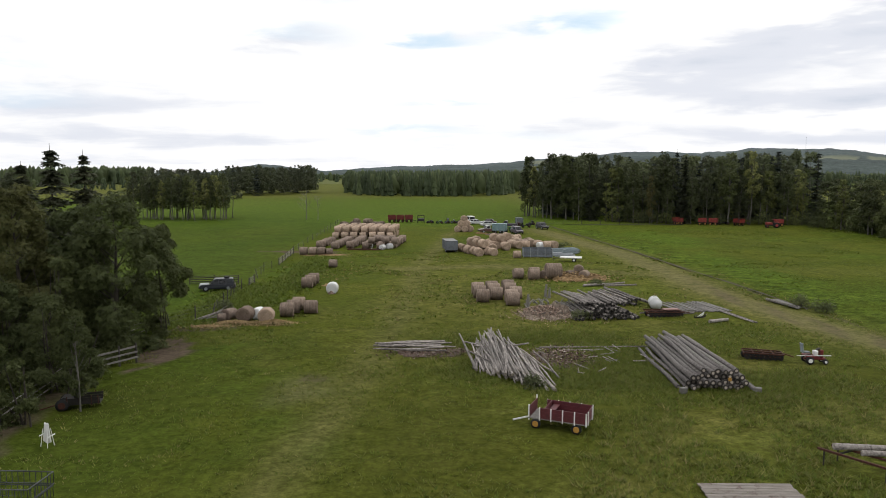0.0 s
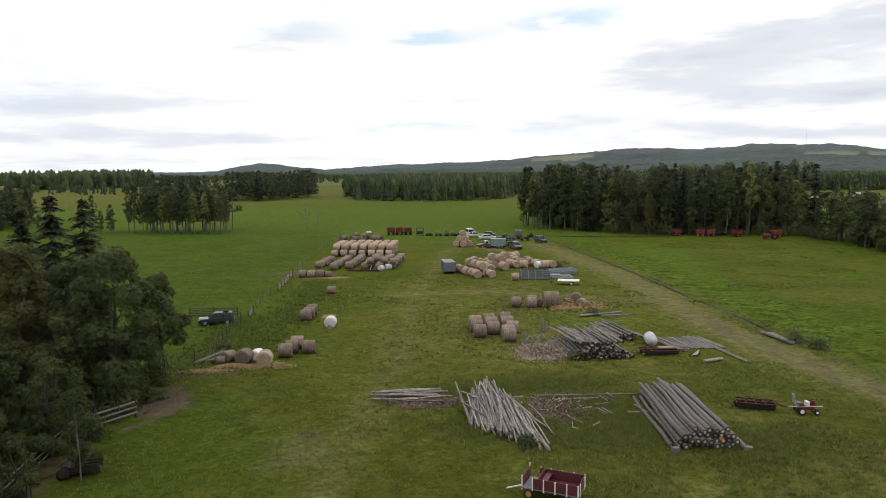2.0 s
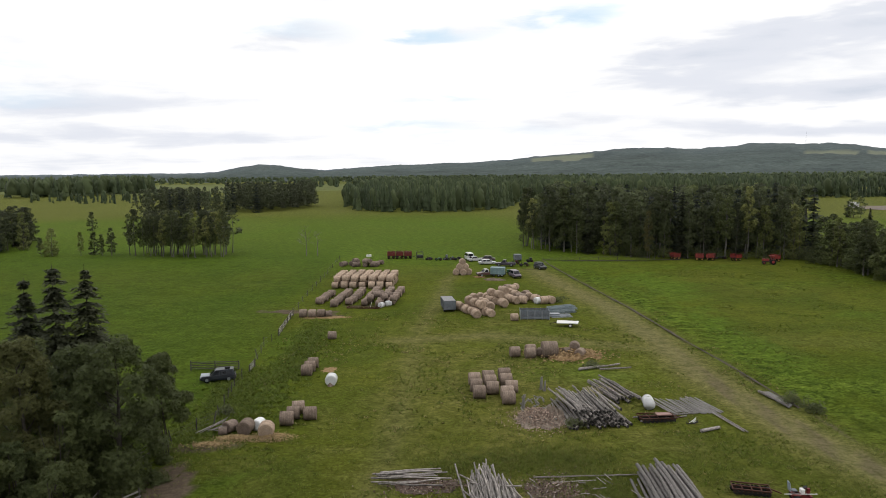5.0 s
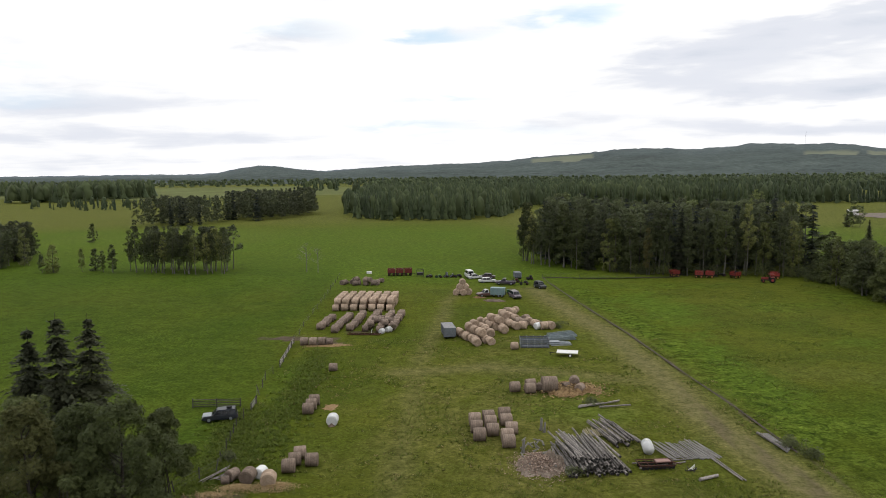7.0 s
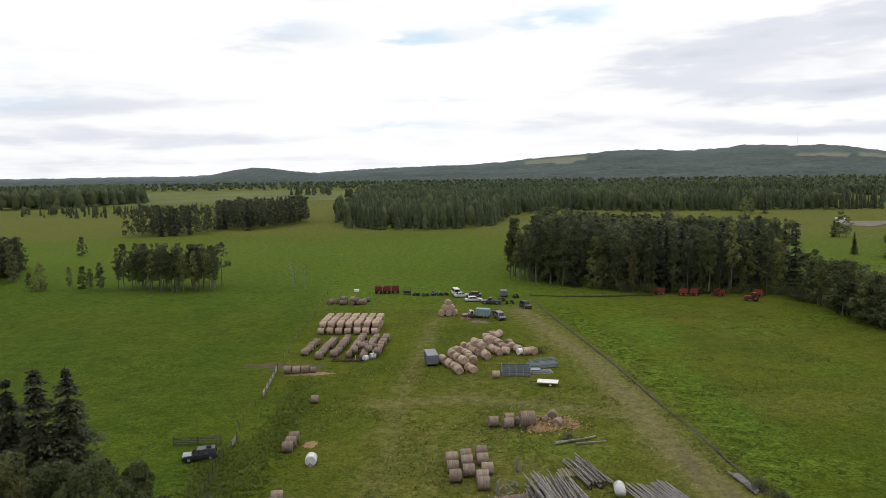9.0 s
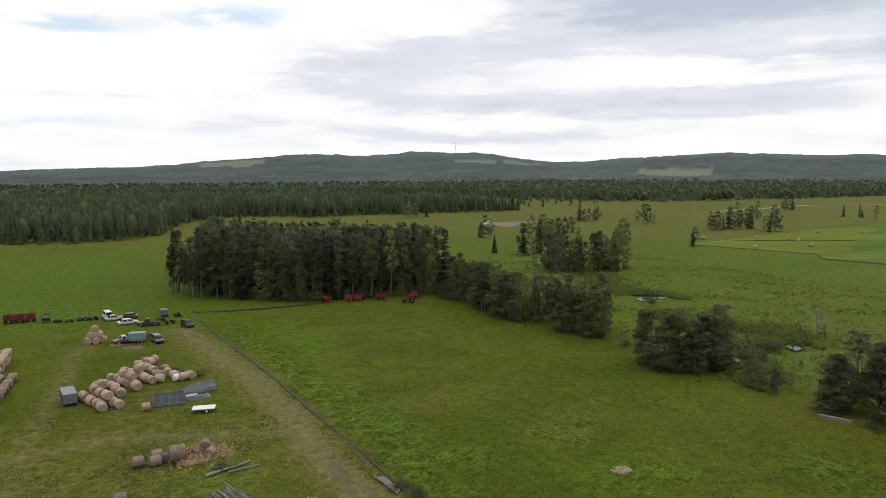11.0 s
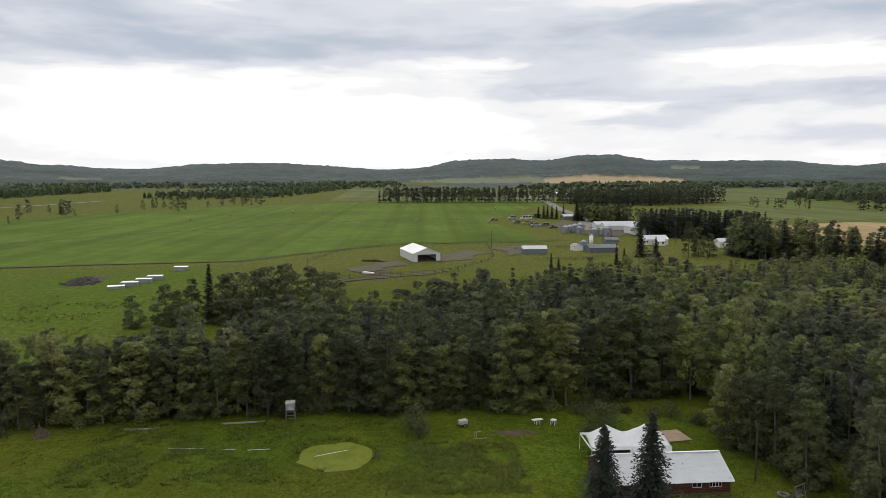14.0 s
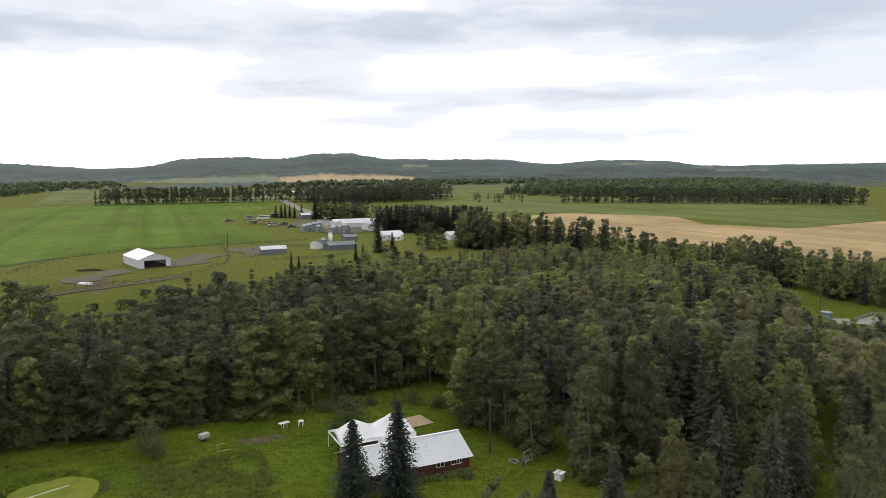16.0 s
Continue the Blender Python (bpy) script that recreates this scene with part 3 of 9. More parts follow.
lush = np.maximum(lush, np.maximum(wet * (0.72 + 0.28 * step(0.5, 0.26, mott)), step(190, 330, np.hypot(X, Y)) * 0.3))
# mask strongest at the view's lower edge, approximating lens fall-off
near_dark = np.clip(1 - step(22, 74, np.hypot(X - 6, (Y - 18) * 0.95)) + 0.5 * blot(86, 24, 34, 44, 0.9) + 0.35 * blot(48, 62, 16, 26, 0.9) + 0.45 * blot(34, 44, 18, 22, 0.9), 0, 1) * (0.72 + 0.5 * (vnoise(X / 11, Y / 11, 44) - 0.5))
near_dark = np.clip(near_dark, 0, 1)
idx = np.arange(X.size).reshape(X.shape)
quads = np.stack([idx[:-1, :-1], idx[:-1, 1:], idx[1:, 1:], idx[1:, :-1]], -1).reshape(-1, 4)
me = mesh_from("ground", np.stack([X, Y, Z], -1).reshape(-1, 3), quads, M_GROUND, smooth=True)
zones = np.stack([dirt, dry, lush, near_dark], -1).reshape(-1, 4).astype(np.float32)
me.attributes.new("zones", "FLOAT_COLOR", "POINT").data.foreach_set("color", zones.ravel())
deep_shade = step(-23, -30, X + 0.04 * (Y - 120)) * step(52, 66, Y) * (1 - step(170, 290, Y)) * (0.95 - 0.5 * vnoise(X / 14, Y / 14, 91)) * (1 - step(-170, -300, X))
deep_shade = np.maximum(deep_shade, 0.75 * blot(100, 24, 12, 22, 0.9))
# dark grass below the yard trees: tree shade and lens fall-off put into colour
deep_shade = np.maximum(deep_shade, 1.0 * blot(-20, 36, 13, 26, 0.8))
# the next two blots darken the lower right pasture like lens fall-off
deep_shade = np.maximum(deep_shade, 0.6 * blot(52, 66, 16, 40, 0.9))
deep_shade = np.maximum(deep_shade, 0.3 * blot(78, 90, 34, 60, 0.9))
deep_shade = np.maximum(deep_shade, 0.6 * blot(100, -26, 16, 20, 0.9))
east = to_line(X, Y, [(x + 4.5, y) for x, y in DITCH])
rank = np.exp(-(east / 4.2) ** 2) * step(50, 60, Y) * (1 - step(172, 186, Y))
for x, y, r, ry, k in ((66, 79, 8, 5, 0.9), (50, 78, 9, 7, 0.8), (66, 62, 9, 6, 0.9), (88, 54, 9, 8, 0.9), (72, 150, 16, 9, 0.7), (92, 160, 9, 14, 0.7), (62, 178, 20, 5, 0.8), (84, 42, 8, 6, 0.6), (96, -2, 8, 7, 1.0), (100, 30, 8, 9, 0.6), (24, 34, 14, 7, 0.5), (8, 46, 12, 5, 0.5),
                       (-22, 78, 3, 14, 0.9), (-21, 100, 3, 14, 0.7), (13, 86, 8, 4, 0.6), (30, 120, 6, 12, 0.4), (15, 136, 5, 4, 0.9), (-17, 48, 6, 8, 0.5)):
    rank = np.maximum(rank, k * blot(x, y, r, ry, 0.8))
worn = 0.70 * np.exp(-(td / 2.4) ** 2) * (1 - 0.35 * step(120, 170, Y))
worn = np.maximum(worn, 0.22 * np.exp(-((to_line(X, Y, TRAIL) + wob * 0.4) / 1.3) ** 2))
worn = np.maximum(worn, 0.32 * np.exp(-((to_line(X, Y, CROSS) + wob) / 2.4) ** 2))
worn = np.maximum(worn, 0.5 * blot(-9, 45, 2.5, 4, 0.9))
rank = np.maximum(rank, wet * step(0.44, 0.62, vnoise(X / 14 + 9, Y / 22, 83)) * 0.35)
growth = np.stack([deep_shade, rank * (1 - worn), worn, np.ones_like(X)], -1).clip(0, 1).reshape(-1, 4).astype(np.float32)
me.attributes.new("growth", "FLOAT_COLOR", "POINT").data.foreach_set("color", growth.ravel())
tagged(new("ground", me), "mottled green pasture with worn tracks and bare patches", "ground", kind="structure")


# ---- hills round the horizon: azimuth, half width, height in degrees ----
RIDGES = [(-13.7, 3.0, 0.72), (-22, 7, 0.10), (3, 6, 0.18), (12, 6, 0.72), (20, 7, 0.85), (27, 5, 0.85), (32, 4, 0.45), (43, 7, 0.80), (53, 7, 0.78), (61, 5, 0.36), (77, 7, 0.58),
          (96, 5.5, 0.92), (103.6, 3.0, 0.95), (109, 4.5, 0.72), (116, 3.6, 0.66), (126, 5.5, 0.58), (150, 14, 0.3), (190, 20, 0.5), (240, 25, 0.4), (290, 20, 0.35), (325, 9, 0.12)]
az = np.concatenate([np.arange(0, 82, 0.3), np.arange(82, 114, 0.1), np.arange(114, 140, 0.3), np.arange(140, 310, 0.9), np.arange(310, 360, 0.3), [360.0]])
rr = np.concatenate([np.arange(1500, 1940, 88), np.arange(1940, 2480, 36), np.arange(2480, 3600, 90), np.arange(3600, 4850, 150)])
A, R = np.meshgrid(az, rr)
el = np.full_like(A, 0.02)
for a0, w, h in RIDGES:
    d = (A - a0 + 180) % 360 - 180
    d = d + (vnoise(A / 2.0, R / 500, 12) - 0.5) * 1.2
    el = el + h * np.exp(-(np.abs(d) / w) ** 2.6)
top = np.minimum(R, 3700) / 3700
west = (A + 180) % 360 - 180
H = 3700 * np.tan(np.radians(el)) * step(0.42, 1.0, top) ** 1.3 + 37 * step(0.55, 1, top) * np.where(west > -100, step(-13, -4, west), 1.0)
H *= 0.965 + 0.07 * vnoise(A / 1.3, R / 260, 4)
rough = step(1600, 2400, R)
H += rough * ((vnoise(A * R / 3000, R / 55, 6) - 0.5) * 7 + (vnoise(A * R / 900, R / 25, 7) - 0.5) * 6)
H[0] = -6
HX, HY = R * np.sin(np.radians(A)), R * np.cos(np.radians(A))
clear, grain = np.zeros_like(A), np.zeros_like(A)


def patch(a0, a1, r0, r1):
    wa, wr = (vnoise(R / 220, A * 0.7, 21) - 0.5) * 0.6, (vnoise(A / 1.1, R / 900, 22) - 0.5) * 90
    return ((A + wa > a0) & (A + wa < a1) & (R + wr > r0) & (R + wr < r1)).astype(float)


for a0, a1, r0, r1 in ((7.5, 12, 2950, 3400), (27, 30.3, 2850, 3050), (31, 34, 3000, 3200), (41.5, 47, 2350, 2650), (44.5, 46.5, 2050, 2150), (36, 40, 2200, 2300), (24, 34, 1900, 1960), (-16, -7, 2500, 2620),
                       (89, 99.5, 1990, 2420), (83, 91.5, 1900, 2250), (109, 111, 2900, 3050), (126.5, 128.5, 3100, 3300), (132, 137, 3000, 3150), (-34, -24, 2700, 2800), (63, 66, 2500, 2600)):
    clear = np.maximum(clear, patch(a0, a1, r0, r1))
grain = patch(99.5, 110, 1990, 2400)
clear *= 1 - grain
H -= (clear + grain) * 7
idx = np.arange(A.size).reshape(A.shape)
quads = np.stack([idx[:-1, :-1], idx[1:, :-1], idx[1:, 1:], idx[:-1, 1:]], -1).reshape(-1, 4)
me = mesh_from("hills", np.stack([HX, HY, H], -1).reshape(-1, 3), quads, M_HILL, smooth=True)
# third channel: amount of painted haze, growing with distance
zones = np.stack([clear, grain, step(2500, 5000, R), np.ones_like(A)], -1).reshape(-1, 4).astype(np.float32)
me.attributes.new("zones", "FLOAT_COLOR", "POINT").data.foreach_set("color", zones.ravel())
tagged(new("backdrop", me), "low wooded hills with scattered clearings, bluish haze put into their colour", "hills", kind="structure")


# ---- fields, roads and water laid on the ground ----
def flat(name, pts, z, material, label, category, wobble=1.0, seg=6.0, kind="structure"):
    """A polygon with a wandering edge."""
    out = []
    for (ax, ay), (bx, by) in zip(pts, pts[1:] + pts[:1]):
        n = max(1, int(math.hypot(bx - ax, by - ay) / seg))
        for i in range(n):
            x, y = ax + (bx - ax) * i / n, ay + (by - ay) * i / n
            v = noise.noise_vector(Vector((x * 0.09, y * 0.09, z * 50)))
            out.append((x + v.x * wobble, y + v.y * wobble))
    bm = sheet(B(), out, z)
    bmesh.ops.triangulate(bm, faces=bm.faces[:])
    if sum(f.normal.z for f in bm.faces) < 0:
        bmesh.ops.reverse_faces(bm, faces=bm.faces[:])
    return solid(name, bm, material, label, category, kind=kind)


def strip(name, pts, w, z, material, label, category, wobble=0.3, seg=4.0):
    """A band of width w along a line."""
    line = []
    for (ax, ay), (bx, by) in zip(pts, pts[1:]):
        n = max(1, int(math.hypot(bx - ax, by - ay) / seg))
        line += [(ax + (bx - ax) * i / n, ay + (by - ay) * i / n) for i in range(n)]
    line.append(pts[-1])
    bm, prev = B(), None
    for i, (x, y) in enumerate(line):
        ax, ay = line[max(0, i - 1)]
        bx, by = line[min(len(line) - 1, i + 1)]
        d = Vector((bx - ax, by - ay)).normalized()
        s = w / 2 * (1 + wobble * noise.noise(Vector((x * 0.2, y * 0.2, w))))
        pair = [bm.verts.new((x - d.y * s, y + d.x * s, z)), bm.verts.new((x + d.y * s, y - d.x * s, z))]
        if prev:
            bm.faces.new([prev[0], prev[1], pair[1], pair[0]])
        prev = pair
    return solid(name, bm, material, label, category, kind="structure")


flat("field", [(275, 190), (292, 130), (300, 75), (345, 38), (368, 10), (376, -60), (440, -62), (520, -45), (700, -100), (840, -150), (900, -10), (760, 200), (545, 330), (400, 290), (330, 240)], 0.14, M_HAYFIELD, "bright green hay meadow with faint mowing rows", "field")
flat("field", [(268, 258), (292, 190), (330, 215), (420, 262), (486, 296), (345, 272)], 0.20, M_MOWN, "pale mown meadow dotted with round bales", "field")
flat("field", [(479, -228), (515, -318), (460, -357), (434, -367), (372, -336), (324, -362), (345, -476), (180, -300), (202, -255), (251, -252), (300, -232), (380, -205)], 0.16, M_STUBBLE, "tan ripening grain field", "field")
flat("field", [(520, -180), (640, -200), (840, -390), (700, -480), (585, -520), (350, -478), (325, -364), (434, -368), (516, -320)], 0.12, M_SECOND, "green pasture beyond the grain field", "field")
flat("field", [(480, -640), (350, -478), (585, -520), (700, -480), (840, -390), (900, -460), (700, -560), (560, -700)], 0.1, M_SECOND, "green pasture beyond the grain field", "field")
flat("field", [(590, -255), (700, -290), (668, -385), (560, -395), (530, -310)], 0.18, M_PALEFIELD, "pale cropped pasture strip", "field")
flat("field", [(860, -60), (1400, -130), (1500, -900), (900, -460), (840, -390), (830, -250)], 0.13, M_PALEFIELD, "pale green distant pasture", "field")
flat("field", [(900, 120), (1480, 150), (1450, -120), (880, -20)], 0.15, M_PALEFIELD, "pale green distant pasture", "field")
flat("field", [(-700, 900), (-330, 760), (-100, 860), (-60, 1100), (-260, 1300), (-650, 1250)], 0.2, M_PALEFIELD, "pale green distant pasture", "field")
flat("field", [(244, 388), (292, 424), (252, 430), (238, 410)], 0.2, M_BAREYARD, "bare stony earth yard", "yard")
flat("yard", [(420, -92), (480, -84), (530, -100), (484, -146), (430, -128), (404, -108)], 0.24, M_TRAMPLED, "packed earth farmyard", "yard")
strip("road", [(1480, 200), (1300, 60), (1180, -60), (1100, -150), (900, -150), (690, -130), (560, -125), (470, -105)], 9, 0.3, M_GRAVEL, "pale gravel road", "road", 0.1, 20)
strip("road", [(129.5, -147.6), (127.5, -148.5), (124.0, -156), (121.5, -167), (117, -185), (112, -215)], 6.5, 0.5, M_GRAVEL, "pale gravel road at the bridge", "road", 0.05)
strip("bare_earth", [(236, 38), (246, 31), (255, 15), (262, 2), (271, -7)], 4.2, 0.18, M_TRAMPLED, "trampled bare earth along the windbreak", "earth", 0.8, 2.5)
for pts in ([(266, 27), (280, 29), (291, 20), (298, 8), (290, 5), (274, 17)], [(302, -8), (322, -4), (338, -22), (326, -30), (306, -20)], [(318, -38), (345, -30), (362, -48), (340, -58)]):
    flat("bare_earth", pts, 0.17, M_TRAMPLED, "trampled bare earth round the barn", "earth", 7.0, 1.5)
strip("road", [(480, 440), (640, 470), (760, 420), (900, 400)], 7, 0.3, M_GRAVEL, "pale gravel road", "road", 0.1, 20)
strip("water", CREEK[:6], 0.9, -0.75, M_WATER, "narrow winding creek reflecting the sky", "creek", 0.8, 2.0)
flat("water", [(145.4, 152.8), (146.4, 156.0), (148.6, 156.6), (150.2, 155.0), (153.6, 154.4), (155.8, 153.2), (153, 152.8), (150, 153.4), (147.8, 152.2)], 0.06, M_WATER, "creek pool reflecting the white sky", "water", 0.5, 1.5)
flat("water", [(117.4, 94.5), (118.0, 98.6), (120.2, 99), (119.6, 95.4)], 0.13, M_WATER, "creek pool reflecting the white sky", "water", 0.3, 1.0)
flat("water", [(135.4, 95.2), (135.8, 98.6), (138.6, 99.2), (138.8, 95.6)], 0.13, M_WATER, "creek pool reflecting the white sky", "water", 0.3, 1.0)
pond = [(99.0 + 5.8 * math.cos(a / 24 * math.tau), 12.1 + 5.8 * math.sin(a / 24 * math.tau)) for a in range(24)]
flat("pond", pond, -0.33, M_DUCKWEED, "round stock pond covered with yellow-green duckweed", "pond", 0.9, 0.8)
strip("ditch", DITCH[:7], 0.34, 0.10, M_SOIL, "dark earth furrow beside the track", "ditch", 0.9, 2.0)
strip("ditch", [(28.8, 194), (38, 191.5), (48.7, 190.6), (58, 191), (66, 191.5)], 1.1, 0.14, M_DARKSOIL, "dark earth trench before the trees", "ditch", 0.5, 2.0)
strip("field_drain", [(300, 260), (345, 238), (420, 180), (520, 75), (560, 10)], 2.2, 0.2, M_DARKSOIL, "dark narrow drain across the meadow", "ditch", 0.7, 8)
strip("field_drain", [(275, 192), (284, 160), (292, 128), (300, 80), (345, 40)], 1.8, 0.2, M_DARKSOIL, "dark narrow drain across the meadow", "ditch", 0.7, 8)

# ---- trees ----
def tube(pts, radii, seg=6):
    """Verts and quads of a bent tapered tube."""
    v, f = [], []
    for i, (p, r) in enumerate(zip(pts, radii)):
        for k in range(seg):
            a = k / seg * math.tau
            v.append((p[0] + r * math.cos(a), p[1] + r * math.sin(a), p[2]))
        if i:
            b = (i - 1) * seg
            f += [(b + k, b + (k + 1) % seg, b + seg + (k + 1) % seg, b + seg + k) for k in range(seg)]
    return np.array(v, dtype=float), np.array(f, dtype=int)


def joined(pieces):
    vs, fs, n = [], [], 0
    for v, f in pieces:
        vs.append(v)
        fs.append(f + n)
        n += len(v)
    return np.concatenate(vs), np.concatenate(fs)


def leaves(rng, pts, normals, size, along=None, slim=0.5):
    """A small folded leaf spray (one facet) at each point; along gives the way that it points."""
    n = len(pts)
    nor = normals / np.maximum(1e-6, np.linalg.norm(normals, axis=1, keepdims=True))
    b = np.cross(nor, rng.normal(size=(n, 3)) if along is None else np.cross(along, nor))
    b /= np.maximum(1e-6, np.linalg.norm(b, axis=1, keepdims=True))
    t = np.cross(b, nor)
    s = (size * rng.uniform(0.6, 1.35, n))[:, None]
    sag = nor * s * 0.18
    w = s if along is None else s * slim
    v = np.stack([pts - t * w - b * s * 0.5 - sag, pts + t * w - b * s * 0.35 - sag, pts + b * s * 1.05 + sag], 1).reshape(-1, 3)
    return v, np.arange(3 * n).reshape(-1, 3)


def broadleaf(seed, height=14.0, radius=2.6, base=0.25, grain=1.1, count=1300, size=0.30, trunk=0.17, stems=1, top=1.0, low_seg=False, even=0.45):
    """Trunk and crown of an aspen or poplar: rounded puffs of leaf sprays set round an uneven envelope."""
    rng = np.random.default_rng(seed)
    wood = []
    for s in range(stems):
        lean = rng.normal(size=2) * (0.02 if stems == 1 else 0.10)
        off = rng.normal(size=2) * (0 if stems == 1 else 0.25)
        zs = np.linspace(-0.3, height * 0.93, 5)
        pts = [(off[0] + lean[0] * z + 0.12 * math.sin(z * 0.6 + seed), off[1] + lean[1] * z + 0.12 * math.cos(z * 0.5 + seed), z) for z in zs]
        wood.append(tube(pts, np.linspace(trunk * (1.1 if stems == 1 else 0.7), 0.02, 5), 4 if low_seg else 6))
    puffs = max(14, int(height * radius * grain * 1.55))
    u = np.concatenate([rng.uniform(0, 1, puffs - 3), [0.93, 0.97, 1.0]]) ** 0.85
    ang = rng.uniform(0, math.tau, puffs)
    prof = radius * (0.16 + 0.92 * np.sin(np.pi * (0.10 + 0.85 * u ** 0.85)) ** 0.75) * (1 - 0.38 * u * top)
    lobe = 0.68 + 0.52 * vnoise(3 + np.cos(ang) * 1.7 + u * 1.3, 9 + np.sin(ang) * 1.7 + u * height * 0.32, seed)
    rad = prof * lobe * rng.uniform(0.35, 0.95, puffs)
    size_p = radius * rng.uniform(0.20, 0.38, puffs) * (1 - 0.35 * u)
    z = height * (base + (1 - base) * u) - size_p * 0.7
    centre = np.stack([rad * np.cos(ang), rad * np.sin(ang), z], 1)
    out = np.stack([np.cos(ang) * 0.75, np.sin(ang) * 0.75, 0.35 + 0.5 * u], 1)
    for p, r1 in zip(centre[::max(1, puffs // (5 if low_seg else 16))], rad[::max(1, puffs // (5 if low_seg else 16))]):
        p0 = np.array([0.0, 0.0, max(height * base * 0.7, p[2] - r1 * 0.9 - 0.5)])
        wood.append(tube([p0, (p0 + p) / 2 + np.array([0, 0, -0.12 * r1]), p], [trunk * 0.32, trunk * 0.2, 0.015], 3))
    pick = rng.choice(puffs, count, p=size_p ** 1.7 / np.sum(size_p ** 1.7))
    way = rng.normal(size=(count, 3)) + out[pick] * 0.8
    way /= np.linalg.norm(way, axis=1, keepdims=True)
    reach = (size_p[pick] * rng.uniform(0.45, 1.12, count) ** 0.6)[:, None]
    pts = centre[pick] + way * reach * np.array([1.1, 1.1, 0.9])
    nor = way * 0.75 + rng.normal(size=(count, 3)) * even + np.array([0, 0, 0.35])
    return joined(wood), leaves(rng, pts, nor, size)


def conifer(seed, height=14.0, radius=2.4, whorls=20, per=9, sprays=4, size=0.34, base=0.06, trunk=0.2, ragged=0.25, taper=0.85):
    """Trunk and drooping needled boughs of a spruce."""
    rng = np.random.default_rng(seed)
    zs = np.linspace(-0.3, height, 5)
    wood = tube([(0.05 * math.sin(z + seed), 0.05 * math.cos(z * 0.8 + seed), z) for z in zs], np.linspace(trunk, 0.015, 5), 5)
    pts, nor, sz, way = [], [], [], []
    for i in range(whorls):
        u = (i + rng.uniform(-0.4, 0.4)) / whorls
        z = height * (base + (1 - base) * u)
        reach = radius * max(0.0, 1 - u) ** taper * rng.uniform(1 - ragged, 1 + ragged * 0.5) + 0.12
        n = max(4, int(per * (0.5 + 0.6 * (1 - u))))
        a0 = rng.uniform(0, math.tau)
        for k in range(n):
            a = a0 + k / n * math.tau + rng.uniform(-0.35, 0.35)
            r1 = reach * rng.uniform(0.6, 1.15)
            droop = 0.30 + 0.28 * (1 - u) + rng.uniform(-0.1, 0.1)
            for s in range(sprays):
                t = (s + rng.uniform(0.35, 0.95)) / sprays
                side = rng.uniform(-0.34, 0.34) * reach * t * 0.7
                pts.append((math.cos(a) * r1 * t - math.sin(a) * side, math.sin(a) * r1 * t + math.cos(a) * side, z - droop * r1 * t + 0.10 * r1 * t * t + rng.uniform(-0.15, 0.15)))
                nor.append((math.cos(a) * 0.45 + rng.normal() * 0.35, math.sin(a) * 0.45 + rng.normal() * 0.35, 0.8))
                way.append((math.cos(a + side), math.sin(a + side), -0.35))
                sz.append(size * (0.6 + 0.6 * min(1, reach / radius + 0.25)) * (1.15 - 0.4 * t))
    return wood, leaves(rng, np.array(pts), np.array(nor), np.array(sz), np.array(way), 0.6)


def far_spruce(seed, tiers=3, seg=6, radius=2.5, height=14.0):
    """A far spruce: ragged skirts one over the other."""
    rng = np.random.default_rng(seed)
    v, f = [], []
    for k in range(tiers):
        z0 = height * (0.04 + 0.78 * k / tiers)
        z1 = min(height, z0 + height * 2.0 / tiers) if k < tiers - 1 else height
        r = radius * (1 - 0.82 * k / tiers)
        b = len(v)
        v.append((rng.normal() * 0.1, rng.normal() * 0.1, z1))
        for i in range(seg):
            a, q = (i + rng.uniform(-0.3, 0.3)) / seg * math.tau, r * rng.uniform(0.5, 1.25)
            v.append((math.cos(a) * q, math.sin(a) * q, z0 + rng.uniform(-0.7, 0.7)))
        f += [(b, b + 1 + i, b + 1 + (i + 1) % seg) for i in range(seg)]
    return np.array(v), np.array(f)


def far_leafy(seed, seg=6, rings=3, radius=2.8, height=14.0):
    """A far leafy tree: an uneven, lumpy crown."""
    rng = np.random.default_rng(seed)
    v, f = [(0.0, 0.0, height)], []
    for k in range(rings):
        u = (k + 1) / (rings + 0.4)
        for i in range(seg):
            a = (i + 0.5 * (k % 2) + rng.uniform(-0.25, 0.25)) / seg * math.tau
            q = radius * math.sin(math.pi * (0.12 + 0.62 * u)) * rng.uniform(0.45, 1.3)
            v.append((math.cos(a) * q, math.sin(a) * q, height * (1 - 0.93 * u) + rng.uniform(-0.8, 0.8)))
    f += [(0, 1 + i, 1 + (i + 1) % seg) for i in range(seg)]
    for k in range(rings - 1):
        b = 1 + k * seg
        for i in range(seg):
            f += [(b + i, b + seg + i, b + seg + (i + 1) % seg), (b + i, b + seg + (i + 1) % seg, b + (i + 1) % seg)]
    return np.array(v), np.array(f)


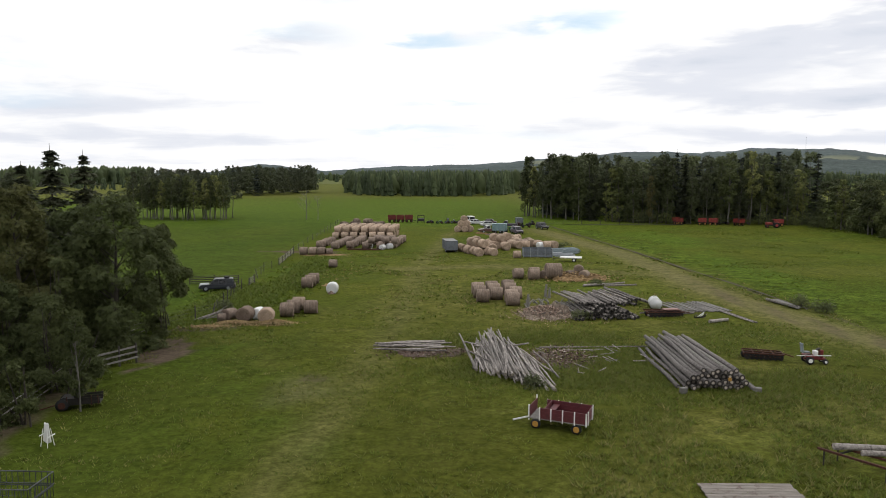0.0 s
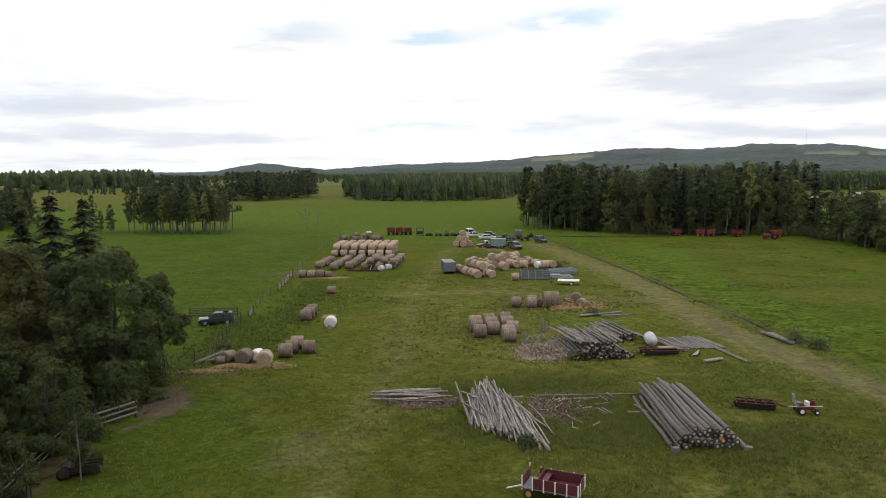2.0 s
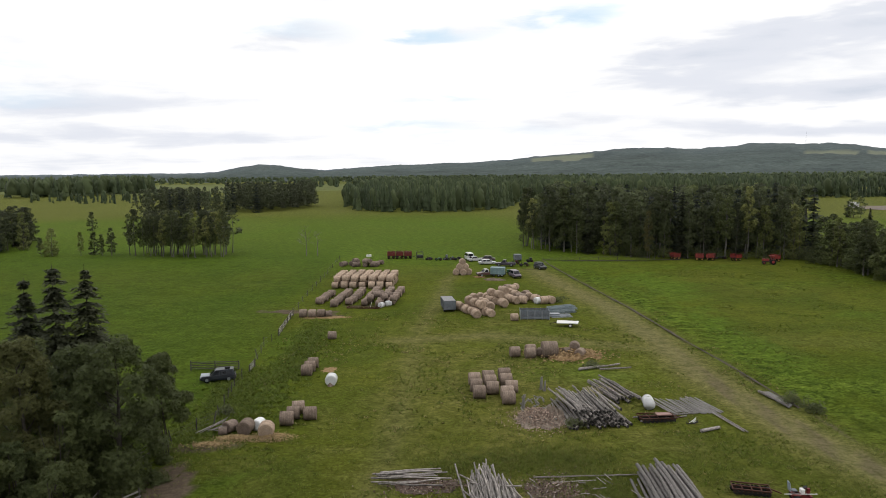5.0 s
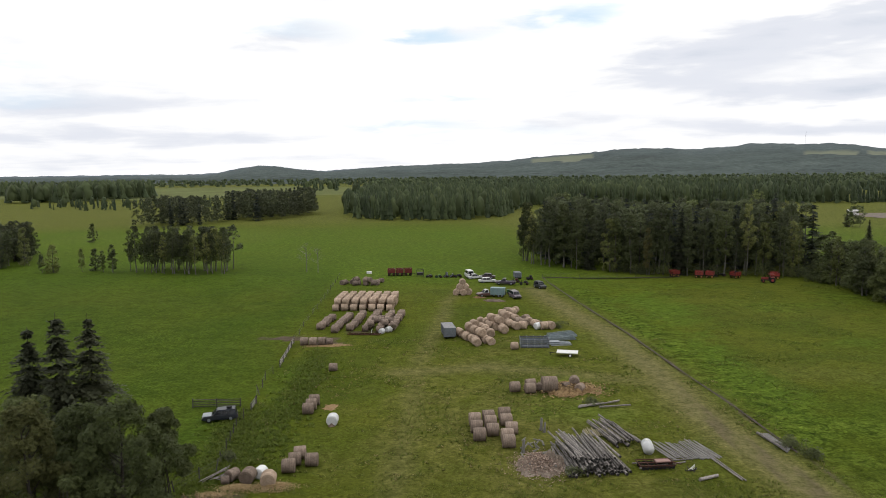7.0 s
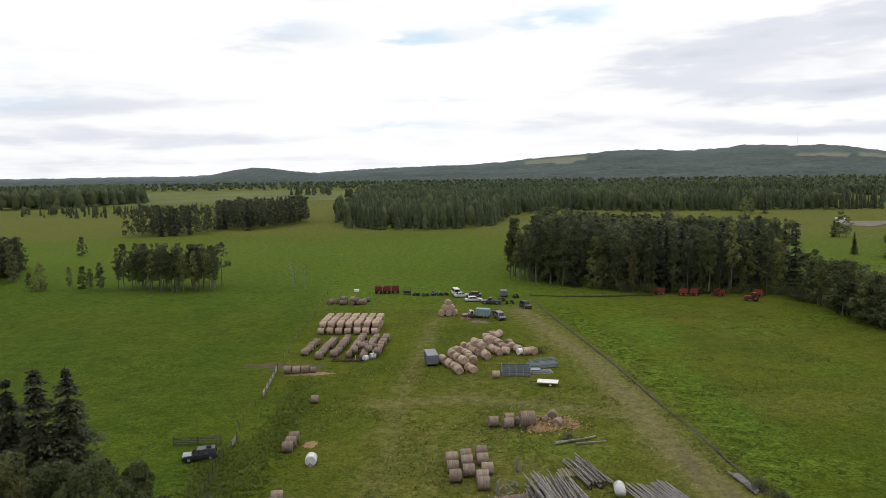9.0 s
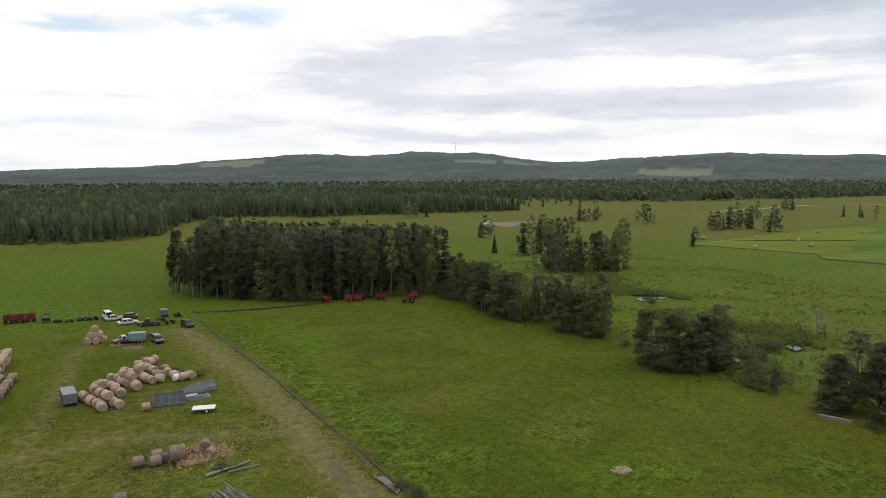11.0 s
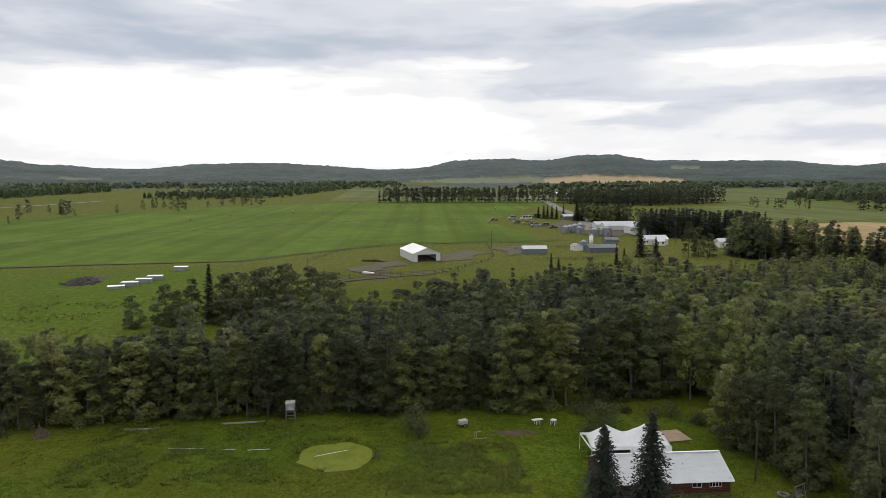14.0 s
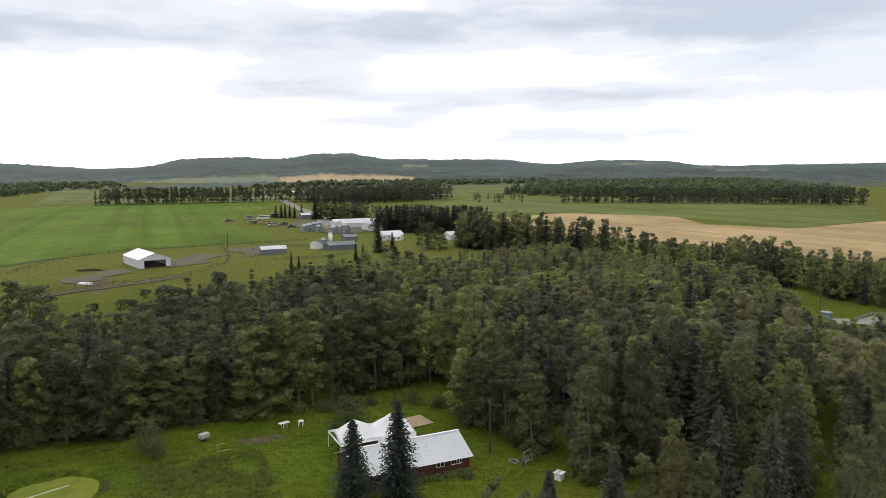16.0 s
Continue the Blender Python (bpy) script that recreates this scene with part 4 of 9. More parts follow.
def bare(seed, height=9.0, count=46):
    rng = np.random.default_rng(seed)
    wood = [tube([(0, 0, -0.3), (0.1, 0.05, height * 0.4), (0.0, 0.15, height * 0.7), (0.1, 0.1, height)], [0.11, 0.08, 0.05, 0.015], 6)]
    for i in range(count):
        z = height * rng.uniform(0.3, 0.97)
        a, l = rng.uniform(0, math.tau), (height - z) * 0.45 + rng.uniform(0.4, 1.2)
        e = np.array([math.cos(a) * l * 0.8, math.sin(a) * l * 0.8, z + l * 0.55])
        wood.append(tube([(0.05, 0.08, z), (e * np.array([0.5, 0.5, 0]) + np.array([0, 0, z + l * 0.2])), e], [0.045, 0.03, 0.008], 4))
        for _ in range(2):
            e2 = e + rng.normal(size=3) * np.array([0.45, 0.45, 0.3])
            wood.append(tube([e * 0.55 + np.array([0, 0, z * 0.45]), (e + e2) / 2, e2], [0.02, 0.014, 0.006], 3))
    return joined(wood)


def tree_thing(name, wood, crown, bark, leaf, label, category, group):
    root = thing(name, label, category, group)
    for nm, (v, f), mt in (("trunk", wood, bark), ("crown", crown, leaf)):
        if v is not None:
            ob = new(nm, mesh_from(nm, v, f, mt))
            ob.parent = root
    return root


ASPENS = [broadleaf(100 + i, h, r, b, g, n, s) for i, (h, r, b, g, n, s) in enumerate([
    (15, 2.5, 0.14, 1.3, 3300, 0.225), (14, 2.9, 0.06, 1.2, 3600, 0.23), (16, 2.2, 0.20, 1.4, 3000, 0.215), (13, 3.2, 0.04, 1.1, 3700, 0.23), (15, 2.7, 0.12, 1.3, 3300, 0.225),
    (15, 2.3, 0.34, 1.5, 2300, 0.225), (14, 2.5, 0.30, 1.5, 2400, 0.23), (16, 2.1, 0.38, 1.5, 2100, 0.22)])]
SPRUCES = [conifer(200 + i, h, r, w, p, 7, 0.40) for i, (h, r, w, p) in enumerate([(15, 2.3, 30, 11), (13, 2.5, 27, 12), (16, 2.1, 33, 10)])]
SMALL_ASPENS = [broadleaf(300 + i, 14, r, b, 0.75, 460, 0.48, 0.12, low_seg=True, even=0.4) for i, (r, b) in enumerate(((2.5, 0.15), (3.0, 0.2), (2.3, 0.12), (2.8, 0.25)))]
INNER_ASPENS = [broadleaf(310 + i, 14, r, b, 0.8, 620, 0.36, 0.12, low_seg=True, top=t, even=0.4) for i, (r, b, t) in enumerate(((2.3, 0.42, 1.5), (2.7, 0.45, 1.2), (2.1, 0.38, 1.6), (2.9, 0.48, 1.1), (2.4, 0.42, 1.4)))]
SMALL_SPRUCES = [conifer(320 + i, 14, 2.4, 19, 11, 3, 0.58) for i in range(3)]
MID_ASPENS = [broadleaf(330 + i, 14, r, b, 1.0, 1650, 0.29, 0.13, low_seg=True, even=0.45) for i, (r, b) in enumerate(((2.6, 0.08), (2.3, 0.16), (2.9, 0.24), (2.5, 0.12), (2.1, 0.2)))]
MID_SPRUCES = [conifer(335 + i, 14, 2.3, 26, 11, 4, 0.40) for i in range(2)]
BLUFF_ASPENS = [broadleaf(345 + i, 14, 2.6, b, 0.5, 150, 0.75, 0.12, low_seg=True, even=0.3) for i, b in enumerate((0.16, 0.28, 0.34))]
BLUFF_SPRUCES = [conifer(355 + i, 14, 2.4, 9, 6, 3, 0.9) for i in range(2)]
FAR_ASPENS = [far_leafy(340 + i, 8, 4, 2.9) for i in range(4)]
FAR_SPRUCES = [far_spruce(360 + i, 5, 6, 2.1) for i in range(5)]
TINY_ASPENS = [far_leafy(370 + i, 6, 3, 3.4) for i in range(4)]
TINY_SPRUCES = [far_spruce(380 + i, 3, 6, 2.9) for i in range(4)]

PROTO = {}


def plant(kind, x, y, height, width=1.0, spin=None, rng=random.Random(5)):
    """One tree as a thing: the first of its kind is built, the others are copies."""
    spin = rng.uniform(0, 360) if spin is None else spin
    base, i = kind[0], kind[1]
    if kind not in PROTO:
        wood, crown = (ASPENS if base in ("aspen", "willow", "gold") else SPRUCES)[i]
        leaf = {"aspen": M_ASPEN, "willow": M_WILLOW, "gold": M_GOLD, "spruce": M_SPRUCE}[base]
        label = {"aspen": "leafy green aspen with a pale slender trunk", "willow": "grey-green leafy balsam poplar", "gold": "aspen with leaves turning yellow", "spruce": "dark green pointed spruce"}[base]
        PROTO[kind] = (tree_thing("spruce_tree" if base == "spruce" else "aspen_tree", wood, crown, M_BARK if base == "spruce" else M_TRUNK, leaf, label, "tree", "trees of the farm"), float(crown[0][:, 2].max()), False)
    root, h0, used = PROTO[kind]
    s = height / h0
    m = pose(x, y, -0.05, 0, 0, spin) @ Matrix.Diagonal((s * width, s * width, s, 1))
    if not used:
        PROTO[kind] = (root, h0, True)
        root.matrix_basis = m
        return root
    root_scale, root.scale = root.scale.copy(), (1, 1, 1)
    got = copy_thing(root, m)
    root.scale = root_scale
    return got


def woods(name, spots, aspens, spruces, label, with_trunks=True, stems=True, leafmats=(M_ASPEN_FAR, M_SPRUCE_FAR)):
    """Many trees as one mesh a foliage: spots of (x, y, height, width, is_spruce, tint)."""
    rng = random.Random(len(spots))
    for want, protos, mt, sub in ((False, aspens, leafmats[0], "leafy"), (True, spruces, leafmats[1], "spruce")):
        sel = [s for s in spots if bool(s[4]) == want]
        if not sel:
            continue
        vs, fs, ts, n = [], [], [], 0
        wv, wf, wn = [], [], 0
        for x, y, h, w, _, tint in sel:
            pr = protos[rng.randrange(len(protos))]
            wood, (v, f) = pr if with_trunks else (None, pr)
            a, s = rng.uniform(0, math.tau), h / 14.0
            c, sn = math.cos(a) * s * w, math.sin(a) * s * w
            rot = np.array([[c, -sn, 0], [sn, c, 0], [0, 0, s]])
            vs.append(v @ rot.T + np.array([x, y, 0]))
            fs.append(f + n)
            n += len(v)
            ts.append(np.full(len(v), tint))
            if wood is not None and stems:
                wv.append(wood[0] @ rot.T + np.array([x, y, 0]))
                wf.append(wood[1] + wn)
                wn += len(wood[0])
        tagged(new(name, mesh_from(name, np.concatenate(vs), np.concatenate(fs), mt, np.concatenate(ts))), label % sub, "woodland", kind="stuff")
        if wv:
            tagged(new("trunks", mesh_from("trunks", np.concatenate(wv), np.concatenate(wf), M_TRUNK if not want else M_BARK)), "many slender tree trunks in the wood", "woodland", kind="stuff")


def scatter(rng, poly, gap, cond=None):
    """Loosely even spots inside a polygon."""
    xs, ys = [p[0] for p in poly], [p[1] for p in poly]
    gx, gy = np.meshgrid(np.arange(min(xs), max(xs), gap), np.arange(min(ys), max(ys), gap))
    gx = gx.ravel() + rng.uniform(-0.45, 0.45, gx.size) * gap
    gy = gy.ravel() + rng.uniform(-0.45, 0.45, gy.size) * gap
    ok = inside(gx, gy, poly)
    return list(zip(gx[ok], gy[ok]))


rng = np.random.default_rng(11)
pyr = random.Random(3)


def mixed(spots, low, high, spruce=0.2, seed=1, wide=1.0):
    out = []
    for x, y in spots:
        grp = float(vnoise(np.array(x / 17.0), np.array(y / 17.0), seed))
        sp = pyr.random() < spruce * (0.3 + 1.6 * grp)
        stand = float(vnoise(np.array(x / 24.0 + 40), np.array(y / 24.0), seed + 5))
        out.append((x, y, (low + (high - low) * min(1.0, max(0.0, 0.55 * stand + 0.55 * pyr.random()))) * (1.04 if sp else 1.0), wide * pyr.uniform(0.85, 1.25), sp, min(1.0, max(0.0, pyr.gauss(0.16 + 0.66 * grp, 0.27)))))
    return out


def plant_line(pts, count, low, high, kinds, jitter=1.6, width=1.0):
    """Trees as things along a line."""
    seg = [math.hypot(b[0] - a[0], b[1] - a[1]) for a, b in zip(pts, pts[1:])]
    for i in range(count):
        d = (i + pyr.uniform(0.1, 0.9)) / count * sum(seg)
        for (a, b), s in zip(zip(pts, pts[1:]), seg):
            if d <= s:
                break
            d -= s
        t = min(1, d / s)
        plant(pyr.choice(kinds), a[0] + (b[0] - a[0]) * t + pyr.uniform(-jitter, jitter), a[1] + (b[1] - a[1]) * t + pyr.uniform(-jitter, jitter), pyr.uniform(low, high), width * pyr.uniform(0.85, 1.2))


AS = [("aspen", i) for i in range(5)]
AT = [("aspen", i) for i in (5, 6, 7)]
WI = [("willow", i) for i in (0, 1, 3)]
SP = [("spruce", i) for i in range(3)]
# groves in the pasture
plant_line([(-95, 216), (-78, 209), (-63, 208)], 17, 11.5, 14.5, AT, 1.0, 0.95)
plant_line([(-93, 222), (-64, 214)], 11, 12, 14.5, AT, 1.5)
for x, y, h in ((-150.9, 307, 8.6), (-122.2, 216, 5.8), (-118.6, 215.7, 8.8), (-110, 216, 7.4), (-106.8, 218, 7.2), (-103, 215, 6.8), (-99.6, 214, 8.8)):
    plant(pyr.choice(AS), x, y, h, 1.25)
plant_line([(-152, 262), (-139, 230), (-146, 212)], 12, 11, 14.5, AS, 2.5, 1.1)
# the wood north of the east pasture: its edge
plant_line([(29, 231), (33, 216), (47, 206), (58, 198), (73, 195), (90, 194), (100, 190)], 44, 13.5, 20.5, AS[:3] + AT + AT + WI[:1] + SP[:1], 2.2, 0.95)
plant(("gold", 0), 58.3, 196.0, 13.5, 0.8)
# tree belt along the east side
plant_line([(103, 188), (101, 176), (99, 152), (104, 140), (107, 122)], 26, 9.5, 13.5, AS + WI, 2.0, 1.35)
plant(("gold", 2), 106.6, 120.5, 9.5, 1.0)
plant_line([(103, 103), (105, 93), (113, 96)], 10, 9.5, 12, WI, 2.2, 1.35)
plant_line([(108, 84), (107, 76)], 4, 2.6, 4.2, WI, 1.2, 1.5)
plant_line([(108, 69), (109, 66)], 3, 8, 10, WI, 1.0, 1.5)
plant_line([(109.5, 64), (111, 58), (113.5, 46), (115, 33), (117, 20), (117, 7), (118, -10)], 40, 9.5, 13.5, AS + WI[:1], 1.5, 1.4)
plant_line([(116, -12), (118, -20), (120, -28), (122, -38)], 13, 12, 16, AS + WI, 1.5, 1.35)
plant(("willow", 1), 125.8, 146.2, 10.5, 1.15)
# wood by the house: its edge
plant_line([(104, -42), (98, -42), (92, -46), (86, -45)], 9, 10, 13, AS + WI, 1.5, 1.15)
plant_line([(85, -48), (79, -52), (74, -57), (68, -62), (60, -74)], 10, 12, 17, AS + WI + SP, 2.0, 1.1)
plant(("willow", 3), 78.0, -47.0, 14.0, 1.05)
for x, y, h, r, s in ((65.2, -54.5, 12.2, 3.4, 1), (60.9, -57.2, 12.6, 3.6, 2), (67.5, -42.8, 8.2, 2.4, 3), (72.0, -37.8, 5.2, 1.6, 4), (64.0, -64.5, 11.5, 2.8, 5), (70.5, -62, 13, 2.8, 6)):
    w, c = conifer(640 + s, h, r, 30, 17, 8, 0.27, 0.03, 0.2, 0.35, 0.75)
    tree_thing("spruce_tree", w, c, M_BARK, M_EDGESPRUCE, "dense grey-green spruce at the wood's edge", "tree", "trees of the farm").matrix_basis = pose(x, y, -0.05)
for x, y, h, r, s in ((66.4, -49.6, 9.0, 2.5, 1), (62.8, -50.5, 8.4, 2.3, 2), (68.8, -47.5, 6.5, 2.0, 3), (57.4, -65.4, 11.0, 3.0, 4), (54.6, -61.0, 9.5, 2.6, 5), (73.7, -32.3, 4.4, 1.8, 6), (71.5, -34.5, 3.6, 1.5, 7), (63.0, -46.0, 6.4, 1.9, 8), (59.0, -53.0, 8.0, 2.2, 9), (69.5, -52.5, 9.5, 2.4, 10), (58.5, -71.0, 12.0, 3.0, 11)):
    w, c = broadleaf(660 + s, h, r, 0.05, 1.6, 4200, 0.15, 0.14, stems=2, top=1.1)
    tree_thing("aspen_tree", w, c, M_TRUNK, M_GOLD if s in (1, 8) else M_EDGELEAF, "leafy young aspen at the wood's edge", "tree", "trees of the farm").matrix_basis = pose(x, y, -0.05)
# three old spruces and the broad trees beside the yard
for i, (x, y, h, r) in enumerate(((-41.2, 70, 15.3, 3.3), (-37.4, 68.5, 17.0, 3.6), (-35.2, 70.4, 16.5, 3.5))):
    w, c = conifer(690 + i, h, r * 1.6, 25, 26, 14, 0.36, 0.05, 0.24, 0.5, 0.9)
    tree_thing("spruce_tree", w, c, M_BARK, M_SPRUCE, "tall old ragged spruce beside the yard", "tree", "trees of the farm").matrix_basis = pose(x, y, -0.05)
for i, (x, y, h, r, n, sz, gold) in enumerate(((-25.6, 55.3, 12.6, 4.6, 15000, 0.15, 0), (-31.6, 52.3, 13.2, 3.2, 7500, 0.15, 1), (-34.5, 58, 11.8, 4.6, 7500, 0.18, 0), (-29.8, 57.5, 11.4, 4.0, 7500, 0.17, 0), (-24.4, 61.0, 9.6, 2.9, 8500, 0.15, 0), (-31.2, 46.0, 9.0, 2.9, 5200, 0.14, 0),
                                               (-35.4, 48, 9.4, 3.2, 4800, 0.15, 0), (-25.4, 45.3, 6.2, 2.2, 6500, 0.11, 0), (-22.9, 44.0, 4.8, 1.5, 3800, 0.10, 0), (-30.1, 48.5, 6.6, 2.5, 6000, 0.12, 0), (-28.8, 41.5, 6.4, 2.5, 6500, 0.12, 0), (-27.0, 37.4, 5.6, 2.0, 4600, 0.11, 0), (-23.6, 38.6, 3.8, 1.2, 2300, 0.10, 0), (-27.5, 50.5, 8.0, 2.4, 4000, 0.14, 0), (-24.6, 36.2, 4.6, 1.7, 4200, 0.10, 0), (-24.0, 33.2, 3.6, 1.5, 3400, 0.10, 0), (-26.4, 39.8, 5.6, 1.9, 4600, 0.11, 0))):
    w, c = broadleaf(700 + i, h, r, 0.10 if gold else 0.03, 0.85 if h > 8 else 1.4, n, sz * 1.35, 0.26 if h > 10 else 0.1, stems=1 if h > 10 else 3, top=0.8)
    t = tree_thing("yard_tree", w, c, M_BARK, M_YARD if not gold else M_YARDGOLD, "broad leafy tree beside the yard fence" if not gold else "tall leafy tree with yellowing crown", "tree", "yard trees")
    t.matrix_basis = pose(x, y, -0.05)
w, c = broadleaf(730, 5.8, 1.15, 0.24, 3.0, 4200, 0.115, 0.06, top=1.0)
tree_thing("aspen_tree", w, c, M_TRUNK, M_YARD, "slender young aspen with a bare pale trunk", "tree", "yard trees").matrix_basis = pose(-21.5, 40.8, -0.05)
# valley groves
plant_line([(160, 219), (172, 210), (184, 207)], 12, 11, 16, AS + SP[:1], 3.0, 1.1)
for x, y, h in ((166.7, 272.5, 8.6), (197, 340, 8), (174, 335, 6.2), (181.9, 53.4, 14.6), (253.4, -43.8, 8.8), (251, -46, 7.5), (285.5, -75.6, 8.6), (283, -78, 7.2)):
    plant(pyr.choice(SP), x, y, h, 1.2)
for x, y, h in ((180, 63.5, 10), (183, 58, 11), (184, 46, 12.5), (186, 40, 13.5), (184, 34, 13), (190, 30, 13), (176, 70, 8), (186, 50, 12), (181, 40, 11), (188, 36, 14), (192, 44, 12), (178, 60, 9), (187, 26, 12), (193, 24, 11), (180, 49, 12.5)):
    plant(pyr.choice(WI), x, y, h, 1.6)

# the big wood east of the house
EAST_WOOD = [(112, 64), (116, 30), (118.5, 5), (120, -18), (124, -40), (112, -46), (100, -47), (88, -50), (76, -60), (62, -80), (66, -104), (100, -128), (122, -138), (142, -140), (160, -158), (185, -168), (215, -168), (250, -156), (262, -140),
             (246, -110), (226, -80), (198, -50), (192, -33), (184, -16), (170, -5), (157, 5), (142, 24), (128, 42), (118, 60)]
inner = scatter(rng, EAST_WOOD, 4.2)
front = [p for p in inner if p[0] < 150 and to_line(np.array(p[0]), np.array(p[1]), EAST_WOOD[:10]) < 9]
rest = [p for p in inner if p not in front]


def wood_height(t):
    """Low young growth in the back of the wood, taller trees near the house; heights along the sight line to the bridge
    are capped to fit the camera's view.
    """
    x, y, h, w, sp, tint = t
    k = 1 - 0.42 * float(step(140, 178, np.array(x))) * float(step(-62, -92, np.array(y)))
    h *= k
    d = float(to_line(np.array(x), np.array(y), [(84, -103), (132, -153)]))
    if d < 11:
        h = min(h, 3.0 + 0.5 * d + 6.0 * float(step(125, 88, np.array(x))))
    return x, y, h, w * (1.25 if k < 0.8 else 1.0), sp, min(1.0, tint * (0.55 + 0.45 * float(step(-20, -60, np.array(y)))) + (0.22 if k < 0.8 else 0.0))
woods("woodland", [wood_height(t) for t in mixed(front, 7, 17, 0.22, 31, 1.1)], MID_ASPENS, MID_SPRUCES, "dense mixed wood of %s trees")
woods("woodland", [wood_height(t) for t in mixed(rest, 7.5, 16, 0.24, 32, 1.2)], INNER_ASPENS, SMALL_SPRUCES, "dense mixed wood of %s trees", stems=False)
NORTH_WOOD = [(31, 233), (36, 218), (50, 209), (62, 201), (92, 198), (104, 192), (108, 205), (98, 250), (80, 285), (55, 290), (38, 262)]
woods("woodland", [(*t[:5], t[5] * 0.55) for t in mixed(scatter(rng, NORTH_WOOD, 4.6), 13, 20.5, 0.3, 33)], SMALL_ASPENS, SMALL_SPRUCES, "dark wood of %s trees")
belt = [(104, 189), (112, 186), (110, 160), (111, 140), (113, 122), (108, 121), (106, 138), (102, 154)]
woods("woodland", mixed(scatter(rng, belt, 3.6), 8, 12, 0.05, 34), SMALL_ASPENS, SMALL_SPRUCES, "belt of %s trees along the pasture")
woods("woodland", mixed(scatter(rng, [(110, 72), (117, 70), (125, 46), (131, 24), (120, 22), (115.5, 44)], 3.3), 8, 12.5, 0.04, 62, 1.2), SMALL_ASPENS, SMALL_SPRUCES, "belt of %s trees along the pasture")
woods("woodland", [(*t[:5], t[5] * 0.3) for t in mixed(scatter(rng, [(-96, 218), (-62, 210), (-62, 219), (-92, 228)], 3.4), 11, 14, 0, 35)], INNER_ASPENS, SMALL_SPRUCES, "grove of %s trees")
woods("woodland", [(*t[:5], t[5] * 0.3) for t in mixed(scatter(rng, [(-153, 262), (-141, 228), (-150, 210), (-175, 220), (-175, 262)], 4.5), 10, 14, 0.1, 36)], SMALL_ASPENS, SMALL_SPRUCES, "grove of %s trees")
# the row in front of the grain field and the farmstead's shelter trees
row = [(308, -130), (276, -160), (246, -180), (212, -180), (184, -180), (160, -179), (139, -175), (126, -175), (120, -182), (150, -192), (210, -192), (262, -180), (300, -156), (330, -140)]
ROWTOP = ((126, 14.5), (160, 13.5), (172, 13.0), (184, 15.5), (198, 14), (206, 10.5), (229, 10.5), (246, 12.5), (261, 16.5), (276, 17), (308, 18), (340, 18))
woods("woodland", [(x, y, pyr.uniform(0.74, 1.02) * float(np.interp(x, [p[0] for p in ROWTOP], [p[1] for p in ROWTOP])), w, sp or (x > 268 and pyr.random() < 0.4), c) for x, y, h, w, sp, c in mixed(scatter(rng, row, 3.5), 13.5, 19, 0.12, 37, 1.15)], SMALL_ASPENS, SMALL_SPRUCES, "row of %s trees before the grain field")
woods("woodland", mixed(scatter(rng, [(402, -121), (426, -123), (428, -150), (410, -180), (376, -182), (388, -160)], 4.2), 12, 17, 0.85, 38, 1.45), SMALL_ASPENS, SMALL_SPRUCES, "shelter belt of dark %s trees")
woods("woodland", mixed(scatter(rng, [(534, -113), (514, -120), (508, -132), (502, -147), (520, -152), (532, -134)], 5), 10, 15, 0.35, 39, 1.5), SMALL_ASPENS, SMALL_SPRUCES, "farmstead %s trees")
for x, y, h, k in ((564, -89, 9.5, SP), (560, -92.5, 10.5, SP), (557, -95, 11, SP), (554, -98, 11, SP), (551, -101, 10, SP), (549, -106, 11, SP), (556, -118, 9, SP), (533, -113, 16, SP), (529, -116, 14, SP), (522, -124, 15, SP)):
    plant(pyr.choice(k), x, y, h, 1.55)
for x, y, h, k in ((311, -114, 15.7, WI), (313, -119, 13, WI), (310, -123, 10.5, WI), (306, -98, 9.3, SP), (311, -93, 13.8, SP), (271, -75, 4.6, SP), (346, -156, 13, WI), (352, -160, 14, WI), (338, -150, 10, AS)):
    plant(pyr.choice(k), x, y, h, 1.45)
# willows and brush in the valley
brush = []
for cx, cy, n, s in ((162, 216, 10, 9), (176, 207, 10, 9), (152, 158, 4, 4), (110, 110, 4, 3), (128, 100, 7, 5), (120, 88, 7, 5), (112, 80, 8, 4), (142, 99, 5, 4), (150, 104, 3, 3), (180, 262, 5, 6), (215, 290, 6, 10), (230, 322, 10, 11), (345, 312, 8, 9), (368, 309, 8, 9),
                     (365, 288, 5, 6), (345, 375, 5, 8), (322, 406, 7, 12), (197, 340, 4, 6), (230, 505, 6, 14), (555, 431, 5, 12), (250, 280, 3, 5), (262, 250, 2, 4), (440, 360, 6, 25), (520, 330, 6, 25), (620, 300, 10, 40), (700, 250, 10, 40), (780, 200, 10, 40)):
    for _ in range(n):
        d = math.hypot(cx, cy)
        brush.append((pyr.gauss(cx, s * 0.5), pyr.gauss(cy, s * 0.5), pyr.uniform(1.3, 3.0) if d < 225 else pyr.uniform(6, 14), pyr.uniform(1.1, 1.9), pyr.random() < 0.12 and d > 200, pyr.uniform(0.1, 0.7)))
woods("brush", brush, SMALL_ASPENS, SMALL_SPRUCES, "scattered %s brush along the creek")
# bluffs, sparse young spruce and the far woods
far = []


def add_far(poly, gap, low, high, spruce, seed, tint=0.35, wide=1.0):
    for x, y in scatter(rng, poly, gap):
        g = float(vnoise(np.array(x / 90.0), np.array(y / 90.0), seed))
        sp = pyr.random() < spruce
        far.append((x, y, pyr.uniform(low, high), wide * pyr.uniform(0.8, 1.3), sp, min(1, max(0, pyr.gauss(tint + 0.4 * (g - 0.5), 0.16)))))


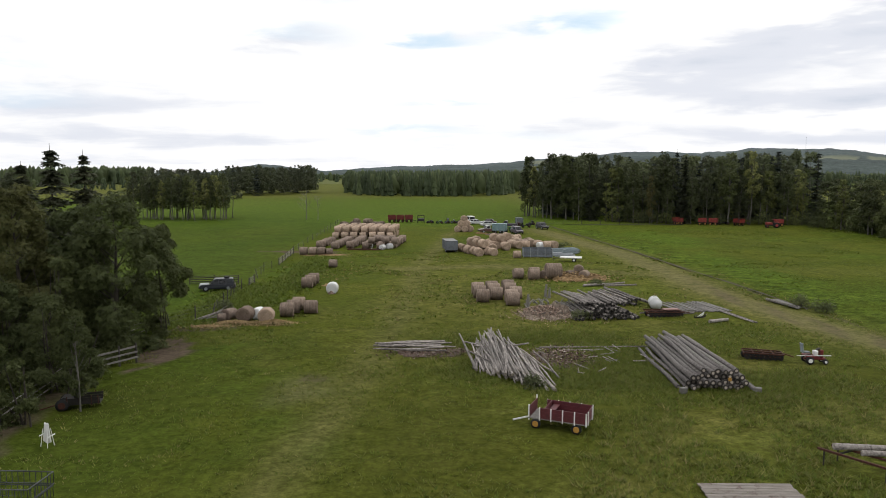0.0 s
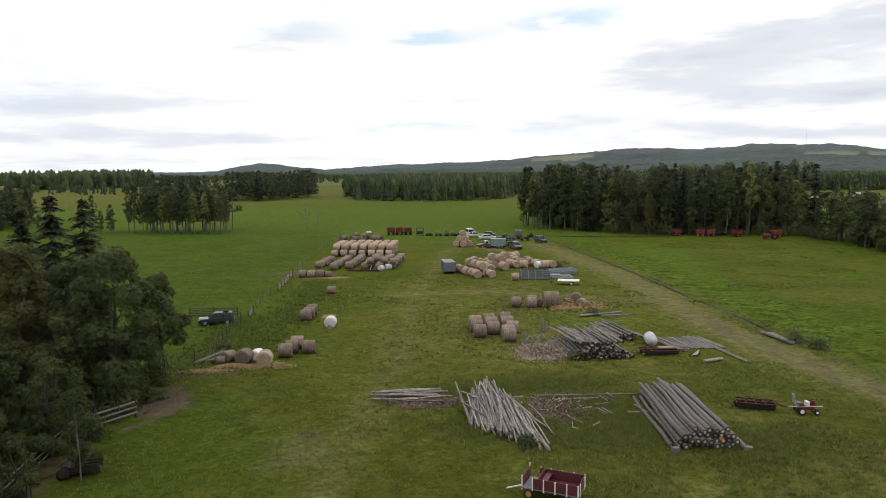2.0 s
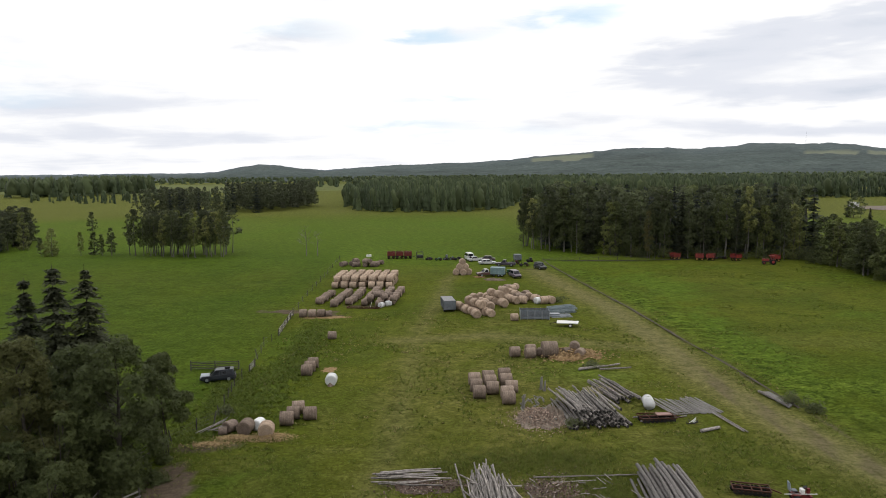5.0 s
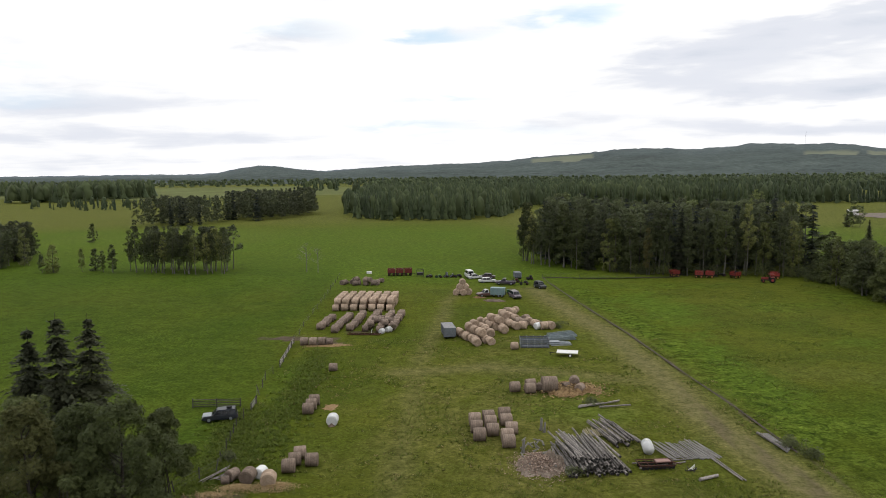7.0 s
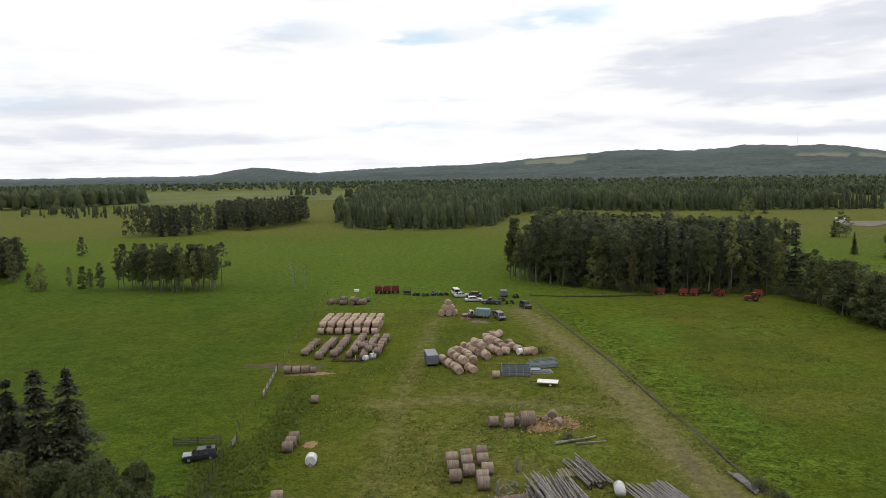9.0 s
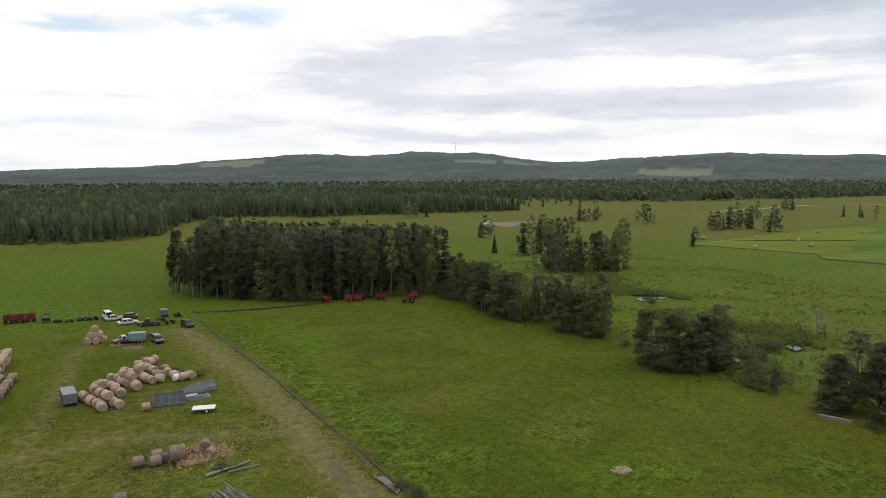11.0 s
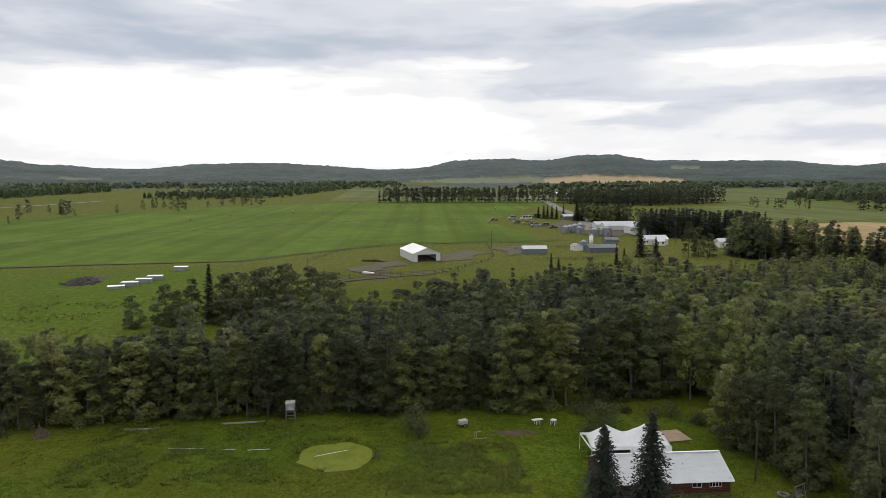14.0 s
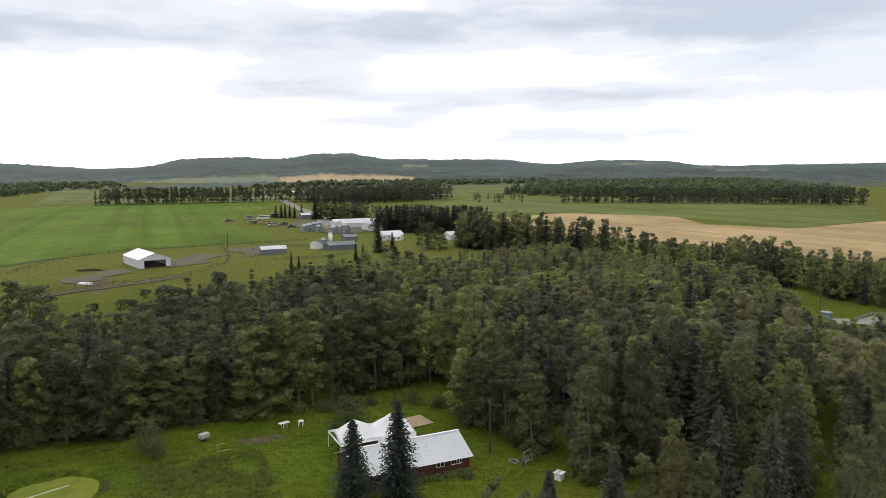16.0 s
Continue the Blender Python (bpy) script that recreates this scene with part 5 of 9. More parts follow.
near_bluff = mixed(scatter(rng, [(-172, 388), (-128, 396), (-128, 430), (-166, 440)], 6), 13, 17, 0.08, 41) + mixed(scatter(rng, [(-140, 440), (-104, 424), (-84, 482), (-90, 520), (-136, 500)], 6.5), 14, 19, 0.1, 42)
woods("woodland", [(*t[:5], t[5] * 0.3) for t in near_bluff], SMALL_ASPENS, SMALL_SPRUCES, "distant bluff of %s trees", stems=False)
mid = []
for poly, gap, low, high, sp in (([(838, 60), (826, -50), (838, -150), (760, -172), (742, -200), (764, -268), (822, -348), (860, -340), (850, -200), (880, 40)], 6.5, 14, 20, 0.3),
                                 ([(700, -320), (680, -375), (694, -378), (712, -325)], 7, 10, 12, 0.2), ([(664, -405), (585, -520), (480, -640), (520, -680), (640, -560), (700, -430)], 8, 14, 18, 0.35)):
    mid += mixed(scatter(rng, poly, gap), low, high, sp, 41)
woods("woodland", [(*t[:5], t[5] * 0.3) for t in mid], BLUFF_ASPENS, BLUFF_SPRUCES, "distant bluff of %s trees")
add_far([(-62, 466), (-47, 424), (-6, 408), (20, 412), (43, 438), (60, 520), (110, 580), (160, 544), (200, 546), (259, 545), (318, 538), (358, 540), (345, 568), (322, 620), (280, 690), (235, 780), (-60, 760), (-75, 560)], 6.5, 12, 17, 0.85, 51)
add_far([(-60, 760), (200, 775), (300, 960), (468, 960), (470, 735), (510, 655), (586, 600), (674, 590), (920, 570), (1300, 560), (1300, 1100), (-100, 1250), (-110, 900)], 11.5, 7, 14, 0.7, 52, wide=1.5)
add_far([(250, 790), (340, 620), (370, 560), (520, 600), (468, 735), (460, 950), (310, 940)], 27, 4, 9, 0.8, 62, 0.5, 1.2)
add_far([(1000, 400), (1500, 250), (1500, 150), (1000, 200), (920, 300)], 16, 7, 12, 0.5, 53, wide=1.6)
add_far([(-370, 612), (-252, 548), (-150, 575), (-170, 620), (-330, 660)], 13, 6, 11, 0.75, 54)
add_far([(-435, 703), (-485, 970), (-420, 990), (-330, 830), (-380, 720)], 10, 16, 22, 0.4, 55)
add_far([(-900, 1300), (-300, 1330), (0, 1250), (1300, 1100), (1600, 560), (2100, 700), (1500, 1750), (0, 2000), (-1100, 1900)], 27, 5, 10, 0.6, 56, wide=2.2)
add_far([(1500, 150), (1500, 700), (2300, 500), (2300, 100), (1600, 40)], 25, 5, 10, 0.6, 57, wide=2.2)
add_far([(900, -460), (1500, -900), (1500, -1500), (700, -900), (560, -700), (700, -560)], 17, 10, 16, 0.4, 58, wide=1.6)
add_far([(1400, -130), (1520, -900), (2200, -1300), (1900, -420)], 30, 7, 12, 0.4, 59, wide=2.8)
add_far([(-200, 1000), (-140, 1010), (-150, 1060), (-210, 1050)], 14, 12, 16, 0.3, 60)
add_far([(-1000, 900), (-560, 640), (-480, 700), (-700, 1250), (-1000, 1300)], 20, 14, 20, 0.5, 61)
woods("far_woodland", [t for t in far if t[0] ** 2 + t[1] ** 2 < 700 ** 2], FAR_ASPENS, FAR_SPRUCES, "forest of young %s trees", with_trunks=False, leafmats=(M_HAZED, M_HAZEDSPRUCE))
woods("far_woodland", [t for t in far if t[0] ** 2 + t[1] ** 2 >= 700 ** 2], TINY_ASPENS, TINY_SPRUCES, "far forest of %s trees", with_trunks=False, leafmats=(M_HAZED, M_HAZEDSPRUCE))

# ---- materials of the things ----
def hay_mat(name, a, b, k, vary):
    """Coiled hay: streaks round the bale, rings on its ends."""
    m = Nodes(name, 0.95, 0.0, 0.1)
    p = m.t.nodes.new("ShaderNodeSeparateXYZ")
    link(m.t, m.coord, p.inputs[0])
    r = m.math("SQRT", m.math("ADD", m.math("POWER", p.outputs[1], 2.0), m.math("POWER", m.math("SUBTRACT", p.outputs[2], 0.7), 2.0)))
    v = m.t.nodes.new("ShaderNodeCombineXYZ")
    link(m.t, m.math("MULTIPLY", p.outputs[0], 9.0), v.inputs[0])
    link(m.t, m.math("MULTIPLY", r, 14.0), v.inputs[1])
    coil = m.t.nodes.new("ShaderNodeTexNoise")
    coil.inputs["Scale"].default_value, coil.inputs["Detail"].default_value = 1.0, 3.0
    link(m.t, v.outputs[0], coil.inputs["Vector"])
    big, tiny = m.noise(1.6, 4, 0.6), m.noise(14.0, 3, 0.7)
    c = m.ramp(big, [(0.3, a), (0.7, b)])
    c = m.mix(1.0, c, m.ramp(coil.outputs["Fac"], [(0.3, 0.62), (0.7, 1.22)]), "MULTIPLY")
    c = m.mix(1.0, c, m.ramp(tiny, [(0.3, 0.6), (0.7, 1.3)]), "MULTIPLY")
    c = m.mix(1.0, c, m.ramp(m.chance(), [(0.0, (1 - vary) * k), (1.0, k)]), "MULTIPLY")
    return m.done(c, m.mix(0.5, coil.outputs["Fac"], tiny), 0.9, 0.06)



M_HAY = hay_mat("weathered_hay", (0.225, 0.168, 0.130), (0.36, 0.280, 0.225), 0.78, 0.35)
M_FRESHHAY = hay_mat("pale_hay", (0.36, 0.262, 0.190), (0.53, 0.410, 0.31), 0.80, 0.25)
M_GREYHAY = hay_mat("grey_old_hay", (0.185, 0.140, 0.112), (0.32, 0.25, 0.205), 0.76, 0.3)
M_STRAW = surf("loose_straw", (0.22, 0.132, 0.062), (0.40, 0.262, 0.130), 2.6, 0.95, bump=0.9, dist=0.1, wear=(0.10, 0.10, 0.03), k=0.75)
M_WRAP = surf("white_plastic_wrap", (0.62, 0.63, 0.63), (0.78, 0.78, 0.77), 1.2, 0.35, spec=0.5, bump=0.2, k=0.85)
M_LOG = surf("grey_weathered_log", (0.105, 0.093, 0.088), (0.44, 0.40, 0.375), 6.0, 0.9, stretch=(3, 0.6, 3), wear=(0.07, 0.06, 0.055), bump=0.6, dist=0.02, vary=0.45, k=0.58)
M_POLE = surf("bleached_pole", (0.175, 0.152, 0.138), (0.64, 0.58, 0.53), 3.0, 0.9, stretch=(3, 1, 3), wear=(0.055, 0.045, 0.04), bump=0.5, dist=0.02, vary=0.5, k=0.68)
M_CUT = surf("sawn_log_end", (0.34, 0.29, 0.22), (0.56, 0.50, 0.41), 3.0, 0.9, wear=(0.05, 0.04, 0.035), vary=0.5)
M_OLDLOG = surf("dark_old_log", (0.072, 0.062, 0.056), (0.54, 0.485, 0.445), 3.0, 0.9, stretch=(3, 0.8, 3), wear=(0.022, 0.020, 0.018), bump=0.7, dist=0.03, vary=0.5)


def end_mat():
    """A sawn end: pale heart, dark weathered rim."""
    m = Nodes("weathered_log_end", 0.9)
    p = m.t.nodes.new("ShaderNodeSeparateXYZ")
    link(m.t, m.coord, p.inputs[0])
    r = m.math("SQRT", m.math("ADD", m.math("POWER", p.outputs[0], 2.0), m.math("POWER", p.outputs[2], 2.0)))
    r = m.math("ADD", r, m.math("MULTIPLY", m.math("SUBTRACT", m.noise(9.0, 4), 0.5), 0.12))
    c = m.ramp(r, [(0.02, (0.46, 0.40, 0.34)), (0.085, (0.38, 0.33, 0.28)), (0.115, (0.07, 0.058, 0.05)), (0.2, (0.035, 0.03, 0.028))])
    return m.done(m.mix(1.0, c, m.ramp(m.chance(), [(0.0, 0.2), (0.5, 0.6), (1.0, 0.85)]), "MULTIPLY"))


M_LOGEND = end_mat()
M_DARKEND = surf("dark_log_end", (0.022, 0.020, 0.018), (0.085, 0.078, 0.07), 3.0, 0.95, vary=0.6)
M_CHIPS = surf("bark_chips", (0.13, 0.095, 0.070), (0.33, 0.27, 0.215), 3.0, 0.95, bump=0.8, dist=0.08, wear=(0.50, 0.43, 0.36), k=0.95)


def flake_mat(name, stops):
    m = Nodes(name, 0.95, 0.0, 0.1)
    return m.done(m.mix(1.0, m.ramp(m.island(), stops), m.ramp(m.noise(6.0), [(0.3, 0.7), (0.7, 1.1)]), "MULTIPLY"))


M_FLAKES = flake_mat("wood_flakes", [(0.0, (0.07, 0.045, 0.035)), (0.4, (0.22, 0.155, 0.12)), (0.8, (0.30, 0.225, 0.18)), (1.0, (0.42, 0.34, 0.285))])
M_BARKFLAKES = flake_mat("bark_flakes", [(0.0, (0.04, 0.028, 0.022)), (0.6, (0.12, 0.075, 0.058)), (1.0, (0.30, 0.25, 0.21))])
M_BARKLITTER = surf("bark_litter", (0.085, 0.058, 0.044), (0.19, 0.14, 0.11), 3.0, 0.95, bump=0.8, dist=0.06)
M_BOARD = surf("grey_board", (0.20, 0.19, 0.175), (0.35, 0.33, 0.305), 1.5, 0.9, stretch=(1, 8, 8), wear=(0.10, 0.09, 0.08), vary=0.35)
M_MAROON = surf("maroon_paint", (0.105, 0.018, 0.024), (0.150, 0.028, 0.034), 1.5, 0.55, spec=0.4, bump=0.1, wear=(0.085, 0.02, 0.022), vary=0.05)
M_WHITE = surf("white_paint", (0.62, 0.61, 0.59), (0.76, 0.75, 0.73), 2.0, 0.5, spec=0.4, bump=0.1, vary=0.08, k=0.9)
M_TYRE = surf("black_rubber", (0.014, 0.014, 0.014), (0.03, 0.03, 0.03), 6.0, 0.85, vary=0.1)
M_YELLOW = surf("yellow_rim_paint", (0.50, 0.26, 0.045), (0.60, 0.33, 0.07), 4.0, 0.5, wear=(0.25, 0.13, 0.05), vary=0.1)
M_RUST = surf("rusty_iron", (0.072, 0.027, 0.020), (0.150, 0.060, 0.040), 5.0, 0.85, metal=0.3, wear=(0.16, 0.075, 0.04), bump=0.4)
M_IRON = surf("dark_iron", (0.03, 0.03, 0.032), (0.075, 0.073, 0.072), 4.0, 0.65, metal=0.5, wear=(0.11, 0.06, 0.04))
M_RED = surf("red_machine_paint", (0.26, 0.030, 0.022), (0.36, 0.045, 0.030), 2.0, 0.5, spec=0.4, wear=(0.15, 0.03, 0.025), vary=0.3)
M_DARKRED = surf("dark_red_paint", (0.16, 0.020, 0.020), (0.23, 0.032, 0.028), 2.0, 0.55, wear=(0.09, 0.03, 0.025), vary=0.2)
M_GALV = surf("galvanised_steel", (0.30, 0.33, 0.36), (0.45, 0.48, 0.51), 1.0, 0.45, metal=0.6, spec=0.5, bump=0.1, vary=0.15, k=0.75)
M_GREYPAINT = surf("grey_blue_panel", (0.16, 0.18, 0.21), (0.26, 0.285, 0.32), 1.5, 0.6, wear=(0.14, 0.12, 0.11), vary=0.3)
M_GREYWOOD = surf("grey_wood_roof", (0.23, 0.23, 0.235), (0.36, 0.36, 0.365), 1.0, 0.8, stretch=(1, 6, 1), vary=0.1)
M_GREEN = surf("green_machine_paint", (0.03, 0.11, 0.035), (0.05, 0.16, 0.05), 2.0, 0.5, wear=(0.08, 0.06, 0.04))
M_TEAL = surf("teal_trailer_paint", (0.20, 0.31, 0.33), (0.29, 0.41, 0.43), 1.5, 0.5, wear=(0.22, 0.23, 0.22), vary=0.05)
M_TIN = surf("white_metal_roof", (0.74, 0.76, 0.78), (0.84, 0.86, 0.88), 0.5, 0.4, spec=0.5, stretch=(1, 6, 1), bump=0.1, vary=0.05, k=1)
M_REDLOG = surf("red_stained_log", (0.115, 0.034, 0.022), (0.200, 0.066, 0.040), 1.2, 0.7, stretch=(1, 5, 5), wear=(0.075, 0.028, 0.02), bump=0.4, vary=0.3)
M_PLY = surf("new_plywood", (0.40, 0.29, 0.18), (0.52, 0.39, 0.26), 0.9, 0.8, stretch=(1, 4, 1), vary=0.15)
M_CANVAS = surf("white_tent_fabric", (0.84, 0.85, 0.87), (0.90, 0.90, 0.91), 0.8, 0.55, bump=0.1, vary=0.03, k=1)
M_WIRE = surf("fence_wire", (0.12, 0.115, 0.11), (0.2, 0.19, 0.18), 4.0, 0.6, metal=0.6)
M_POST = surf("grey_fence_post", (0.075, 0.066, 0.056), (0.155, 0.14, 0.122), 2.0, 0.9, stretch=(5, 5, 1), vary=0.4)
M_BARNWALL = surf("pale_metal_siding", (0.52, 0.53, 0.54), (0.64, 0.65, 0.66), 0.6, 0.5, spec=0.4, stretch=(6, 6, 1), bump=0.1, vary=0.08, k=0.9)
M_DARKIN = surf("dark_interior_boards", (0.025, 0.023, 0.02), (0.05, 0.045, 0.04), 1.0, 0.9)


def glass_mat():
    m = Nodes("tinted_glass", 0.08, 0.0, 0.6)
    return m.done(m.ramp(m.noise(1.0), [(0.3, (0.012, 0.015, 0.017)), (0.7, (0.022, 0.026, 0.03))]))


M_GLASS = glass_mat()


def paint(name, c):
    return surf(name, tuple(v * 0.8 for v in c), c, 1.2, 0.35, spec=0.5, bump=0.04, vary=0.0, k=0.8)


# ---- hay bales ----
def bale_mesh(seed, radius=0.74, length=1.35, sag=0.08):
    """A round bale lying with its axis along x, its underside at z = 0."""
    bm, seg = B(), 22
    rings = [(-0.5, 0.55), (-0.5, 0.93), (-0.47, 1.0), (-0.2, 1.02), (0.2, 1.02), (0.47, 1.0), (0.5, 0.93), (0.5, 0.55)]
    rows = []
    for u, k in rings:
        row_ = []
        for i in range(seg):
            a = i / seg * math.tau
            n = 1 + 0.05 * noise.noise(Vector((u * 2, math.cos(a) * 1.7 + seed * 5, math.sin(a) * 1.7)))
            y, z = math.cos(a) * radius * k * n, math.sin(a) * radius * k * n
            z = z * (1 - sag) + radius * (1 - sag)
            if z < 0.12:
                z = 0.3 * z
                y *= 1.08
            row_.append(bm.verts.new((u * length + 0.03 * noise.noise(Vector((y * 3, z * 3, seed + u))), y, z)))
        rows.append(row_)
    for a, b in zip(rows, rows[1:]):
        for i in range(seg):
            bm.faces.new((a[i], a[(i + 1) % seg], b[(i + 1) % seg], b[i]))
    for r, flip in ((rows[0], True), (rows[-1], False)):
        c = bm.verts.new((r[0].co.x * 0.97, 0, sum(v.co.z for v in r) / seg))
        for i in range(seg):
            bm.faces.new((r[(i + 1) % seg], r[i], c) if not flip else (r[i], r[(i + 1) % seg], c))
    bmesh.ops.recalc_face_normals(bm, faces=bm.faces[:])
    me = bpy.data.meshes.new("round_bale")
    bm.to_mesh(me)
    bm.free()
    for p in me.polygons:
        p.use_smooth = True
    return me


BALES = {}
for key, mt in (("hay", M_HAY), ("fresh", M_FRESHHAY), ("grey", M_GREYHAY), ("wrap", M_WRAP)):
    BALES[key] = []
    for i in range(3 if key != "wrap" else 1):
        me = bale_mesh(i + len(BALES) * 3, sag=0.12 if key == "grey" else 0.06)
        me.materials.append(mt)
        BALES[key].append(me)
BALE_LABEL = {"hay": "weathered brown round hay bale lying on its side", "fresh": "pale tan round hay bale in the stack", "grey": "slumped grey-brown old round hay bale", "wrap": "round bale wrapped in white plastic"}


def bale(kind, x, y, z=0.0, turn=0.0, size=1.0, group="round bales", tip=0.0, label=""):
    ob = tagged(new("round_bale", pyr.choice(BALES[kind])), label or BALE_LABEL[kind], "hay bale", group)
    ob.matrix_basis = pose(x, y, z - 0.03, 0, tip, turn) @ Matrix.Scale(size, 4)
    return ob


def loose(name, x, y, rx, ry, h, material, label, category, turn=0.0, seed=0, n=30, sharp=0.35):
    """A low uneven heap of loose stuff."""
    bm = B()
    g = [[None] * (n + 1) for _ in range(n + 1)]
    for i in range(n + 1):
        for j in range(n + 1):
            u, v = i / n * 2 - 1, j / n * 2 - 1
            d = math.hypot(u, v) * 1.12 + 0.4 * noise.noise(Vector((u * 2.2, v * 2.2, seed * 3.7))) + 0.25 * noise.noise(Vector((u * 7, v * 7, seed * 1.7)))
            z = h * max(0.0, 1 - d) ** 0.7 * (0.75 + sharp * noise.noise(Vector((u * 6, v * 6, seed))) * 2) - 0.06 + (0.05 if d < 0.93 else -0.1)
            g[i][j] = bm.verts.new((u * rx, v * ry, z))
    for i in range(n):
        for j in range(n):
            bm.faces.new((g[i][j], g[i + 1][j], g[i + 1][j + 1], g[i][j + 1]))
    return solid(name, bm, material, label, category, at=(x, y, 0), turn=turn)


# bales by the west fence
bale("grey", -20.4, 67.5, 0, 60, 0.85)
bale("grey", -20.9, 66.6, 0, 20, 0.6)
bale("hay", -18.7, 66.9, 0, 85, 1.0)
bale("wrap", -17.75, 68.0, 0, 75, 0.8)
bale("fresh", -16.5, 66.1, 0, 97, 1.02, label="golden round hay bale spilling loose straw")
bale("hay", -15.2, 69.2, 0, 5, 0.97)
bale("hay", -14.9, 70.9, 0, 8, 0.95)
bale("hay", -14.7, 72.6, 0, 8, 0.95)
bale("hay", -13.1, 70.7, 0, 3, 0.95)
bale("hay", -16.4, 86.4, 0, 4, 0.98)
bale("hay", -16.3, 88.1, 0, 6, 0.98)
bale("hay", -16.2, 89.8, 0, 6, 0.98)
bale("wrap", -12.7, 82.4, 0, 92, 0.95, label="white plastic-wrapped bale torn open at one end")
loose("loose_hay", -12.7, 81.7, 0.5, 0.35, 0.5, M_HAY, "brown hay spilling from the torn wrap", "hay", seed=2, n=8)
bale("grey", -16.1, 105.4, 0, 2, 0.9)
for x in (-23.6, -22.0, -20.5):
    bale("hay", x, 121.8 + pyr.uniform(-0.4, 0.4), 0, 4, 0.98)
bale("grey", -19.2, 121.6, 0, 15, 0.85)
loose("loose_hay", -19.6, 121.0, 5.6, 1.9, 0.14, M_STRAW, "thin spread of trampled straw", "hay", seed=4)
loose("loose_hay", -13.8, 88.6, 1.3, 1.6, 0.1, M_STRAW, "thin spread of trampled straw", "hay", 10, seed=7)
# tall stack in front of the old rows
for c in range(7):
    for k in range(8):
        bale("fresh", -22.3 + c * 1.93 + k * 0.10 + pyr.uniform(-0.1, 0.1), 151.3 + k * 1.52 + pyr.uniform(-0.14, 0.14) - c * 0.12, 0, pyr.uniform(-8, 8), pyr.uniform(1.0, 1.08), "stacked bales")
for c in range(7):
    for k in range(7):
        bale("fresh", -22.1 + c * 1.93 + k * 0.10 + pyr.uniform(-0.12, 0.12), 152.1 + k * 1.5 + pyr.uniform(-0.16, 0.16) - c * 0.12, 1.2, pyr.uniform(-9, 9), pyr.uniform(0.98, 1.08), "stacked bales")
for i, (x, y, n) in enumerate(((-22.6, 133.5, 7), (-19.6, 130.6, 10), (-16.8, 132.3, 10), (-13.8, 131.4, 11), (-11.1, 130.4, 12), (-8.9, 132.2, 10))):
    for k in range(n):
        bale("grey" if pyr.random() < 0.45 else "hay", x + k * 0.12 + pyr.uniform(-0.15, 0.15), y + k * 1.42, 0, pyr.uniform(-14, 14), pyr.uniform(0.88, 1.0), "old bale rows")
for i in range(9):
    bale("grey", -13 + i * 0.55 + pyr.uniform(-0.3, 0.3), 131 + pyr.uniform(-1, 5), 1.05, pyr.uniform(-30, 30), 0.88, "old bale rows")
bale("wrap", -10.6, 129.4, 0, 60, 0.7)
bale("wrap", -9.4, 130.8, 0, 40, 0.75)
for i in range(20):
    bale("grey", pyr.uniform(-26, -15.5), pyr.uniform(184.5, 190), 0.85 if pyr.random() < 0.3 else 0, pyr.uniform(0, 180), pyr.uniform(0.8, 1.05), "jumbled old bales")
# pyramid
for x, y, z in ((4.2, 168.6, 0), (5.8, 168.3, 0), (7.2, 168.8, 0), (5.0, 170, 0), (6.4, 170, 0), (5.0, 168.7, 1.25), (6.4, 168.8, 1.25), (5.7, 168.9, 2.4)):
    bale("fresh", x, y, z, 90 + pyr.uniform(-8, 8), 1.1, "bale pyramid")
# long heap
for (x0, y0), (x1, y1), n in (((3.6, 127.4), (6.9, 119.4), 7), ((5.6, 131.5), (9.0, 120.0), 9), ((7.6, 133), (9.6, 126), 5), ((8.4, 136.6), (12.2, 128.6), 7), ((10.9, 139.8), (14.6, 131.6), 7), ((13.2, 143.8), (15.4, 138.6), 4)):
    for k in range(n):
        t = k / (n - 1)
        bale("fresh", x0 + (x1 - x0) * t + pyr.uniform(-0.4, 0.4), y0 + (y1 - y0) * t, 0, math.degrees(math.atan2(y1 - y0, x1 - x0)) + pyr.gauss(0, 16), pyr.uniform(0.96, 1.08), "heaped bales")
for x, y in ((5.6, 125.6), (6.5, 123.2), (7.4, 121.4), (6.6, 128.2), (10.2, 133.4), (11.4, 131), (12.8, 135.4)):
    bale("fresh", x, y, 1.25, -68 + pyr.uniform(-9, 9), 1.04, "heaped bales")
for x, y in ((14.4, 145.6), (16.0, 146.2), (15.2, 144.6), (15.4, 135.4), (16.4, 134.2), (17.6, 135.4), (18.6, 133.2), (16.0, 132.0), (19.9, 131.4), (21.2, 131.6), (17.2, 138)):
    bale("hay" if pyr.random() < 0.6 else "fresh", x, y, 0, pyr.uniform(0, 180), 1.05, "heaped bales")
bale("wrap", 18.8, 131.6, 0, 30, 0.9)
bale("fresh", 12.8, 116.7, 0, 4, 0.9)
# middle group
bale("hay", 10.5, 94.2, 0, 8, 0.98)
bale("hay", 12.5, 93.5, 0, 12, 0.98)
bale("hay", 12.8, 95.4, 0, 10, 0.98)
bale("hay", 15.2, 94.0, 0, 4, 1.5, label="very large round hay bale with flattened top")
bale("grey", 14.0, 94.6, 0, 70, 0.8)
bale("hay", 18.9, 95.4, 0.35, 80, 0.95)
bale("hay", 19.3, 93.6, 0, 60, 0.85)
bale("grey", 17.6, 94.6, 0, 20, 0.8)
loose("loose_hay", 17.9, 94.6, 4.6, 3.1, 0.85, M_STRAW, "spilled heap of orange-brown hay", "hay", seed=8)
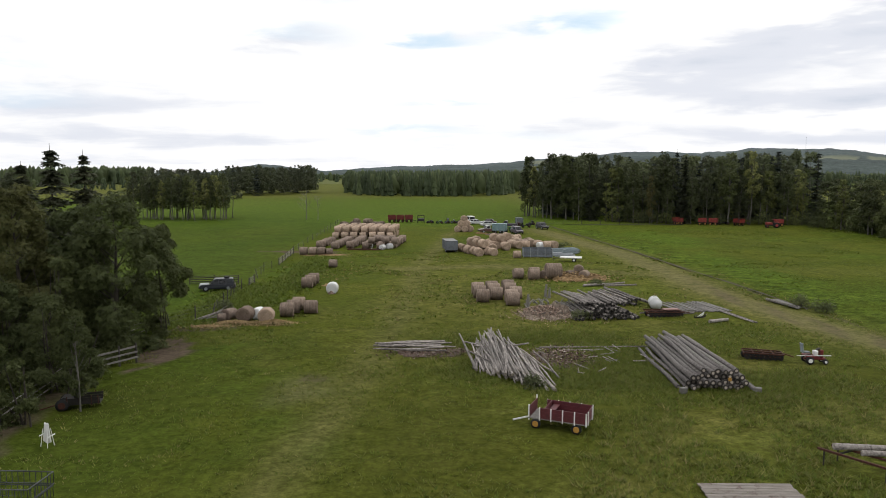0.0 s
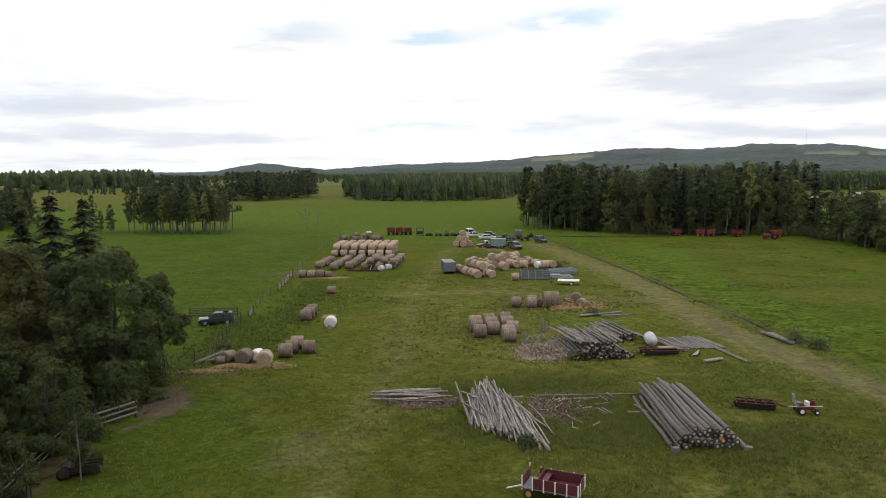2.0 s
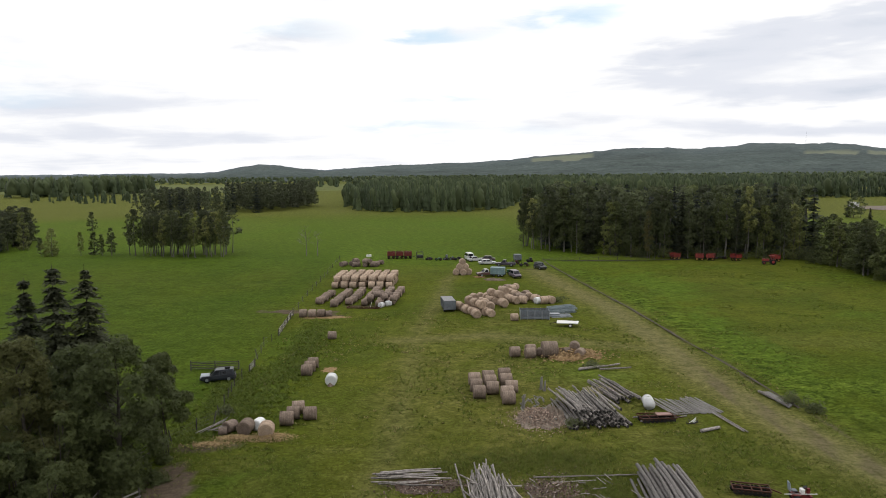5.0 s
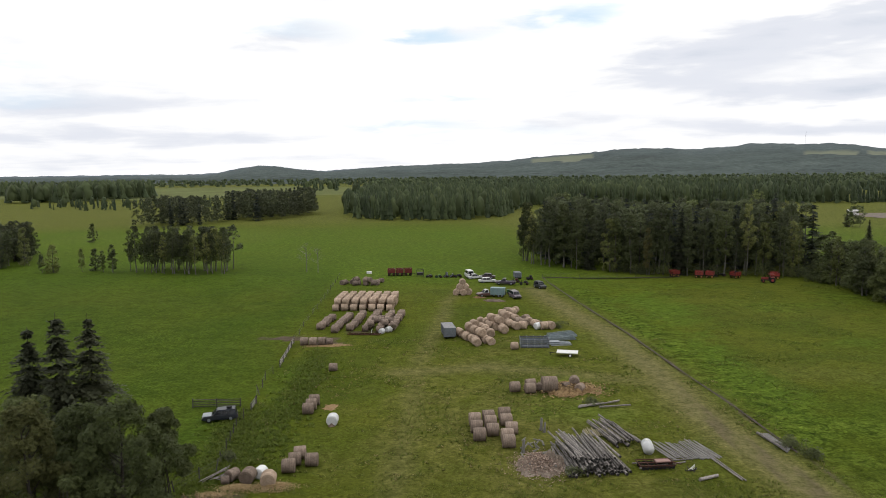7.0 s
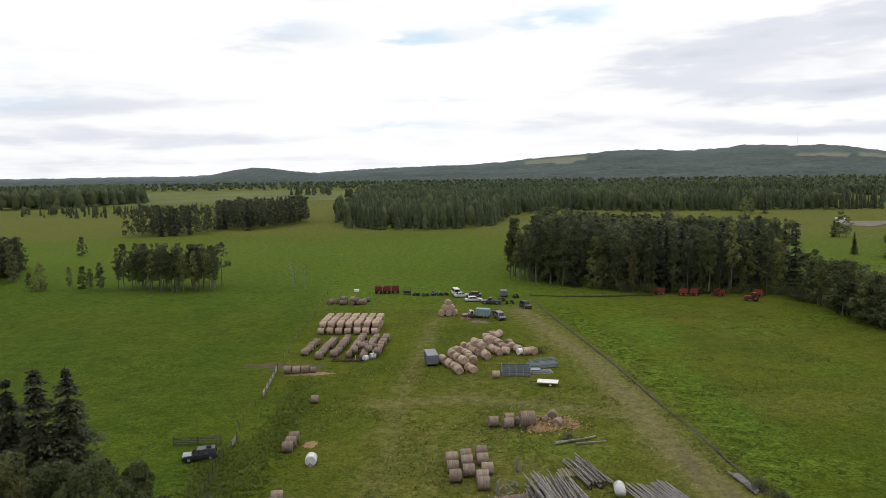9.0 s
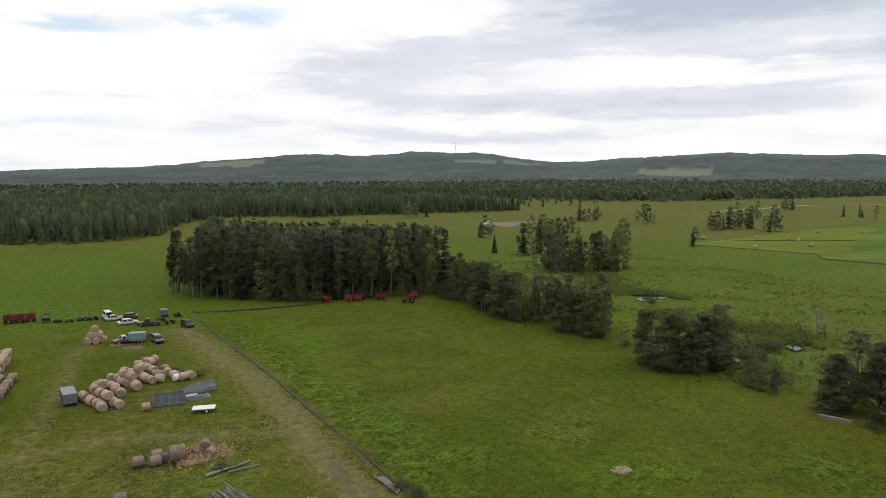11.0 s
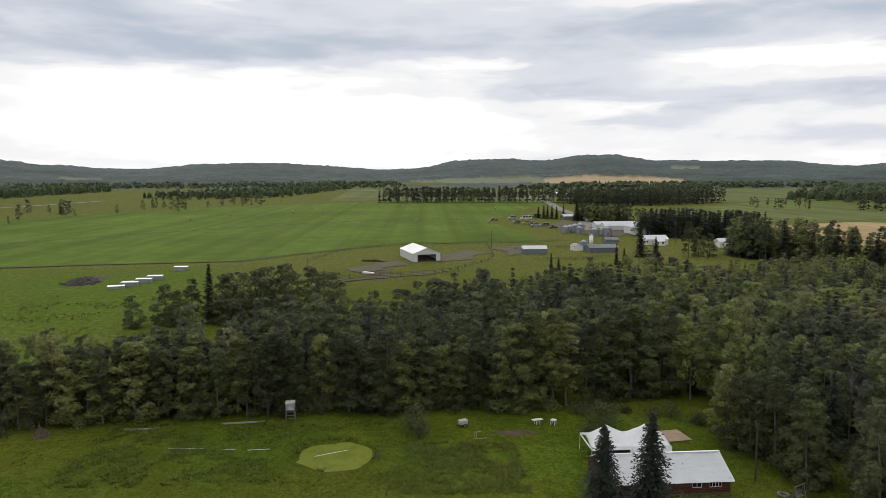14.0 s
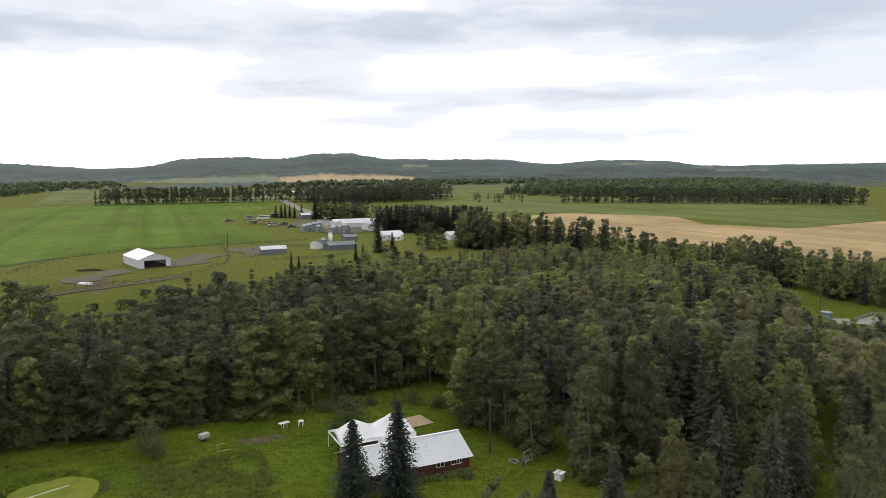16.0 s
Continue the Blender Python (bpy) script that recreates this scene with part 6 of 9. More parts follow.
for x, y in ((4.4, 81.9), (4.5, 79.4), (4.7, 76.9), (6.1, 82.8), (6.2, 80.9), (6.3, 78.3), (8.1, 83.7), (8.1, 81.4), (8.5, 78.7), (7.8, 76.6), (7.8, 74.8)):
    bale("hay", x, y, 0, 3 + pyr.uniform(-4, 4), 1.03, "bales by the log pile")
# far meadow bales
fb = [(283.3, 230.5), (312.1, 223.2), (327.4, 241.9), (330.6, 250), (321, 262.1), (321.1, 280.1), (294.6, 273), (401, 256), (378.8, 268.2), (397.8, 270.3)]
for i in range(30):
    x, y = pyr.uniform(500, 860), pyr.uniform(-140, 290)
    if y < 0.9 * (860 - x) and x > 420 - y * 0.2:
        fb.append((x, y))
for x, y in fb:
    bale("fresh", x, y, 0.15, pyr.uniform(0, 180), 1.1, "meadow bales")


# ---- logs ----
def log_mesh(name, r0, r1, length, seed, mats, seg=9, bend=0.12):
    """A log along +y from the origin, its ends in a second material."""
    bm, rows = B(), []
    for k in range(5):
        t = k / 4
        r = r0 + (r1 - r0) * t
        cx, cz = 0.05 * noise.noise(Vector((t * 2, seed, 0))) * length * bend, 0.05 * noise.noise(Vector((t * 2, seed, 5))) * length * bend
        rows.append([bm.verts.new((cx + math.cos(i / seg * math.tau) * r * (1 + 0.1 * noise.noise(Vector((i, t * 3, seed)))), t * length, cz + math.sin(i / seg * math.tau) * r)) for i in range(seg)])
    for a, b in zip(rows, rows[1:]):
        for i in range(seg):
            f = bm.faces.new((a[i], b[i], b[(i + 1) % seg], a[(i + 1) % seg]))
            f.smooth = True
    for r in (rows[0], rows[-1][::-1]):
        bm.faces.new(r).material_index = 1
    me = bpy.data.meshes.new(name)
    bm.to_mesh(me)
    bm.free()
    for m in mats:
        me.materials.append(m)
    return me


def lay(mesh, parent, a, b, name="log"):
    """A log from a towards b, in its pile's own space."""
    ob = new(name, mesh)
    ob.parent = parent
    d = Vector(b) - Vector(a)
    ob.matrix_basis = Matrix.Translation(a) @ d.to_track_quat("Y", "Z").to_matrix().to_4x4() @ pose(0, 0, 0, 0, pyr.uniform(0, 360), 0)
    return ob


BIG = [log_mesh("log", 0.215 - 0.014 * i, 0.15 - 0.01 * i, 11.8 - 0.45 * i, i, (M_LOG, M_LOGEND), 10, 0.25) for i in range(5)]
pile = thing("log_pile", "long straight grey logs stacked with pale sawn ends", "log pile", at=(18.0, 44.9, 0), turn=1)
for layer, n in enumerate((10, 10, 9, 6)):
    for i in range(n):
        x = (i - (n - 1) / 2) * 0.415 + pyr.uniform(-0.06, 0.06) + (0.0, 0.05, 0.12, 0.45)[layer]
        z, y0 = 0.2 + layer * 0.335 + pyr.uniform(-0.03, 0.03), pyr.uniform(-0.35, 0.35) + layer * 0.1
        lay(pyr.choice(BIG), pile, (x, y0, z), (x * 0.93 + pyr.uniform(-0.22, 0.22) + 0.42, y0 + 12 + pyr.uniform(-0.6, 0.6), z * 0.86 + 0.12))
lay(BIG[4], pile, (-2.35, 0.2, 0.17), (-1.9, 12, 0.25))
lay(BIG[3], pile, (2.45, -0.3, 0.17), (2.75, 12, 0.2))
bm = rod(B(), (0.75, -0.46, 0.88), (0.75, -0.40, 0.88), 0.13, seg=10)
part("end_marker", bm, M_YELLOW, pile, "yellow paint on one log end")
block = solid("wood_block", box(B(), 0, 0, 0, 0.45, 0.3, 0.4, bevel=0.02), M_BOARD, "short grey block of timber beside the logs", "timber", at=(15.7, 44.3, 0), turn=10)
solid("wood_block", box(B(), 0, 0, 0, 0.55, 0.35, 0.3, bevel=0.02), M_BOARD, "short grey block of timber beside the logs", "timber", at=(20.6, 44.6, 0), turn=-20)

POLES = [log_mesh("pole", 0.125 - 0.012 * i, 0.06, 7.4 - 0.55 * i, i * 7.3 + 20, (M_POLE, M_CUT), 7, 0.9) for i in range(7)]
heap = thing("pole_heap", "untidy heap of bleached crooked poles", "pole heap", at=(5.0, 51.0, 0))
for i in range(128):
    t = min(1.0, max(0.0, pyr.gauss(0.52, 0.27)))
    hump = math.sin(math.pi * (0.12 + 0.76 * t))
    k = pyr.random() ** 0.6
    a = (-2.3 + 4.6 * t + pyr.gauss(0, 0.28), -1.6 - 4.6 * t * pyr.uniform(0.55, 1.05) + pyr.gauss(0, 0.35), 0.08 + 0.5 * hump * k * pyr.random())
    b = (-2.3 + 3.3 * t + pyr.gauss(0, 0.32), 2.0 + 2.2 * hump + pyr.gauss(0, 0.5), 0.25 + 1.75 * hump * k)
    lay(pyr.choice(POLES), heap, a, b, "pole")
for x0, y0, x1, y1, z1 in ((-3.1, 4.2, 1.2, -1.4, 1.0), (-2.4, 2.6, 2.6, -0.4, 1.7), (-2.9, 1.2, 0.4, -3.4, 0.5), (2.9, -2.6, -0.8, 3.4, 1.9), (3.1, -3.6, 1.6, 3.4, 1.2), (-1.6, -3.0, -2.4, 3.6, 0.9)):
    lay(POLES[5], heap, (x0, y0, 0.9 if y0 > 1 else 0.12), (x1, y1, z1), "pole")
flatpoles = thing("pole_row", "loose grey poles lying flat in the grass", "poles", at=(-1.4, 56.0, 0))
for i in range(13):
    y = pyr.uniform(-1.7, 1.6)
    lay(pyr.choice(POLES[4:]), flatpoles, (-3.4 + pyr.uniform(-0.6, 1.2), y, 0.1 + pyr.uniform(0, 0.2)), (4.0, y + pyr.uniform(-0.6, 1.3), 0.12 + pyr.uniform(0, 0.25)), "pole")
scrap = thing("scattered_poles", "thin grey poles scattered over bark litter", "poles", at=(10.5, 53.0, 0))
for i in range(26):
    x, y, a = pyr.uniform(-3, 6), pyr.uniform(-4.5, 3), pyr.uniform(0, math.tau)
    l = pyr.uniform(0.5, 1.3)
    bm = rod(B(), (x, y, 0.08), (x + l * math.cos(a), y + l * math.sin(a), 0.1 + pyr.uniform(0, 0.25)), 0.05, 0.035, 6)
    part("stick", bm, M_POLE, scrap)
for y, x0, x1 in ((3.0, -2.5, 6.8), (2.0, -1, 2.6), (-1.2, 4.0, 6.4)):
    part("stick", rod(B(), (x0, y, 0.1), (x1, y + 0.3, 0.12), 0.07, 0.05, 7), M_POLE, scrap)
loose("bark_litter", 9.6, 53.0, 3.0, 3.6, 0.14, M_BARKLITTER, "brown bark litter on the ground", "bark", seed=11, n=22, sharp=0.6)
loose("bark_litter", -0.8, 55.0, 3.6, 1.6, 0.08, M_BARKLITTER, "brown bark litter on the ground", "bark", seed=12, n=18, sharp=0.6)

OLD = [log_mesh("log", 0.16 - 0.015 * i, 0.11 - 0.01 * i, 8.4 - 0.7 * i, i + 40, (M_OLDLOG, M_DARKEND), 8, 0.3) for i in range(4)]
oldpile = thing("log_pile", "slumped pile of dark grey old logs", "log pile", at=(16.2, 67.2, 0), turn=7)
for layer, n in enumerate((22, 19, 15, 11, 7)):
    for i in range(n):
        x = (i - (n - 1) / 2) * 0.30 + pyr.uniform(-0.08, 0.08)
        z, y0 = 0.15 + layer * 0.27, pyr.uniform(-0.5, 0.7) + layer * 0.15
        lay(pyr.choice(OLD), oldpile, (x, y0, z), (x * 0.9 + pyr.uniform(-0.35, 0.35), y0 + 8, z + pyr.uniform(-0.1, 0.12)))
for i in range(16):
    x = pyr.uniform(-2.6, 2.4)
    lay(pyr.choice(OLD[1:]), oldpile, (x, pyr.uniform(0.5, 2.5), 1.45), (x + pyr.uniform(-1.2, 0.8), 9, 1.3))
small = thing("log_pile", "small pile of grey logs with a few peeled ones", "log pile", at=(20.9, 74.2, 0), turn=14)
for i in range(17):
    x, z = pyr.uniform(-1.4, 1.2), pyr.choice((0.15, 0.42, 0.68))
    lay(OLD[3] if pyr.random() < 0.5 else OLD[2], small, (x, pyr.uniform(0, 0.8), z), (x + pyr.uniform(-0.3, 0.3), 6, z + 0.1))
lay(BIG[3], small, (1.75, -1.6, 0.2), (1.0, 6, 0.5))
M_PEELED = surf("peeled_wood", (0.34, 0.29, 0.17), (0.46, 0.40, 0.26), 2.0, 0.85, vary=0.3)
offcuts = thing("offcut_heap", "pale yellow peeled offcuts in a row", "firewood", at=(18.6, 77.9, 0))
for i in range(16):
    x = -1.6 + i * 0.24
    part("offcut", rod(B(), (x, -0.6, 0.12), (x - 0.3, 0.5 + pyr.uniform(-0.2, 0.2), 0.5 + pyr.uniform(0, 0.2)), 0.09, 0.08, 7), M_PEELED, offcuts)
loose("mulch_mound", 10.4, 69.8, 3.1, 3.4, 0.55, M_CHIPS, "spread heap of pale splintered bark mulch", "mulch", seed=14, n=26, sharp=0.7)
loose("mulch_mound", 11.9, 70.6, 1.6, 2.6, 0.95, M_CHIPS, "spread heap of pale splintered bark mulch", "mulch", 15, seed=15, n=18, sharp=0.7)


def litter(x, y, rx, ry, h, n, size, material, label, category, seed):
    """Loose flakes strewn over a patch, as one heap."""
    g = np.random.default_rng(seed)
    px, py = g.normal(size=n) * rx * 0.5, g.normal(size=n) * ry * 0.5
    d = np.hypot(px / rx, py / ry)
    pts = np.stack([x + px, y + py, 0.06 + h * np.maximum(0, 1 - d) ** 0.7 * g.uniform(0.75, 1.15, n)], 1)
    v, f = leaves(g, pts, g.normal(size=(n, 3)) * 0.5 + np.array([0, 0, 1.0]), size)
    tagged(new("litter", mesh_from("litter", v, f, material)), label, category, kind="stuff")


litter(10.6, 69.9, 2.9, 3.2, 0.8, 3000, 0.075, M_FLAKES, "pale and brown splinters of bark", "bark", 91)
litter(9.8, 53.2, 3.4, 3.8, 0.16, 1500, 0.08, M_BARKFLAKES, "reddish brown bark flakes on the ground", "bark", 92)
litter(-0.6, 54.6, 3.8, 1.8, 0.1, 700, 0.08, M_BARKFLAKES, "reddish brown bark flakes on the ground", "bark", 93)
M_WISPS = flake_mat("straw_wisps", [(0.0, (0.13, 0.085, 0.045)), (0.6, (0.25, 0.17, 0.09)), (1.0, (0.42, 0.30, 0.16))])
litter(17.9, 94.6, 5.0, 3.3, 0.8, 2200, 0.11, M_WISPS, "loose brown hay strewn round the bales", "hay", 94)
M_PALEWISPS = flake_mat("pale_straw_wisps", [(0.0, (0.20, 0.140, 0.07)), (0.5, (0.30, 0.215, 0.11)), (1.0, (0.42, 0.32, 0.18))])
litter(-15.9, 65.6, 1.9, 1.0, 0.35, 2600, 0.06, M_PALEWISPS, "golden straw trampled beside the bales", "hay", 95)
litter(-19.3, 65.4, 2.0, 0.9, 0.30, 2200, 0.06, M_PALEWISPS, "golden straw trampled beside the bales", "hay", 96)
litter(-21.4, 64.0, 2.0, 0.7, 0.12, 1300, 0.06, M_PALEWISPS, "golden straw trampled beside the bales", "hay", 97)
stumps = thing("split_wood", "splintered grey stump pieces standing on the chips", "firewood", at=(10.5, 72, 0))
for i in range(26):
    x, y, a = pyr.uniform(-1.6, 2.4), pyr.uniform(-3.4, 3.8), pyr.uniform(0, math.tau)
    part("split", rough_up(rod(B(), (x, y, 0.3), (x + 0.6 * math.cos(a), y + 0.6 * math.sin(a), pyr.uniform(0.4, 0.8)), 0.11, 0.06, 7), 0.04, 3), M_DEADWOOD, stumps)
for x, y, h in ((-1.3, 1.2, 1.5), (1.5, 7.6, 1.5), (1.8, 7.0, 1.2)):
    part("split", rough_up(rod(B(), (x, y, -0.05), (x + 0.08, y, h), 0.2, 0.1, 8), 0.06, 3), M_DEADWOOD, stumps)
boards = thing("board_stack", "grey boards and slabs spread in a row", "timber", at=(26, 72.6, 0))
for i in range(30):
    x = -2.7 + i * 0.19
    part("board", beam(B(), (x + 0.9, -2.1 + pyr.uniform(-0.3, 0.3) + abs(i - 15) * 0.02, 0.12 + pyr.uniform(0, 0.12)), (x - 0.4 + pyr.uniform(-0.2, 0.2), 2.0 + pyr.uniform(-0.5, 0.5), 0.3 + pyr.uniform(0, 0.12)), 0.15, 0.06), M_BOARD, boards)
for (x0, y0), (x1, y1) in (((1.5, 3.2), (3.6, -7.0)), ((1.9, 3.0), (3.9, -7.2)), ((-6, -3.0), (1.0, -1.8)), ((-5.6, -4.2), (-0.4, -2.6))):
    part("board", rod(B(), (x0, y0, 0.2), (x1, y1, 0.12), 0.09, 0.07, 7), M_POLE, boards)
tank = thing("tank", "white horizontal plastic tank lying beside the boards", "tank", at=(22.5, 72.9, 0), turn=-8)
bm = rod(B(), (0, -0.95, 0.62), (0, 0.95, 0.62), 0.6, seg=20)
bmesh.ops.bevel(bm, geom=[e for e in bm.edges if len(e.link_faces) == 2 and e.calc_face_angle() > 1], offset=0.12, segments=2, affect="EDGES")
smooth(part("shell", bm, M_WRAP, tank))
part("lid", rod(B(), (0, 0.2, 1.18), (0, 0.2, 1.28), 0.2, seg=12), M_WHITE, tank)
for x in (-0.35, 0.35):
    part("foot", box(B(), x, 0, 0, 0.12, 1.2, 0.12), M_IRON, tank)
solid("log", rod(B(), (25.5, 65.7, 0.17), (27.6, 66.6, 0.17), 0.17, 0.15, 10), M_POLE, "pale peeled log lying alone on the grass", "log")
solid("log", rod(B(), (36.4, 77.6, 0.15), (37.2, 72.4, 0.2), 0.16, 0.12, 9), M_POLE, "grey log lying beside the track", "log")
slabs = thing("slab_stack", "grey slabs lying beside the fence", "timber", at=(37.0, 74.6, 0))
for i in range(5):
    part("board", beam(B(), (0.1 + i * 0.16, -2.6 + i * 0.2, 0.16), (-0.5 + i * 0.22, 2.6, 0.2), 0.16, 0.08), M_BOARD, slabs)
slabs = thing("slab_stack", "grey slabs lying in the grass", "timber", at=(21, 87.8, 0))
for a, b in (((-3.2, -0.8), (2.4, 1.2)), ((-3.0, -0.3), (0.5, 0.6)), ((-0.5, -0.8), (3.6, -0.3)), ((1.2, 0.9), (2.6, 1.5))):
    part("board", rod(B(), (*a, 0.15), (*b, 0.2), 0.13, 0.1, 7), M_POLE, slabs)


# ---- wheels, wagon, small machines ----
def wheel(parent, x, y, r, w, rim_mat, rim=0.55, label=""):
    """A wheel with its axis along y: tyre with a rim set into it."""
    bm = rod(B(), (x, y - w / 2, r), (x, y + w / 2, r), r, seg=18)
    bmesh.ops.bevel(bm, geom=[e for e in bm.edges if e.calc_face_angle(0) > 1], offset=r * 0.12, segments=2, affect="EDGES")
    tyre = part("wheel", smooth_bm(bm), M_TYRE, parent, label)
    part("rim", rod(B(), (x, y - w / 2 - 0.012, r), (x, y + w / 2 + 0.012, r), r * rim, seg=14), rim_mat, tyre)
    return tyre


def smooth_bm(bm):
    for f in bm.faces:
        f.smooth = True
    return bm


wagon = thing("farm_wagon", "maroon wooden farm wagon with white stakes and yellow wheels", "wagon", at=(5.32, 38.95, 0), turn=-24.2)
for x in (0.35, 2.65):
    for y in (-0.78, 0.78):
        wheel(wagon, x, y, 0.28, 0.17, M_YELLOW, 0.62)
    part("axle", beam(B(), (x, -0.75, 0.32), (x, 0.75, 0.32), 0.1, 0.1), M_IRON, wagon)
part("reach", beam(B(), (-0.2, 0, 0.42), (3.0, 0, 0.42), 0.1, 0.12), M_BOARD, wagon)
part("floor", box(B(), 1.55, 0, 0.55, 3.3, 1.62, 0.07), M_BOARD, wagon, "grey board floor")
for y in (-0.8, 0.8):
    for z in (0.62, 0.82, 1.02):
        part("side_board", box(B(), 1.88, y, z, 2.64, 0.04, 0.198, bevel=0.003), M_MAROON, wagon)
    for x in (0.58, 1.22, 1.88, 2.54, 3.18):
        part("stake", box(B(), x, y * 1.035, 0.5, 0.07, 0.05, 0.74), M_WHITE, wagon, "white stake")
for x in (0.85, 3.18):
    for z in (0.62, 0.82, 1.02):
        part("end_board", box(B(), x, 0, z, 0.04, 1.56, 0.198, bevel=0.003), M_MAROON, wagon)
for y in (-0.5, 0.5):
    part("stake", box(B(), 3.225, y, 0.5, 0.05, 0.07, 0.74), M_WHITE, wagon, "white stake")
for z in (0.62, 0.83, 1.04):
    part("headboard", box(B(), -0.02, 0, z, 0.04, 1.5, 0.208, bevel=0.003), M_MAROON, wagon)
for y in (-0.76, 0.76):
    part("stake", box(B(), -0.05, y, 0.45, 0.06, 0.07, 0.98 if y > 0 else 0.86), M_WHITE, wagon, "white stake")
part("bed_lining", box(B(), 2.02, 0, 0.625, 2.3, 1.54, 0.02), M_MAROON, wagon)
part("seat_board", box(B(), 1.15, 0.1, 0.98, 0.34, 1.3, 0.05), M_MAROON, wagon)
part("drawbar", beam(B(), (-0.1, 0, 0.42), (-1.15, -0.25, 0.12), 0.07, 0.07), M_WHITE, wagon, "pale wooden drawbar")

trac = thing("lawn_tractor", "small red lawn tractor with a white seat", "tractor", at=(27.5, 51.6, 0), turn=-4)
for y in (-0.42, 0.42):
    wheel(trac, 0, y, 0.29, 0.22, M_WHITE, 0.55)
    wheel(trac, 1.15, y * 0.85, 0.2, 0.14, M_WHITE, 0.5)
part("frame", box(B(), 0.5, 0, 0.3, 1.5, 0.3, 0.12), M_DARKRED, trac)
part("fender", box(B(), 0.0, 0, 0.58, 0.62, 0.95, 0.06, bevel=0.02), M_DARKRED, trac)
part("hood", box(B(), 0.52, 0, 0.64, 0.3, 0.42, 0.34, bevel=0.04), M_WHITE, trac, "white cowl")
part("front_axle", beam(B(), (1.15, -0.35, 0.22), (1.15, 0.35, 0.22), 0.06, 0.06), M_IRON, trac)
part("steering_post", rod(B(), (0.85, 0, 0.45), (0.72, 0, 1.1), 0.03, seg=6), M_DARKRED, trac)
part("steering_wheel", rod(B(), (0.72, 0, 1.08), (0.70, 0, 1.12), 0.17, seg=12), M_IRON, trac)
seat = part("seat", box(B(), -0.1, 0, 0.8, 0.42, 0.45, 0.1, bevel=0.03), M_GREYPAINT, trac, "grey-blue cushion")
M_SEAT = surf("faded_blue_vinyl", (0.26, 0.31, 0.35), (0.38, 0.43, 0.47), 3.0, 0.6, vary=0.1)
part("backrest", box(B(), -0.33, 0, 0.85, 0.09, 0.48, 0.74, Matrix.Rotation(-0.12, 4, "Y"), bevel=0.03), M_SEAT, trac, "faded blue-grey backrest")
part("side_panel", box(B(), 0.35, 0, 0.34, 0.75, 0.42, 0.3, bevel=0.02), M_DARKRED, trac)
part("column", box(B(), 0.98, 0, 0.4, 0.22, 0.2, 0.62, bevel=0.02), M_DARKRED, trac)
part("boom", beam(B(), (-0.9, -0.25, 0.62), (1.6, -0.2, 0.64), 0.05, 0.05), M_WHITE, trac, "white pipe across the tractor")
part("lever", rod(B(), (0.95, 0.2, 0.4), (0.9, 0.25, 1.15), 0.025, seg=6), M_RUST, trac)


def harrow(x, y, turn, length, width, label):
    h = thing("disc_harrow", label, "farm implement", "farm implements", (x, y, 0), turn)
    for yy in (-width / 2, 0, width / 2):
        part("beam", beam(B(), (-length / 2, yy, 0.55), (length / 2, yy, 0.5), 0.09, 0.09), M_RUST, h)
    for i in range(5):
        xx = -length / 2 + length * i / 4
        part("crossbar", beam(B(), (xx, -width / 2, 0.5), (xx, width / 2, 0.5), 0.07, 0.07), M_RUST, h)
    for yy in (-width * 0.35, width * 0.35):
        for i in range(8):
            xx = -length * 0.42 + length * 0.84 * i / 7
            part("disc", rod(B(), (xx, yy - 0.02, 0.26), (xx + 0.03, yy + 0.02, 0.26), 0.26, 0.24, 12), M_IRON, h)
    part("axle", rod(B(), (-length * 0.45, -width * 0.35, 0.26), (length * 0.45, -width * 0.35, 0.26), 0.04, seg=6), M_RUST, h)
    for s in (-1, 1):
        wheel(h, s * length * 0.45, width * 0.1, 0.28, 0.16, M_RUST)
    part("hitch", beam(B(), (length / 2, 0, 0.5), (length / 2 + 0.8, -0.2, 0.3), 0.08, 0.08), M_RUST, h)


harrow(24.7, 52.9, -14, 2.8, 1.3, "rusty red disc harrow abandoned in the grass")
harrow(22.2, 69.0, 4, 3.6, 1.6, "rusty flat harrow frame by the boards")
solid("tarp", rough_up(box(B(), 0, 0, 0.35, 1.5, 0.7, 0.14, bevel=0.03), 0.04, 2), surf("faded_pink_tarp", (0.38, 0.20, 0.17), (0.55, 0.36, 0.32), 2.0, 0.7), "faded pink tarpaulin folded on the harrow", "tarpaulin", at=(22.9, 69.1, 0.25), turn=4)
junk = thing("scrap_heap", "dark twisted scrap metal in the grass", "scrap", at=(25.4, 68.0, 0))
for i in range(9):
    a = pyr.uniform(0, math.tau)
    part("bar", rod(B(), (pyr.uniform(-0.5, 0.5), pyr.uniform(-0.4, 0.4), 0.06), (0.6 * math.cos(a), 0.6 * math.sin(a), pyr.uniform(0.15, 0.55)), 0.05, 0.04, 6), M_IRON if i % 3 else M_WHITE, junk)


